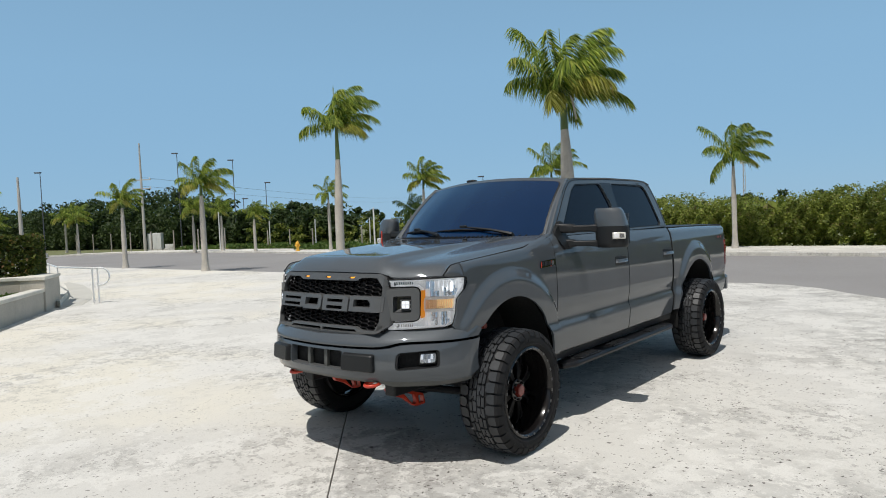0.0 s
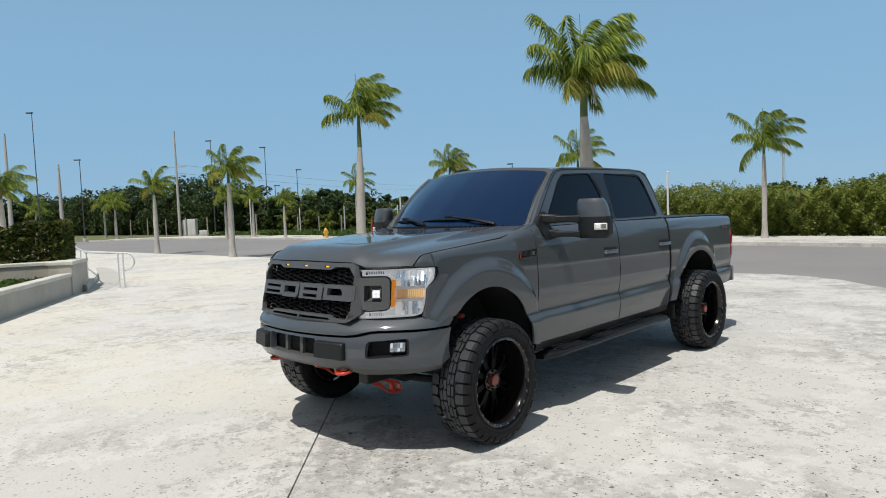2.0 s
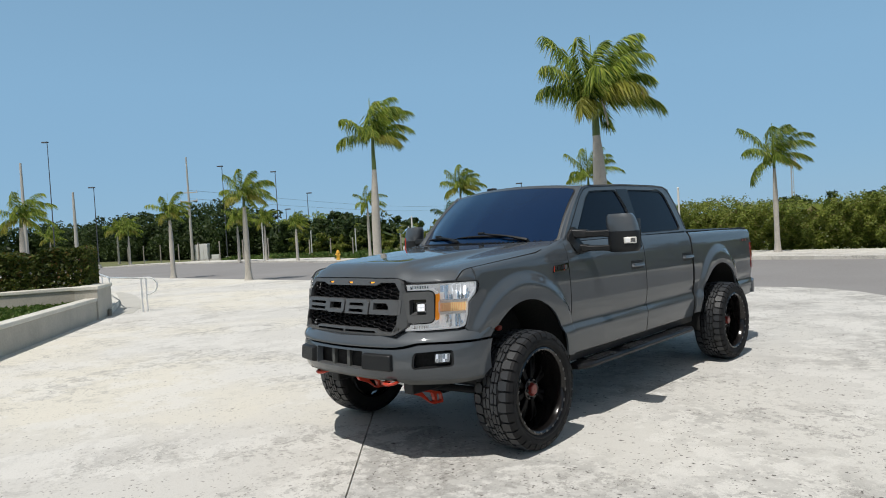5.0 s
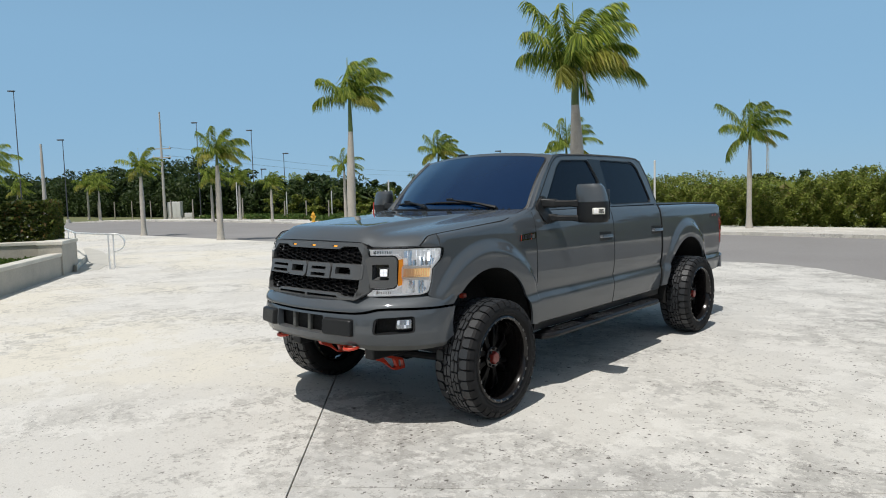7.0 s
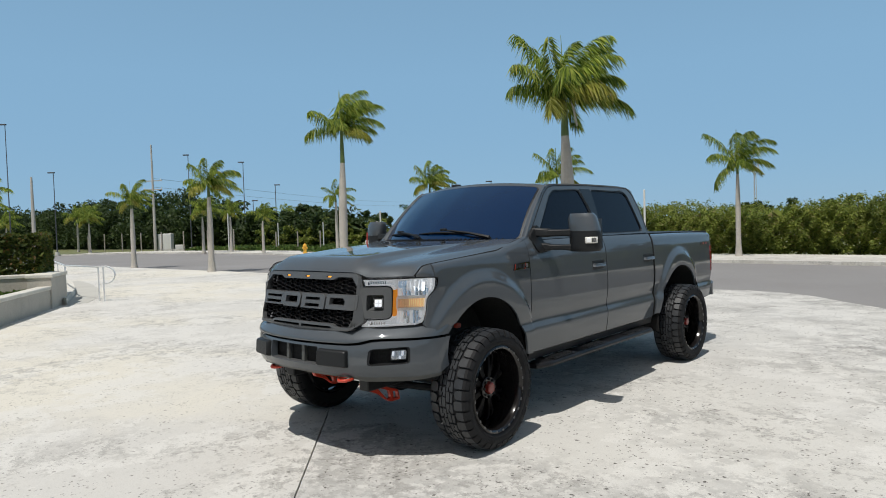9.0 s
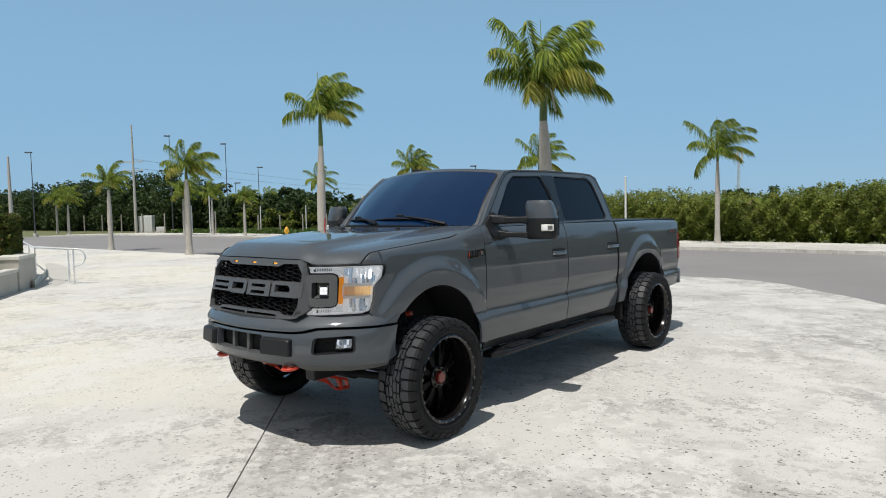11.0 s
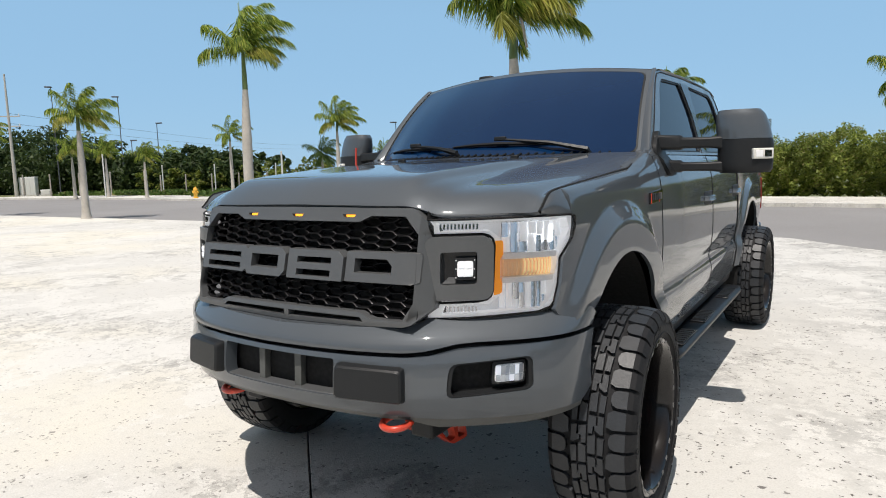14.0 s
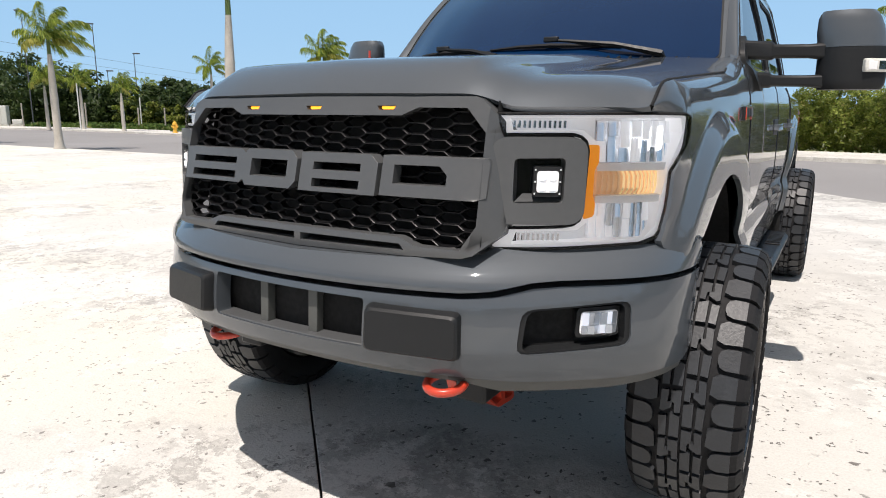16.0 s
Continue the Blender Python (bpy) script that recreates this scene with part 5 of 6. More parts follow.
for sg in (1, -1):
    bumper_pad(sg)
    # fog lamp pocket, frame and lamp
    fh = fog_hole if sg > 0 else fog_hole_r
    part("fog_bezel", plate(inset(fh, -0.002), [inset(fh, 0.014)], 0.05, lambda u, v, d: on_bumper(u, v, d + 0.006), 0.04), BLACK, truck)
    # pocket floor coloured near-black for the shade in the recess
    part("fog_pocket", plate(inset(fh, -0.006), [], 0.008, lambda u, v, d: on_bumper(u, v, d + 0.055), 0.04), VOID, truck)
    lu = 0.925 * sg
    lamp = part("fog_lamp", plate(rounded([(lu - 0.062, 0.768), (lu - 0.062, 0.846), (lu + 0.062, 0.848), (lu + 0.062, 0.770)], 0.012), [], 0.03, lambda u, v, d: on_bumper(u, v, d + 0.03), 0.03), BLACK, truck, "square fog lamp", bevel=0.004)
    part("reflector", plate(rounded([(lu - 0.052, 0.778), (lu - 0.052, 0.837), (lu + 0.052, 0.839), (lu + 0.052, 0.780)], 0.01), [], 0.004, lambda u, v, d: on_bumper(u, v, d + 0.024), 0.03), REFLECTOR, lamp)
    for k in range(6):
        for z0, z1 in ((0.781, 0.803), (0.8045, 0.836)):
            u0 = lu - 0.050 + 0.0168 * k
            tip = 0.006 * math.sin(2.1 * k + 60 * z0)
            part("facet", plate([(u0, z0), (u0 + 0.0160, z0), (u0 + 0.0160, z1), (u0, z1)], [], 0.002, lambda u, v, d: on_bumper(u, v, d + 0.018 + tip * (u - u0) / 0.016)), LED_SOFT if (k * 3 + (z0 > 0.80)) % 4 == 1 else FOG_FACET, lamp)
    part("lens", plate(rounded([(lu - 0.055, 0.775), (lu - 0.055, 0.840), (lu + 0.055, 0.842), (lu + 0.055, 0.777)], 0.01), [], 0.004, lambda u, v, d: on_bumper(u, v, d + 0.012), 0.03, skin=True), GLASS_CLEAR, lamp, face=(0, -1, 0))


def cover_lean(z):
    return soft_table([(0.89, 0.004), (0.91, 0.0), (0.94, 0.02), (0.97, 0.055), (1.0, 0.098), (1.02, 0.12)], z, 0.012)


on_cover = bent(BUMPER, cover_lean)
half = [(0, 0.960), (0.36, 0.968), (0.52, 0.976), (0.566, 0.990), (0.60, 0.998), (0.80, 0.999), (1.06, 1.000), (1.19, 1.003), (1.27, 0.985), (BL, 0.965), (BL, 0.926), (0.80, 0.927), (0.73, 0.923), (0.63, 0.902), (0.55, 0.895), (0, 0.893)]
part("bumper_cover", plate(mirrored(half), [], 0.06, on_cover, 0.035, 0.012), PAINT, truck, bevel=0.006)


def on_grille(u, v, d):
    t = min(1.0, abs(u) / 0.60)
    y = -0.835 - 0.25 * (1.377 - v) - 0.034 * (1 - t * t)
    y += 1.3 * max(0.0, abs(u) - 0.562)
    if v < 0.99:
        y += (0.99 - v) * 0.35
    return Vector((u, y + d, v))


outer = mirrored([(0, 1.384), (0.515, 1.381), (0.535, 1.374), (0.560, 1.352), (0.588, 1.320), (0.606, 1.285), (0.616, 1.07), (0.608, 1.035), (0.562, 0.988), (0.53, 0.978), (0.36, 0.970), (0, 0.962)])
mouth = mirrored([(0, 1.332), (0.305, 1.332), (0.355, 1.353), (0.497, 1.352), (0.556, 1.290), (0.562, 1.06), (0.525, 0.998), (0.40, 0.998), (0.345, 1.018), (0, 1.018)])
slot_r = [(0.012, 1.001), (0.35, 1.001), (0.366, 0.985), (0.012, 0.980)]
slot_l = [(-u, v) for u, v in reversed(slot_r)]
leds = []
for x in (-0.255, 0.0, 0.255):
    leds.append([(x - 0.024, 1.347), (x - 0.030, 1.358), (x + 0.030, 1.358), (x + 0.024, 1.347)])
grille = part("grille", plate(outer, [mouth, slot_r, slot_l] + leds, 0.035, on_grille, 0.05, 0.0), SATIN, truck, "satin grey grille surround with honeycomb inserts", bevel=0.006)
# near-black sheet in place of the shade behind the honeycomb
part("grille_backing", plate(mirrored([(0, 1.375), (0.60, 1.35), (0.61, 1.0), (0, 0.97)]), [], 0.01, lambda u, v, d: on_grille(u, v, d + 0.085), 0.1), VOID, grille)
# added side sheets keep light from leaking in past the mesh
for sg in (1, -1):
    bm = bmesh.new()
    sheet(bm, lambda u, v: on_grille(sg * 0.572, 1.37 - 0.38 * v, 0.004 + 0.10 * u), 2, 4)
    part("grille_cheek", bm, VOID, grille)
for x in (-0.255, 0.0, 0.255):
    part("marker_light", plate([(x - 0.019, 1.348), (x - 0.022, 1.356), (x + 0.022, 1.356), (x + 0.019, 1.348)], [], 0.01, lambda u, v, d: on_grille(u, v, d + 0.008)), LED_AMBER, grille, "lit amber marker light", bevel=0.002)


def honeycomb(name, hole, z0, z1):
    """Rows of flat hexagons with walls, kept where they lie in the opening."""
    A, b, h, w = 0.044, 0.024, 0.0142, 0.0022
    bm = bmesh.new()
    poly = [Vector(p) for p in hole]

    def inside(x, z):
        c = False
        for i in range(len(poly)):
            a, b = poly[i], poly[i - 1]
            if (a.y > z) != (b.y > z) and x < (b.x - a.x) * (z - a.y) / (b.y - a.y) + a.x:
                c = not c
        return c
    for i in range(-9, 10):
        for j in range(-1, int((z1 - z0) / (2 * h)) + 2):
            cx, cz = i * (A + b), z0 + 2 * h * j + h * (i % 2)
            hexo = [(cx - b, cz + h), (cx + b, cz + h), (cx + A, cz), (cx + b, cz - h), (cx - b, cz - h), (cx - A, cz)]
            if abs(cx) + A > 0.60:
                continue
            if not inside(cx, cz) and not any(inside(*p) for p in hexo):
                continue
            hexi = [(cx + (x - cx) * (1 - w / A * 1.2), cz + (z - cz) * (1 - w / h)) for x, z in hexo]
            a = [bm.verts.new(on_grille(x, z, 0.028)) for x, z in hexo]
            e = [bm.verts.new(on_grille(x, z, 0.026)) for x, z in hexi]
            c = [bm.verts.new(on_grille(x, z, 0.050)) for x, z in hexi]
            for k in range(6):
                l = (k + 1) % 6
                bm.faces.new((a[k], a[l], e[l], e[k]))
                bm.faces.new((e[k], e[l], c[l], c[k]))
    part(name, bm, MESHBLACK, grille, "black honeycomb mesh", angle=30)


honeycomb("honeycomb", mouth, 1.0, 1.35)

# Four raised blocks with slots stand in for the grille lettering.
def grille_block(o, holes, d):
    part("grille_block", plate(o, holes, 0.04, lambda u, v, q: on_grille(u, v, q + d), 0.06), SATIN, grille, "raised satin grey block on the grille bar", bevel=0.005)


T, B = 1.228, 1.126
grille_block([(-0.545, B), (-0.548, T), (-0.268, T), (-0.252, T - 0.012), (-0.252, B + 0.012), (-0.268, B)], [[(-0.505, T - 0.026), (-0.290, T - 0.026), (-0.290, T - 0.046), (-0.505, T - 0.046)], [(-0.505, B + 0.012), (-0.290, B + 0.012), (-0.290, B + 0.034), (-0.505, B + 0.034)]], -0.008)
grille_block([(-0.246, T - 0.020), (-0.226, T + 0.002), (-0.040, T + 0.002), (-0.018, T - 0.020), (-0.018, B + 0.018), (-0.040, B - 0.004), (-0.226, B - 0.004), (-0.246, B + 0.018)], [[(-0.208, B + 0.026), (-0.208, T - 0.026), (-0.056, T - 0.026), (-0.056, B + 0.026)]], -0.020)
grille_block([(-0.008, B - 0.006), (-0.008, T), (0.236, T), (0.262, T - 0.022), (0.262, B - 0.006)], [[(0.040, T - 0.026), (0.206, T - 0.026), (0.206, T - 0.048), (0.040, T - 0.048)], [(0.040, B + 0.006), (0.206, B + 0.006), (0.206, B + 0.030), (0.040, B + 0.030)]], -0.014)
grille_block([(0.272, B - 0.004), (0.272, T), (0.570, T), (0.575, T - 0.01), (0.575, B + 0.004), (0.55, B - 0.004)], [[(0.310, B + 0.028), (0.310, T - 0.024), (0.445, T - 0.024), (0.468, T - 0.046), (0.468, B + 0.028)]], -0.008)

# headlamps
LAMP = curve_plan([(0, -0.90), (0.30, -0.893), (0.50, -0.868), (0.56, -0.848), (0.65, -0.812), (0.72, -0.772), (0.78, -0.726), (0.86, -0.652), (0.915, -0.595), (0.95, -0.533), (0.966, -0.471), (0.972, -0.40)])
U0 = LAMP.of_x(0.565)
lamp_lean = lambda z: 0.065 * (z - 1.15) + 0.05 * max(0, z - 1.30)
on_lamp = bent(LAMP, lamp_lean)
UX = LAMP.of_x


facet_rng = np.random.default_rng(41)


def headlamp(sg):
    m = lambda lp: lp if sg > 0 else [(-u, v) for u, v in reversed(lp)]
    full = [(U0 + 0.002, 1.338), (UX(0.75), 1.3395), (UX(0.90), 1.341), (UX(0.959), 1.340), (UX(0.9655), 1.332), (UX(0.9658), 1.295), (UX(0.963), 1.258), (UX(0.951), 1.215), (UX(0.943), 1.19), (UX(0.942), 1.13), (UX(0.938), 1.05), (UX(0.925), 1.02), (UX(0.895), 1.006), (UX(0.7), 0.998), (U0 - 0.004, 0.995),
            (U0 + 0.03, 1.05), (UX(0.732), 1.055), (UX(0.755), 1.060), (UX(0.768), 1.072), (UX(0.773), 1.092), (UX(0.776), 1.248), (UX(0.771), 1.270), (UX(0.760), 1.282), (UX(0.742), 1.288), (UX(0.60), 1.287), (U0 + 0.03, 1.285)]
    rim = []
    for (u0, v0), (u1, v1) in zip(full, full[1:] + full[:1]):
        rim += [(u0 + (u1 - u0) * k / 5, v0 + (v1 - v0) * k / 5) for k in range(5)]
    bm = bmesh.new()
    tube(bm, [on_lamp(sg * u, v, 0.003) for u, v in rim + rim[:1]], 0.0045, 6)
    part("lamp_seal", bm, VOID, truck)
    # housing and bezel carry added glow in place of reflected light
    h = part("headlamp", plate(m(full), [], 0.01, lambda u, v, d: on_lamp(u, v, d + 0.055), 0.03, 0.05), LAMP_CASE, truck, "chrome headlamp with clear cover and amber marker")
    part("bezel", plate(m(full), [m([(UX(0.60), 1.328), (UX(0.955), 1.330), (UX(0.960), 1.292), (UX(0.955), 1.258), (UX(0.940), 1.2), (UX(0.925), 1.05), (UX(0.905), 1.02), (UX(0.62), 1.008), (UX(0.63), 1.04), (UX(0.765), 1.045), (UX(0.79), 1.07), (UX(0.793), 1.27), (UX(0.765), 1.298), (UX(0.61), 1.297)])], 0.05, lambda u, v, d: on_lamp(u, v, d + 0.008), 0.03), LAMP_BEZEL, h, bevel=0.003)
    part("amber_marker", plate(m(rounded([(UX(0.776), 1.072), (UX(0.776), 1.262), (UX(0.800), 1.262), (UX(0.801), 1.215), (UX(0.793), 1.20), (UX(0.793), 1.128), (UX(0.799), 1.115), (UX(0.798), 1.080)], 0.008)), [], 0.035, lambda u, v, d: on_lamp(u, v, d + 0.006), 0.02), AMBER_LIT, h, "lit orange side marker")
    for z in (1.205, 1.122):
        part("shelf", plate(m([(UX(0.80), z - 0.010), (UX(0.938), z - 0.010), (UX(0.940), z + 0.010), (UX(0.80), z + 0.010)]), [], 0.04, lambda u, v, d: on_lamp(u, v, d + 0.014), 0.03), REFLECTOR, h, bevel=0.002)
    part("turn_lens", plate(m([(UX(0.803), 1.130), (UX(0.937), 1.130), (UX(0.940), 1.197), (UX(0.803), 1.197)]), [], 0.006, lambda u, v, d: on_lamp(u, v, d + 0.046), 0.03), TURN_BACK, h, "orange turn signal chamber")
    for k in range(14):
        u = UX(0.808) + (UX(0.934) - UX(0.808)) * k / 13
        bow = 0.006 * math.sin(math.pi * k / 13)
        bm = bmesh.new()
        tube(bm, [on_lamp(sg * u, 1.131, 0.040), on_lamp(sg * (u + bow), 1.147, 0.034), on_lamp(sg * (u + bow), 1.180, 0.034), on_lamp(sg * u, 1.196, 0.040)], 0.0036, 6)
        part("turn_rib", bm, TURN_LIT if k > 4 else TURN_BACK, h)
    # faceted reflectors of the main beams
    for z0, z1, u0, u1 in ((1.217, 1.322, UX(0.802), UX(0.956)), (1.020, 1.110, UX(0.797), UX(0.926))):
        part("reflector", plate(m([(u0, z0), (u1, z0), (u1 + 0.004, z1), (u0, z1)]), [], 0.004, lambda u, v, d: on_lamp(u, v, d + 0.050), 0.02), LAMP_CHROME, h)
        # upright mirror strips, each with its own slight turn
        cols, rows = 8, 2
        for i in range(cols):
            for j in range(rows):
                c0, c1 = u0 + (u1 - u0) * i / cols, u0 + (u1 - u0) * (i + 0.97) / cols
                cut = 0.5 + 0.16 * math.sin(2.3 * i)
                e0, e1 = (z0, z0 + (z1 - z0) * cut) if j == 0 else (z0 + (z1 - z0) * (cut + 0.01), z1)
                tu, tv, sink = facet_rng.uniform(-0.14, 0.14), facet_rng.uniform(0.0, 0.16), 0.040 - 0.012 * math.sin(math.pi * (i + 0.5) / cols)
                bm = bmesh.new()
                sheet(bm, lambda p, q: on_lamp(sg * (c0 + (c1 - c0) * p), e0 + (e1 - e0) * q, sink + tu * (c1 - c0) * (p - 0.5) + tv * (e1 - e0) * (q - 0.5) - 0.004 * math.sin(math.pi * p)), 5, 1)
                # some strips glow, painting in the bright reflections of the mirror
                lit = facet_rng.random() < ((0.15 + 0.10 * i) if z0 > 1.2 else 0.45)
                part("facet", bm, LAMP_GLOW if lit else LAMP_CHROME, h, angle=60)
    for xb, zc, w, t in ((0.882, 1.272, 0.012, 0.026), (0.904, 1.268, 0.011, 0.030), (0.930, 1.276, 0.014, 0.034)):
        uc = UX(xb)
        part("projector", plate(m(rounded([(uc - w, zc - t), (uc - w * 0.8, zc + t * 0.9), (uc + w * 0.9, zc + t), (uc + w, zc - t * 0.8)], 0.010)), [], 0.012, lambda u, v, d: on_lamp(u, v, d + 0.026)), LED_WHITE, h, bevel=0.004)
    bm = bmesh.new()
    tube(bm, [on_lamp(sg * (UX(0.884) + 0.013 * math.cos(k * math.tau / 16)), 1.066 + 0.015 * math.sin(k * math.tau / 16), 0.030) for k in range(13)], 0.0028, 6)
    part("bulb_ring", bm, CHROME, h)
    for k in range(12):
        u = U0 + 0.035 + 0.0135 * k
        for z in (1.312, 1.024):
            bm = bmesh.new()
            n = LAMP(sg * u)
            tube(bm, [on_lamp(sg * u, z - 0.009, 0.03), on_lamp(sg * u, z + 0.009, 0.03)], 0.0045, 4)
            part("rib", bm, CHROME, h)
    part("cover", plate(m(full), [], 0.004, lambda u, v, d: on_lamp(u, v, d - 0.002), 0.03, 0.06, skin=True), GLASS_CLEAR, h, "clear plastic lamp cover", face=(sg, -1, 0))
    # inner pod with its square work light
    pod = rounded([(U0 - 0.002, 1.062), (U0 - 0.002, 1.281), (UX(0.772), 1.281), (UX(0.772), 1.062)], 0.045, 8)
    hole = rounded([(UX(0.618), 1.115), (UX(0.618), 1.228), (UX(0.728), 1.23), (UX(0.728), 1.117)], 0.012)
    p = part("lamp_pod", plate(m(pod), [m(hole)], 0.05, lambda u, v, d: on_lamp(u, v, d - 0.014), 0.03), SATIN, truck, "satin grey pod round a square work light", bevel=0.007)
    part("pocket", plate(m(inset(hole, -0.006)), [], 0.006, lambda u, v, d: on_lamp(u, v, d + 0.035)), GLOSSBLACK, p)
    uc, zc = UX(0.694), 1.170
    part("light_body", plate(m(rounded([(uc - 0.036, zc - 0.038), (uc - 0.036, zc + 0.038), (uc + 0.036, zc + 0.038), (uc + 0.036, zc - 0.038)], 0.006)), [], 0.04, lambda u, v, d: on_lamp(u, v, d - 0.004)), BLACK, p, "black cube light housing", bevel=0.004)
    part("light_face", plate(m(rounded([(uc - 0.027, zc - 0.027), (uc - 0.027, zc + 0.027), (uc + 0.027, zc + 0.027), (uc + 0.027, zc - 0.027)], 0.008)), [], 0.004, lambda u, v, d: on_lamp(u, v, d - 0.007)), REFLECTOR, p)
    for a, b in ((-1, -1), (1, -1), (-1, 0), (1, 0), (-1, 1), (1, 1)):
        part("light_bolt", plate(m([(uc + a * 0.0315 - 0.002, zc + b * 0.030 - 0.002), (uc + a * 0.0315 - 0.002, zc + b * 0.030 + 0.002), (uc + a * 0.0315 + 0.002, zc + b * 0.030 + 0.002), (uc + a * 0.0315 + 0.002, zc + b * 0.030 - 0.002)]), [], 0.002, lambda u, v, d: on_lamp(u, v, d - 0.0065)), GALV, p)
    part("pocket_ledge", plate(m([(UX(0.622), 1.118), (UX(0.726), 1.120), (UX(0.720), 1.136), (UX(0.640), 1.136)]), [], 0.004, lambda u, v, d: on_lamp(u, v, d + 0.0 + (v - 1.118) * 1.6)), SATIN, p)
    for a, b in ((-1, -1), (1, -1), (-1, 1), (1, 1)):
        part("light_chip", plate(m(rounded([(uc + a * 0.013 - 0.009, zc + b * 0.013 - 0.009), (uc + a * 0.013 - 0.009, zc + b * 0.013 + 0.009), (uc + a * 0.013 + 0.009, zc + b * 0.013 + 0.009), (uc + a * 0.013 + 0.009, zc + b * 0.013 - 0.009)], 0.006)), [], 0.002, lambda u, v, d: on_lamp(u, v, d - 0.0095)), LED_SOFT, p)


headlamp(1)
headlamp(-1)
for sg in (1, -1):
    bm = bmesh.new()

    def nose_at(u, v):
        p = on_lamp(sg * (UX(0.894) + (UX(0.962) - UX(0.894)) * u), 1.342 - 0.010 * u ** 3, 0.004)
        y = -0.615 + 0.135 * u
        t = max(shut_line(y), 1.344)
        q = Vector((sg * max(0.899, side_x(y, t, t, 0.03) + 0.002), y + 0.004, t + 0.001))
        return p.lerp(q, v) + Vector((sg * 0.008, -0.008, 0.004)) * math.sin(math.pi * v)
    sheet(bm, nose_at, 16, 8)
    part("fender_nose", bm, PAINT, truck, angle=70)

# ---- wheels ----
def wheel():
    rim_r, tyre_r, out, inn = 0.318, 0.447, 0.178, -0.178
    bm = bmesh.new()
    lathe_x(bm, [(0.168, rim_r + 0.012), (0.174, rim_r), (0.168, rim_r - 0.012), (0.150, rim_r - 0.020), (0.10, 0.288), (-0.02, 0.276), (-0.16, 0.285), (-0.165, 0.30), (-0.15, 0.315)], 72)
    w = part("wheel", bm, RIMBLACK, truck, "deep-dish gloss black alloy wheel on a red-capped hub", angle=40)
    # spokes
    for k in range(8):
        a = k * math.tau / 8
        for s in (-0.13, 0.13):
            bm = bmesh.new()
            pts = []
            for r, dx, q in ((0.06, 0.030, 0.10), (0.15, 0.018, 0.55), (0.235, 0.000, 0.85), (0.285, -0.030, 1.0)):
                aa = a + s * q
                pts.append(Vector((dx, r * math.cos(aa), r * math.sin(aa))))
            rings = []
            for i, p in enumerate(pts):
                d = (pts[min(i + 1, 3)] - pts[max(i - 1, 0)]).normalized()
                sd = d.cross(Vector((1, 0, 0))).normalized()
                hw = (0.016, 0.013, 0.014, 0.020)[i]
                rings.append([bm.verts.new(p + sd * hw + Vector((0.012, 0, 0))), bm.verts.new(p - sd * hw + Vector((0.012, 0, 0))), bm.verts.new(p - sd * hw * 1.3 - Vector((0.03, 0, 0))), bm.verts.new(p + sd * hw * 1.3 - Vector((0.03, 0, 0)))])
            for r0, r1 in zip(rings, rings[1:]):
                for i in range(4):
                    bm.faces.new((r0[i], r0[(i + 1) % 4], r1[(i + 1) % 4], r1[i]))
            bm.faces.new(rings[0])
            bm.faces.new(rings[-1])
            part("spoke", bm, SPOKEBLACK, w, bevel=0.004)
    bm = bmesh.new()
    lathe_x(bm, [(-0.09, 0.0001), (-0.09, 0.274)], 40)
    part("brake_backing", bm, VOID, w)
    bm = bmesh.new()
    lathe_x(bm, [(0.01, 0.085), (0.055, 0.085), (0.062, 0.078), (0.062, 0.052), (0.05, 0.05)], 32)
    part("hub", bm, RIMBLACK, w)
    bm = bmesh.new()
    lathe_x(bm, [(0.045, 0.050), (0.085, 0.048), (0.092, 0.040), (0.092, 0.0001)], 6)
    part("centre_cap", bm, HUBRED, w, "red hexagonal centre cap", bevel=0.004)
    for k in range(8):
        a = (k + 0.5) * math.tau / 8
        bm = bmesh.new()
        lathe_x(bm, [(0.05, 0.010), (0.075, 0.010), (0.078, 0.006), (0.078, 0.0001)], 6, (0, 0.068 * math.cos(a), 0.068 * math.sin(a)))
        part("lug_nut", bm, BLACK, w)
    for k in range(24):
        a = k * math.tau / 24
        bm = bmesh.new()
        c = [(0.1745, rim_r - 0.009), (0.1745, rim_r + 0.004)]
        vs = [bm.verts.new((x - 0.0015 * (r < rim_r - 0.005), r * math.cos(a + s), r * math.sin(a + s))) for s in (-0.035, 0.035) for x, r in c]
        lo = [bm.verts.new(v.co - Vector((0.006, 0, 0))) for v in vs]
        o = (0, 1, 3, 2)
        bm.faces.new([vs[i] for i in o])
        bm.faces.new([lo[i] for i in reversed(o)])
        for i in range(4):
            bm.faces.new((vs[o[i]], vs[o[(i + 1) % 4]], lo[o[(i + 1) % 4]], lo[o[i]]))
        part("lip_mark", bm, LIPGREY, w)
    bm = bmesh.new()
    lathe_x(bm, [(0.150, rim_r + 0.002), (0.166, rim_r + 0.018), (0.180, 0.355), (0.183, 0.385), (0.174, 0.412), (0.156, 0.429), (0.135, 0.438), (0.0, 0.441), (-0.135, 0.438), (-0.156, 0.429), (-0.174, 0.410), (-0.183, 0.385), (-0.180, 0.355), (-0.160, rim_r), (-0.14, 0.30), (0.0, 0.30), (0.14, 0.305)], 96, closed=True)
    part("tyre", bm, RUBBER, w, "black all-terrain tyre", angle=50)
    # raised ring and lettering-like bars on the sidewall
    bm = bmesh.new()
    lathe_x(bm, [(0.181, 0.349), (0.1845, 0.351), (0.1845, 0.3545), (0.182, 0.356)], 96)
    part("sidewall_ring", bm, RUBBER, w)
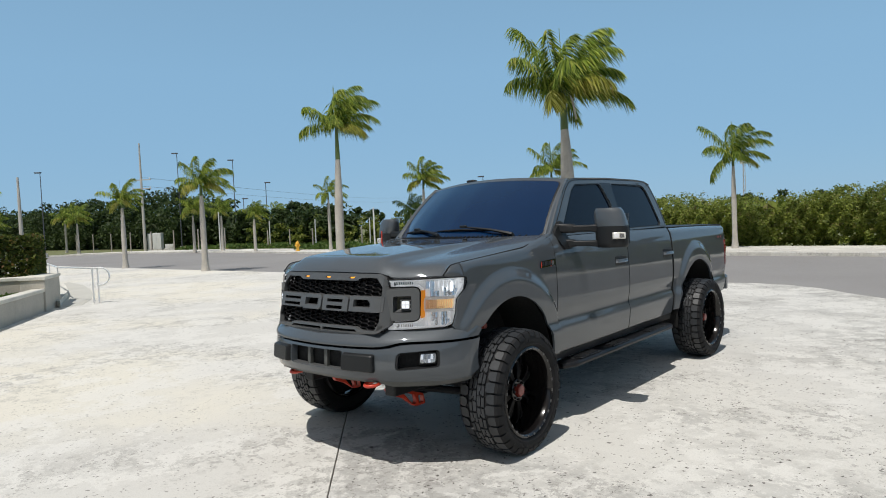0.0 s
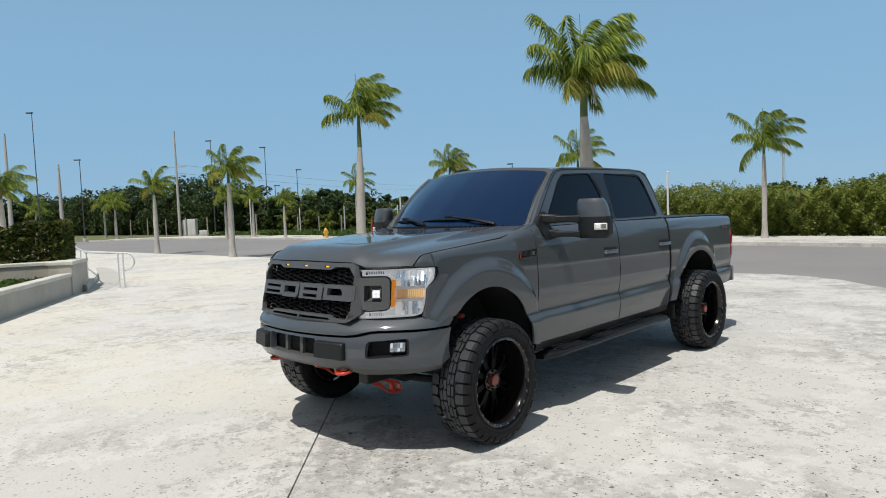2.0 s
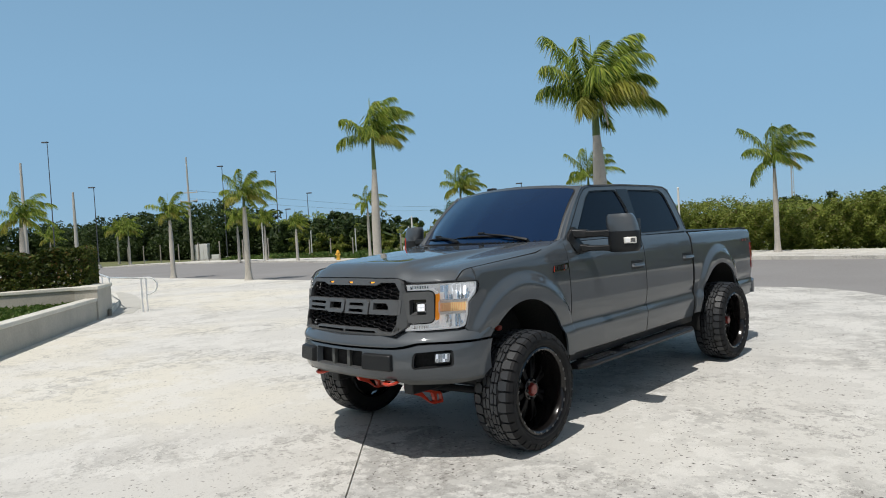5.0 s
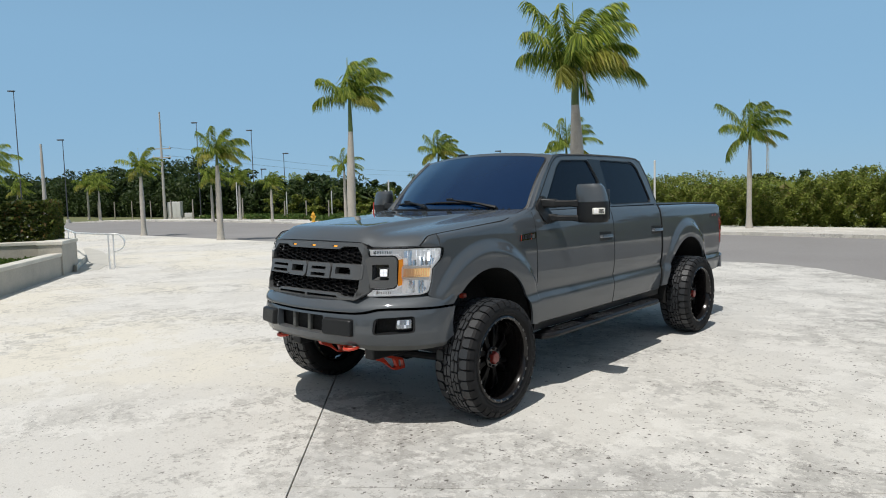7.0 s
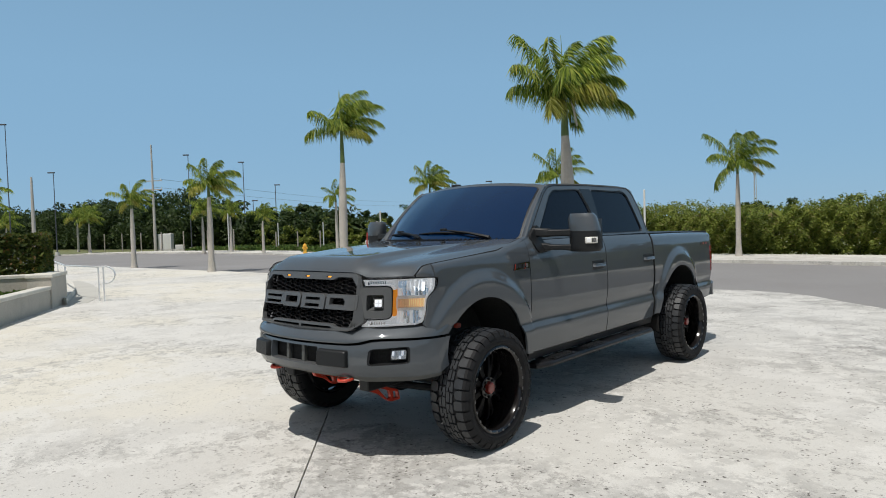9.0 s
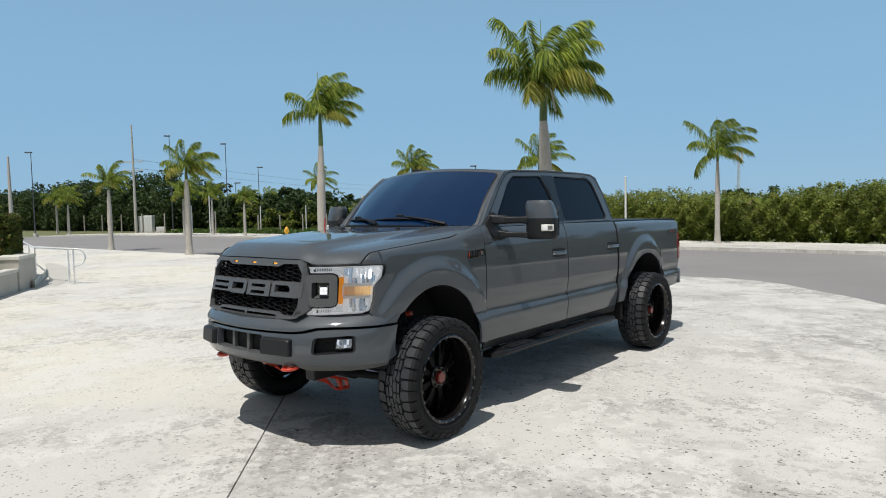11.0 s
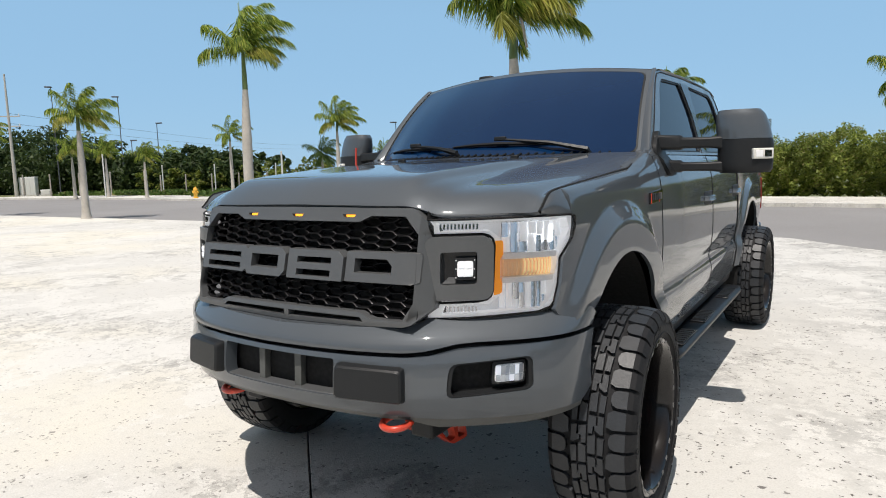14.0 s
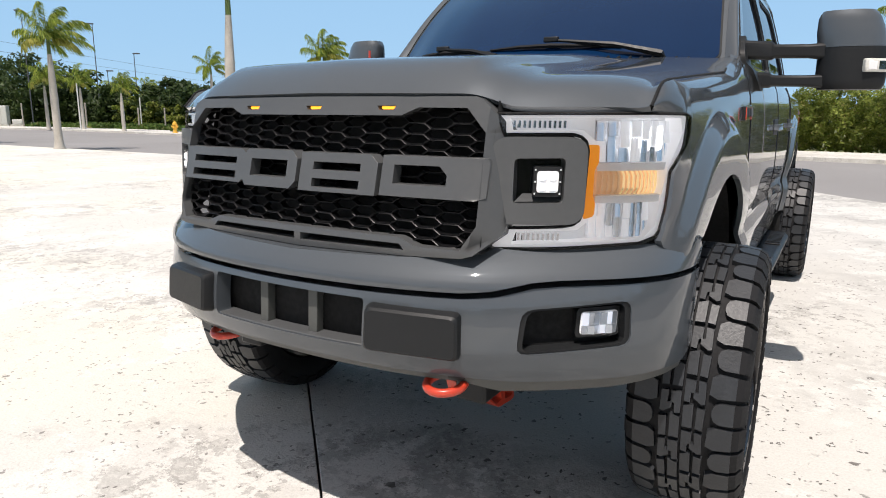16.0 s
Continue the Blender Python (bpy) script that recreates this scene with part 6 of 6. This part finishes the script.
    for k in range(5):
        for j in range(7):
            bm = bmesh.new()
            a = k * math.tau / 5 + j * 0.055
            vs = [bm.verts.new((x, r * math.cos(a + s), r * math.sin(a + s))) for x in (0.181, 0.1846) for r in (0.368, 0.392) for s in (-0.016, 0.016)]
            for f in ((4, 5, 7, 6), (0, 1, 5, 4), (2, 6, 7, 3), (0, 4, 6, 2), (1, 3, 7, 5)):
                bm.faces.new([vs[i] for i in f])
            part("sidewall_bar", bm, RUBBER, w)
    # tread: shoulder lugs that wrap the edge and zigzag blocks between
    bm = bmesh.new()

    def block(pts, r0=0.430, r1=0.456):
        """A lug on the tread over its (x, angle) corners."""
        lo, hi = [], []
        cx, ca = sum(p[0] for p in pts) / len(pts), sum(p[1] for p in pts) / len(pts)
        for x, a in pts:
            e = 0.010 * (abs(x) / 0.16) ** 4
            lo.append(bm.verts.new((x, (r0 - e) * math.cos(a), (r0 - e) * math.sin(a))))
            xx, aa = cx + (x - cx) * 0.94, ca + (a - ca) * 0.94
            hi.append(bm.verts.new((xx, (r1 - e) * math.cos(aa), (r1 - e) * math.sin(aa))))
        bm.faces.new(hi)
        n = len(pts)
        for i in range(n):
            bm.faces.new((lo[i], lo[(i + 1) % n], hi[(i + 1) % n], hi[i]))
    N = 36
    st = math.tau / N

    def wrap(*vs):
        bm.faces.new(vs).material_index = 1
    for k in range(N):
        a = k * st
        for s in (1, -1):
            o = a + (0.5 * st if s < 0 else 0.0)
            lo_a, hi_a = o, o + st * 0.86
            # shoulder lugs: blunt and rounded ones by turns
            if k % 2:
                lug = ((0.086, lo_a + 0.30 * st), (0.094, lo_a + 0.10 * st), (0.112, lo_a), (0.153, lo_a), (0.153, hi_a), (0.112, hi_a), (0.094, hi_a - 0.10 * st), (0.086, hi_a - 0.30 * st))
            else:
                lug = ((0.078, lo_a + 0.10 * st), (0.100, lo_a - 0.05 * st), (0.153, lo_a), (0.153, hi_a), (0.100, hi_a + 0.05 * st), (0.074, hi_a - 0.08 * st))
            block([(s * x, q) for x, q in lug])
            q0, q1 = [], []
            for x, r in ((0.150, 0.4462), (0.170, 0.436), (0.183, 0.412), (0.1855, 0.396 if k % 2 else 0.408)):
                q0.append(bm.verts.new((s * x, r * math.cos(lo_a + 0.03 * st), r * math.sin(lo_a + 0.03 * st))))
                q1.append(bm.verts.new((s * x, r * math.cos(hi_a - 0.03 * st), r * math.sin(hi_a - 0.03 * st))))
            b0 = [bm.verts.new(v.co - Vector((s * 0.012, 0, 0)) - v.co.normalized() * 0.008) for v in q0]
            b1 = [bm.verts.new(v.co - Vector((s * 0.012, 0, 0)) - v.co.normalized() * 0.008) for v in q1]
            for i in range(3):
                wrap(q0[i], q0[i + 1], q1[i + 1], q1[i])
                wrap(q0[i], b0[i], b0[i + 1], q0[i + 1])
                wrap(q1[i], q1[i + 1], b1[i + 1], b1[i])
            wrap(q0[3], b0[3], b1[3], q1[3])
            # interlocking centre blocks with narrow slanting grooves
            tilt = lambda x, q: (s * x, o + (q + 5.0 * x) * st)
            outer = [(0.070, 0.02), (0.044, 0.10), (0.042, 0.96), (0.066, 0.88)] if k % 2 else [(0.066, 0.02), (0.042, 0.10), (0.044, 0.58), (0.030, 0.64), (0.030, 0.86), (0.056, 0.94), (0.068, 0.84)]
            inner = [(0.036, 0.16), (0.003, 0.30), (0.003, 1.16), (0.022, 1.10), (0.024, 0.70), (0.036, 0.62)] if not k % 2 else [(0.035, 0.02), (0.003, 0.30), (0.003, 1.16), (0.035, 1.00)]
            block([tilt(x, q) for x, q in outer])
            block([tilt(x, q) for x, q in inner])
    bmesh.ops.recalc_face_normals(bm, faces=bm.faces[:])
    tread = part("tread", bm, TREADRUBBER, w, "dusty chunky all-terrain tread blocks", angle=30)
    tread.data.materials.append(RUBBER)
    return w


HUB_X = 0.988


def station(y):
    """The body behind the front doors is drawn short and laid out to its true length."""
    return y + 0.13 * max(0.0, y - 1.9)


fl = wheel()
for o in [fl] + list(fl.children_recursive):
    for v in o.data.vertices:
        v.co.x = v.co.x * 0.93
fl.matrix_basis = pose(HUB_X, 0.0, 0.455, 20, 0, 2)
for x, y, rz in ((HUB_X - 0.02, WHEELBASE, 0), (-HUB_X, 0.0, 182), (0.02 - HUB_X, WHEELBASE, 180)):
    copy_thing(fl, pose(x, station(y), 0.455, 47 * (y > 1) + 8, 0, rz))

# ---- steps, mirrors, handles, badges, wipers ----
for sg in (1, -1):
    bm = bmesh.new()
    prof = [(0.88, 0.0), (1.035, 0.0), (1.055, -0.02), (1.05, -0.045), (0.88, -0.05)]
    rings = []
    for y, k, dz in ((0.76, 0.55, -0.010), (0.86, 0.95, -0.002), (0.92, 1.0, 0.0), (2.76, 1.0, 0.012), (2.84, 0.9, 0.010), (2.90, 0.4, 0.0)):
        rings.append([bm.verts.new((sg * (0.88 + (x - 0.88) * k), y, 0.505 + dz + z)) for x, z in prof])
    for r, s in zip(rings, rings[1:]):
        for i in range(5):
            bm.faces.new((r[i], r[(i + 1) % 5], s[(i + 1) % 5], s[i]))
    bm.faces.new(rings[0])
    bm.faces.new(rings[-1])
    bar = part("running_board", bm, MESHBLACK, truck, "black steel running board with grip pads", bevel=0.006)
    for y0 in (0.96, 1.55, 2.32):
        bm = bmesh.new()
        box(bm, min(sg * 0.945, sg * 1.036), max(sg * 0.945, sg * 1.036), y0, y0 + 0.36, 0.507 + 0.006 * y0 / 2, 0.515 + 0.006 * y0 / 2)
        part("grip_pad", bm, MESHBLACK, bar, bevel=0.003)
        for k in range(7):
            bm = bmesh.new()
            box(bm, min(sg * 0.952, sg * 1.030), max(sg * 0.952, sg * 1.030), y0 + 0.04 + 0.045 * k, y0 + 0.062 + 0.045 * k, 0.514 + 0.006 * y0 / 2, 0.522 + 0.006 * y0 / 2)
            part("grip_rib", bm, BLACK, bar)
    for y in (0.95, 1.85, 2.65):
        bm = bmesh.new()
        tube(bm, [(sg * 0.48, y, 0.60), (sg * 0.80, y, 0.52), (sg * 0.98, y, 0.488)], 0.022, 6)
        part("step_bracket", bm, BLACK, bar)

    # towing mirror
    bm = bmesh.new()

    def shell(z0, z1, lo):
        b = bmesh.new()
        rings = []
        for k in range(11):
            t = k / 10
            z = z0 + (z1 - z0) * t
            g = lerp_table([(1.45, 0.90), (1.47, 0.985), (1.52, 1.0), (1.61, 1.0), (1.69, 0.97), (1.75, 0.88), (1.774, 0.74)], z)
            cx, cy = 1.313 - 0.022 * (z - 1.6) * 8 * (z > 1.6), 1.045
            hw, hd = 0.131 * g, 0.085 * g
            ring = []
            for j in range(24):
                a = j * math.tau / 24
                ex = 2.0 / 3.2
                px = math.copysign(abs(math.cos(a)) ** ex, math.cos(a)) * hw
                py = math.copysign(abs(math.sin(a)) ** ex, math.sin(a)) * hd
                if py < 0:
                    py *= 1.0 - 0.30 * abs(px / hw) ** 2
                ring.append(b.verts.new((sg * (cx + px), cy + py + 0.10 * (px) + lo, z)))
            rings.append(ring)
        for r, s in zip(rings, rings[1:]):
            for j in range(24):
                b.faces.new((r[j], r[(j + 1) % 24], s[(j + 1) % 24], s[j]))
        b.faces.new(rings[0])
        b.faces.new(rings[-1])
        return b
    mir = part("mirror", shell(1.45, 1.622, 0.0), BLACK, truck, "large towing mirror on twin arms", angle=50)
    part("mirror_cap", shell(1.624, 1.774, 0.002), PAINT, mir, "body-coloured mirror cap", angle=50)
    bm = bmesh.new()
    sheet(bm, lambda u, v: Vector((sg * (1.22 + 0.20 * u), 1.128 + 0.02 * u, 1.475 + 0.25 * v)), 4, 4)
    part("mirror_glass", bm, CHROME, mir)
    for z, w in ((1.612, 0.030), (1.487, 0.025)):
        bm = bmesh.new()
        rings = []
        for x, y, k, dz in ((0.885, 0.885, 1.3, 0.010), (1.01, 0.948, 1.3, 0.004), (1.02, 0.953, 0.95, 0.002), (1.15, 0.985, 0.95, 0.0), (1.26, 1.01, 1.35, -0.004)):
            rings.append([bm.verts.new((sg * x, y + dy, z + dz + zz * w * k)) for dy, zz in ((-0.022, -0.7), (-0.022, 0.7), (-0.010, 1.0), (0.028, 1.0), (0.028, -1.0), (-0.010, -1.0))])
        for r, s in zip(rings, rings[1:]):
            for i in range(6):
                bm.faces.new((r[i], r[(i + 1) % 6], s[(i + 1) % 6], s[i]))
        bm.faces.new(rings[0])
        bm.faces.new(rings[-1])
        part("mirror_arm", bm, BLACK, mir, bevel=0.004)
    part("mirror_base", plate(rounded([(0.80, 1.50), (0.80, 1.60), (0.93, 1.69), (0.965, 1.66), (0.985, 1.45), (0.86, 1.44)], 0.03), [], 0.03, lambda u, v, d: Vector((sg * ((glass_x(v) if v > 1.553 else side_x(u, v)) + 0.022 - d), u, v)), 0, 0.04), BLACK, mir, bevel=0.008)
    sm = Matrix.Translation((sg * 1.402, 0.990, 1.546)) @ Matrix.Rotation(sg * 0.58, 4, "Z")
    bm = bmesh.new()
    box(bm, -0.052, 0.052, -0.012, 0.03, -0.027, 0.027, sm)
    sig = part("signal_lamp", bm, SIGNAL, mir, "clear mirror signal lamp", bevel=0.006)
    bm = bmesh.new()
    box(bm, 0.004, 0.040, -0.0135, -0.010, -0.017, 0.017, sm)
    part("signal_chip", bm, CHROME, sig)
    bm = bmesh.new()
    box(bm, -0.040, -0.004, -0.0135, -0.010, -0.017, 0.017, sm)
    part("signal_reflector", bm, REFLECTOR, sig, bevel=0.003)

    # door handles
    for y in (1.885, 2.93):
        x = side_x(y, 1.27)
        bm = bmesh.new()
        prof = [(-0.115, 0.0), (-0.10, 0.028), (-0.05, 0.038), (0.05, 0.038), (0.09, 0.030), (0.105, 0.0)]
        rings = [[bm.verts.new((sg * (x + d), y + dy, 1.275 + zz)) for dy, d in prof] for zz in (-0.017, -0.012, 0.012, 0.017)]
        for r, s in zip(rings, rings[1:]):
            for i in range(5):
                bm.faces.new((r[i], r[i + 1], s[i + 1], s[i]))
        for r in (rings[0], rings[-1]):
            bm.faces.new(r)
        hd = part("door_handle", bm, PAINT, truck, bevel=0.005)
        bm = bmesh.new()
        box(bm, min(sg * (x - 0.01), sg * (x + 0.004)), max(sg * (x - 0.01), sg * (x + 0.004)), y - 0.118, y + 0.102, 1.232, 1.320)
        part("handle_recess", bm, BLACK, hd, bevel=0.004)
    # fender badge as plain bars on a dark plate
    on_side = lambda k: (lambda u, v, d: Vector((sg * (side_x(u, v) + k - d), u, v)))
    bd = part("fender_badge", plate([(0.455, 1.318), (0.475, 1.372), (0.685, 1.382), (0.672, 1.330)], [], 0.012, on_side(0.012), 0.03), GLOSSBLACK, truck, "dark badge with worn red edging", bevel=0.003)
    for u0, w in ((0.478, 0.022), (0.512, 0.030), (0.552, 0.012), (0.578, 0.030), (0.62, 0.03)):
        part("badge_bar", plate([(u0, 1.334), (u0 + 0.004, 1.366), (u0 + w + 0.004, 1.368), (u0 + w, 1.336)], [], 0.004, on_side(0.016)), BLACK if u0 < 0.6 else SATIN, bd)
    decal = part("bed_decal", plate([(4.40, 1.352), (4.43, 1.392), (4.68, 1.388), (4.66, 1.350)], [], 0.003, on_side(0.0035), 0.03), BLACK, truck, "dark decal with red bars on the bed side")
    for u0 in (4.47, 4.56):
        part("decal_bar", plate([(u0, 1.358), (u0 + 0.012, 1.384), (u0 + 0.060, 1.383), (u0 + 0.048, 1.357)], [], 0.003, on_side(0.0055)), HUBRED, decal)
    for u0 in (0.458, 0.600):
        part("badge_edge", plate([(u0, 1.322), (u0 + 0.014, 1.370), (u0 + 0.0175, 1.370), (u0 + 0.0035, 1.322)], [], 0.003, on_side(0.0155)), RED, bd)

# wipers
def wiper(pivot, knee, tip, blade0, blade1):
    """An arm from its pivot at the cowl to the middle of a long blade on the glass."""
    on = lambda p, lift: screen_at(0.5 + p[0] / 1.644, p[1]) + Vector((0, -0.6, 0.75)) * lift
    bm = bmesh.new()
    tube(bm, [on(pivot, -0.004), on(pivot, 0.026), on(knee, 0.040), on(tip, 0.034)], [0.020, 0.017, 0.011, 0.007], 6)
    wp = part("wiper", bm, BLACK, truck, "black windshield wiper")
    bm = bmesh.new()
    mid = ((blade0[0] + blade1[0]) / 2, (blade0[1] + blade1[1]) / 2)
    tube(bm, [on(blade0, 0.010), on(((blade0[0] + mid[0]) / 2, (blade0[1] + mid[1]) / 2), 0.018), on(mid, 0.022), on(((blade1[0] + mid[0]) / 2, (blade1[1] + mid[1]) / 2), 0.018), on(blade1, 0.010)], [0.005, 0.009, 0.011, 0.009, 0.005], 6)
    part("blade", bm, RUBBER, wp)
    bm = bmesh.new()
    c = on(tip, 0.034)
    box(bm, c.x - 0.035, c.x + 0.035, c.y - 0.012, c.y + 0.012, c.z - 0.010, c.z + 0.014)
    part("clip", bm, BLACK, wp, bevel=0.005)


wiper((0.60, -0.02), (0.42, 0.03), (0.14, 0.085), (0.44, 0.055), (-0.16, 0.06))
wiper((-0.10, -0.02), (-0.24, 0.02), (-0.44, 0.07), (-0.16, 0.045), (-0.70, 0.06))

# antenna, roof fin, washer nozzles
bm = bmesh.new()
tube(bm, [(-0.855, 0.50, 1.50), (-0.855, 0.50, 1.525), (-0.855, 0.502, 1.53), (-0.855, 0.51, 1.66)], [0.016, 0.014, 0.007, 0.006], 8)
part("antenna", bm, RED, truck, "short red fender antenna")
bm = bmesh.new()
box(bm, -0.42, -0.32, 1.32, 1.38, 2.10, 2.135)
part("roof_marker", bm, BLACK, truck, "small dark roof marker", bevel=0.012)
for x in (-0.33, 0.33):
    bm = bmesh.new()
    p = hood_at(0.5 + x / 1.67, 0.93)
    box(bm, p.x - 0.02, p.x + 0.02, p.y - 0.012, p.y + 0.012, p.z - 0.004, p.z + 0.012)
    part("washer_nozzle", bm, BLACK, truck, bevel=0.004)

# tow hooks and red suspension parts
for sg in (1, -1):
    bm = bmesh.new()
    pts = [((0.488 if sg > 0 else -0.345) + 0.050 * math.sin(a), -0.935 - 0.055 * math.cos(a), 0.634 - 0.006 * math.cos(a)) for a in (radians(k) for k in range(-130, 131, 20))]
    tube(bm, [(pts[0][0], -0.78, 0.64)] + pts + [(pts[-1][0], -0.78, 0.64)], 0.0125, 8)
    part("tow_hook", bm, RED, truck, "red tow hook", angle=60)
    bm = bmesh.new()
    hx = 0.488 if sg > 0 else -0.345
    box(bm, hx - 0.056, hx + 0.056, -0.945, -0.80, 0.648, 0.70)
    part("hook_mount", bm, BLACK, truck, bevel=0.015)
    bx = 0.40 if sg > 0 else -0.30
    arm = rounded([(-0.70, 0.535), (-0.60, 0.54), (-0.44, 0.455), (-0.355, 0.43), (-0.335, 0.345), (-0.44, 0.345), (-0.54, 0.425), (-0.68, 0.485)], 0.02)
    hole1 = rounded([(-0.555, 0.475), (-0.44, 0.435), (-0.42, 0.37), (-0.46, 0.365)], 0.012)
    hole2 = rounded([(-0.405, 0.425), (-0.358, 0.412), (-0.352, 0.362), (-0.40, 0.362)], 0.008)
    if sg < 0:
        arm, hole1, hole2 = ([(-0.5 + 0.7 * (u + 0.5), 0.47 + 0.7 * (v - 0.45)) for u, v in lp] for lp in (arm, hole1, hole2))
    part("drop_bracket", plate(arm, [hole1, hole2], 0.035, lambda u, v, d: Vector((bx + 0.10 * (u + 0.5) - sg * d, u, v))), RED, truck, "red lift-kit drop bracket", bevel=0.004)
    bm = bmesh.new()
    box(bm, sg * 0.70 - 0.022, sg * 0.70 + 0.022, 0.03, 0.08, 0.88, 0.92)
    part("shock_mount", bm, RED, truck, bevel=0.01)
    bm = bmesh.new()
    tube(bm, [(sg * 0.30, -0.30, 0.45), (sg * 0.72, -0.05, 0.40)], 0.03, 8)
    part("control_arm", bm, BLACK, truck)
    bm = bmesh.new()
    tube(bm, [(sg * 0.62, 0.05, 0.55), (sg * 0.60, 0.08, 1.05)], 0.035, 10)
    part("shock_absorber", bm, BLACK, truck)
bm = bmesh.new()
box(bm, -0.28, 0.40, -0.62, -0.56, 0.535, 0.575)
part("crossmember", bm, BLACK, truck, "black front crossmember", bevel=0.012)
bm = bmesh.new()
tube(bm, [(-0.45, -0.48, 0.50), (0.35, -0.44, 0.47)], 0.018, 8)
part("steering_damper", bm, GALV, truck)

for o in truck.children_recursive:
    if o.name.split(".")[0] != "wheel" and (o.parent is truck or o.parent.name.split(".")[0] not in ("wheel", "tyre")):
        for v in o.data.vertices:
            v.co.y = station(v.co.y)
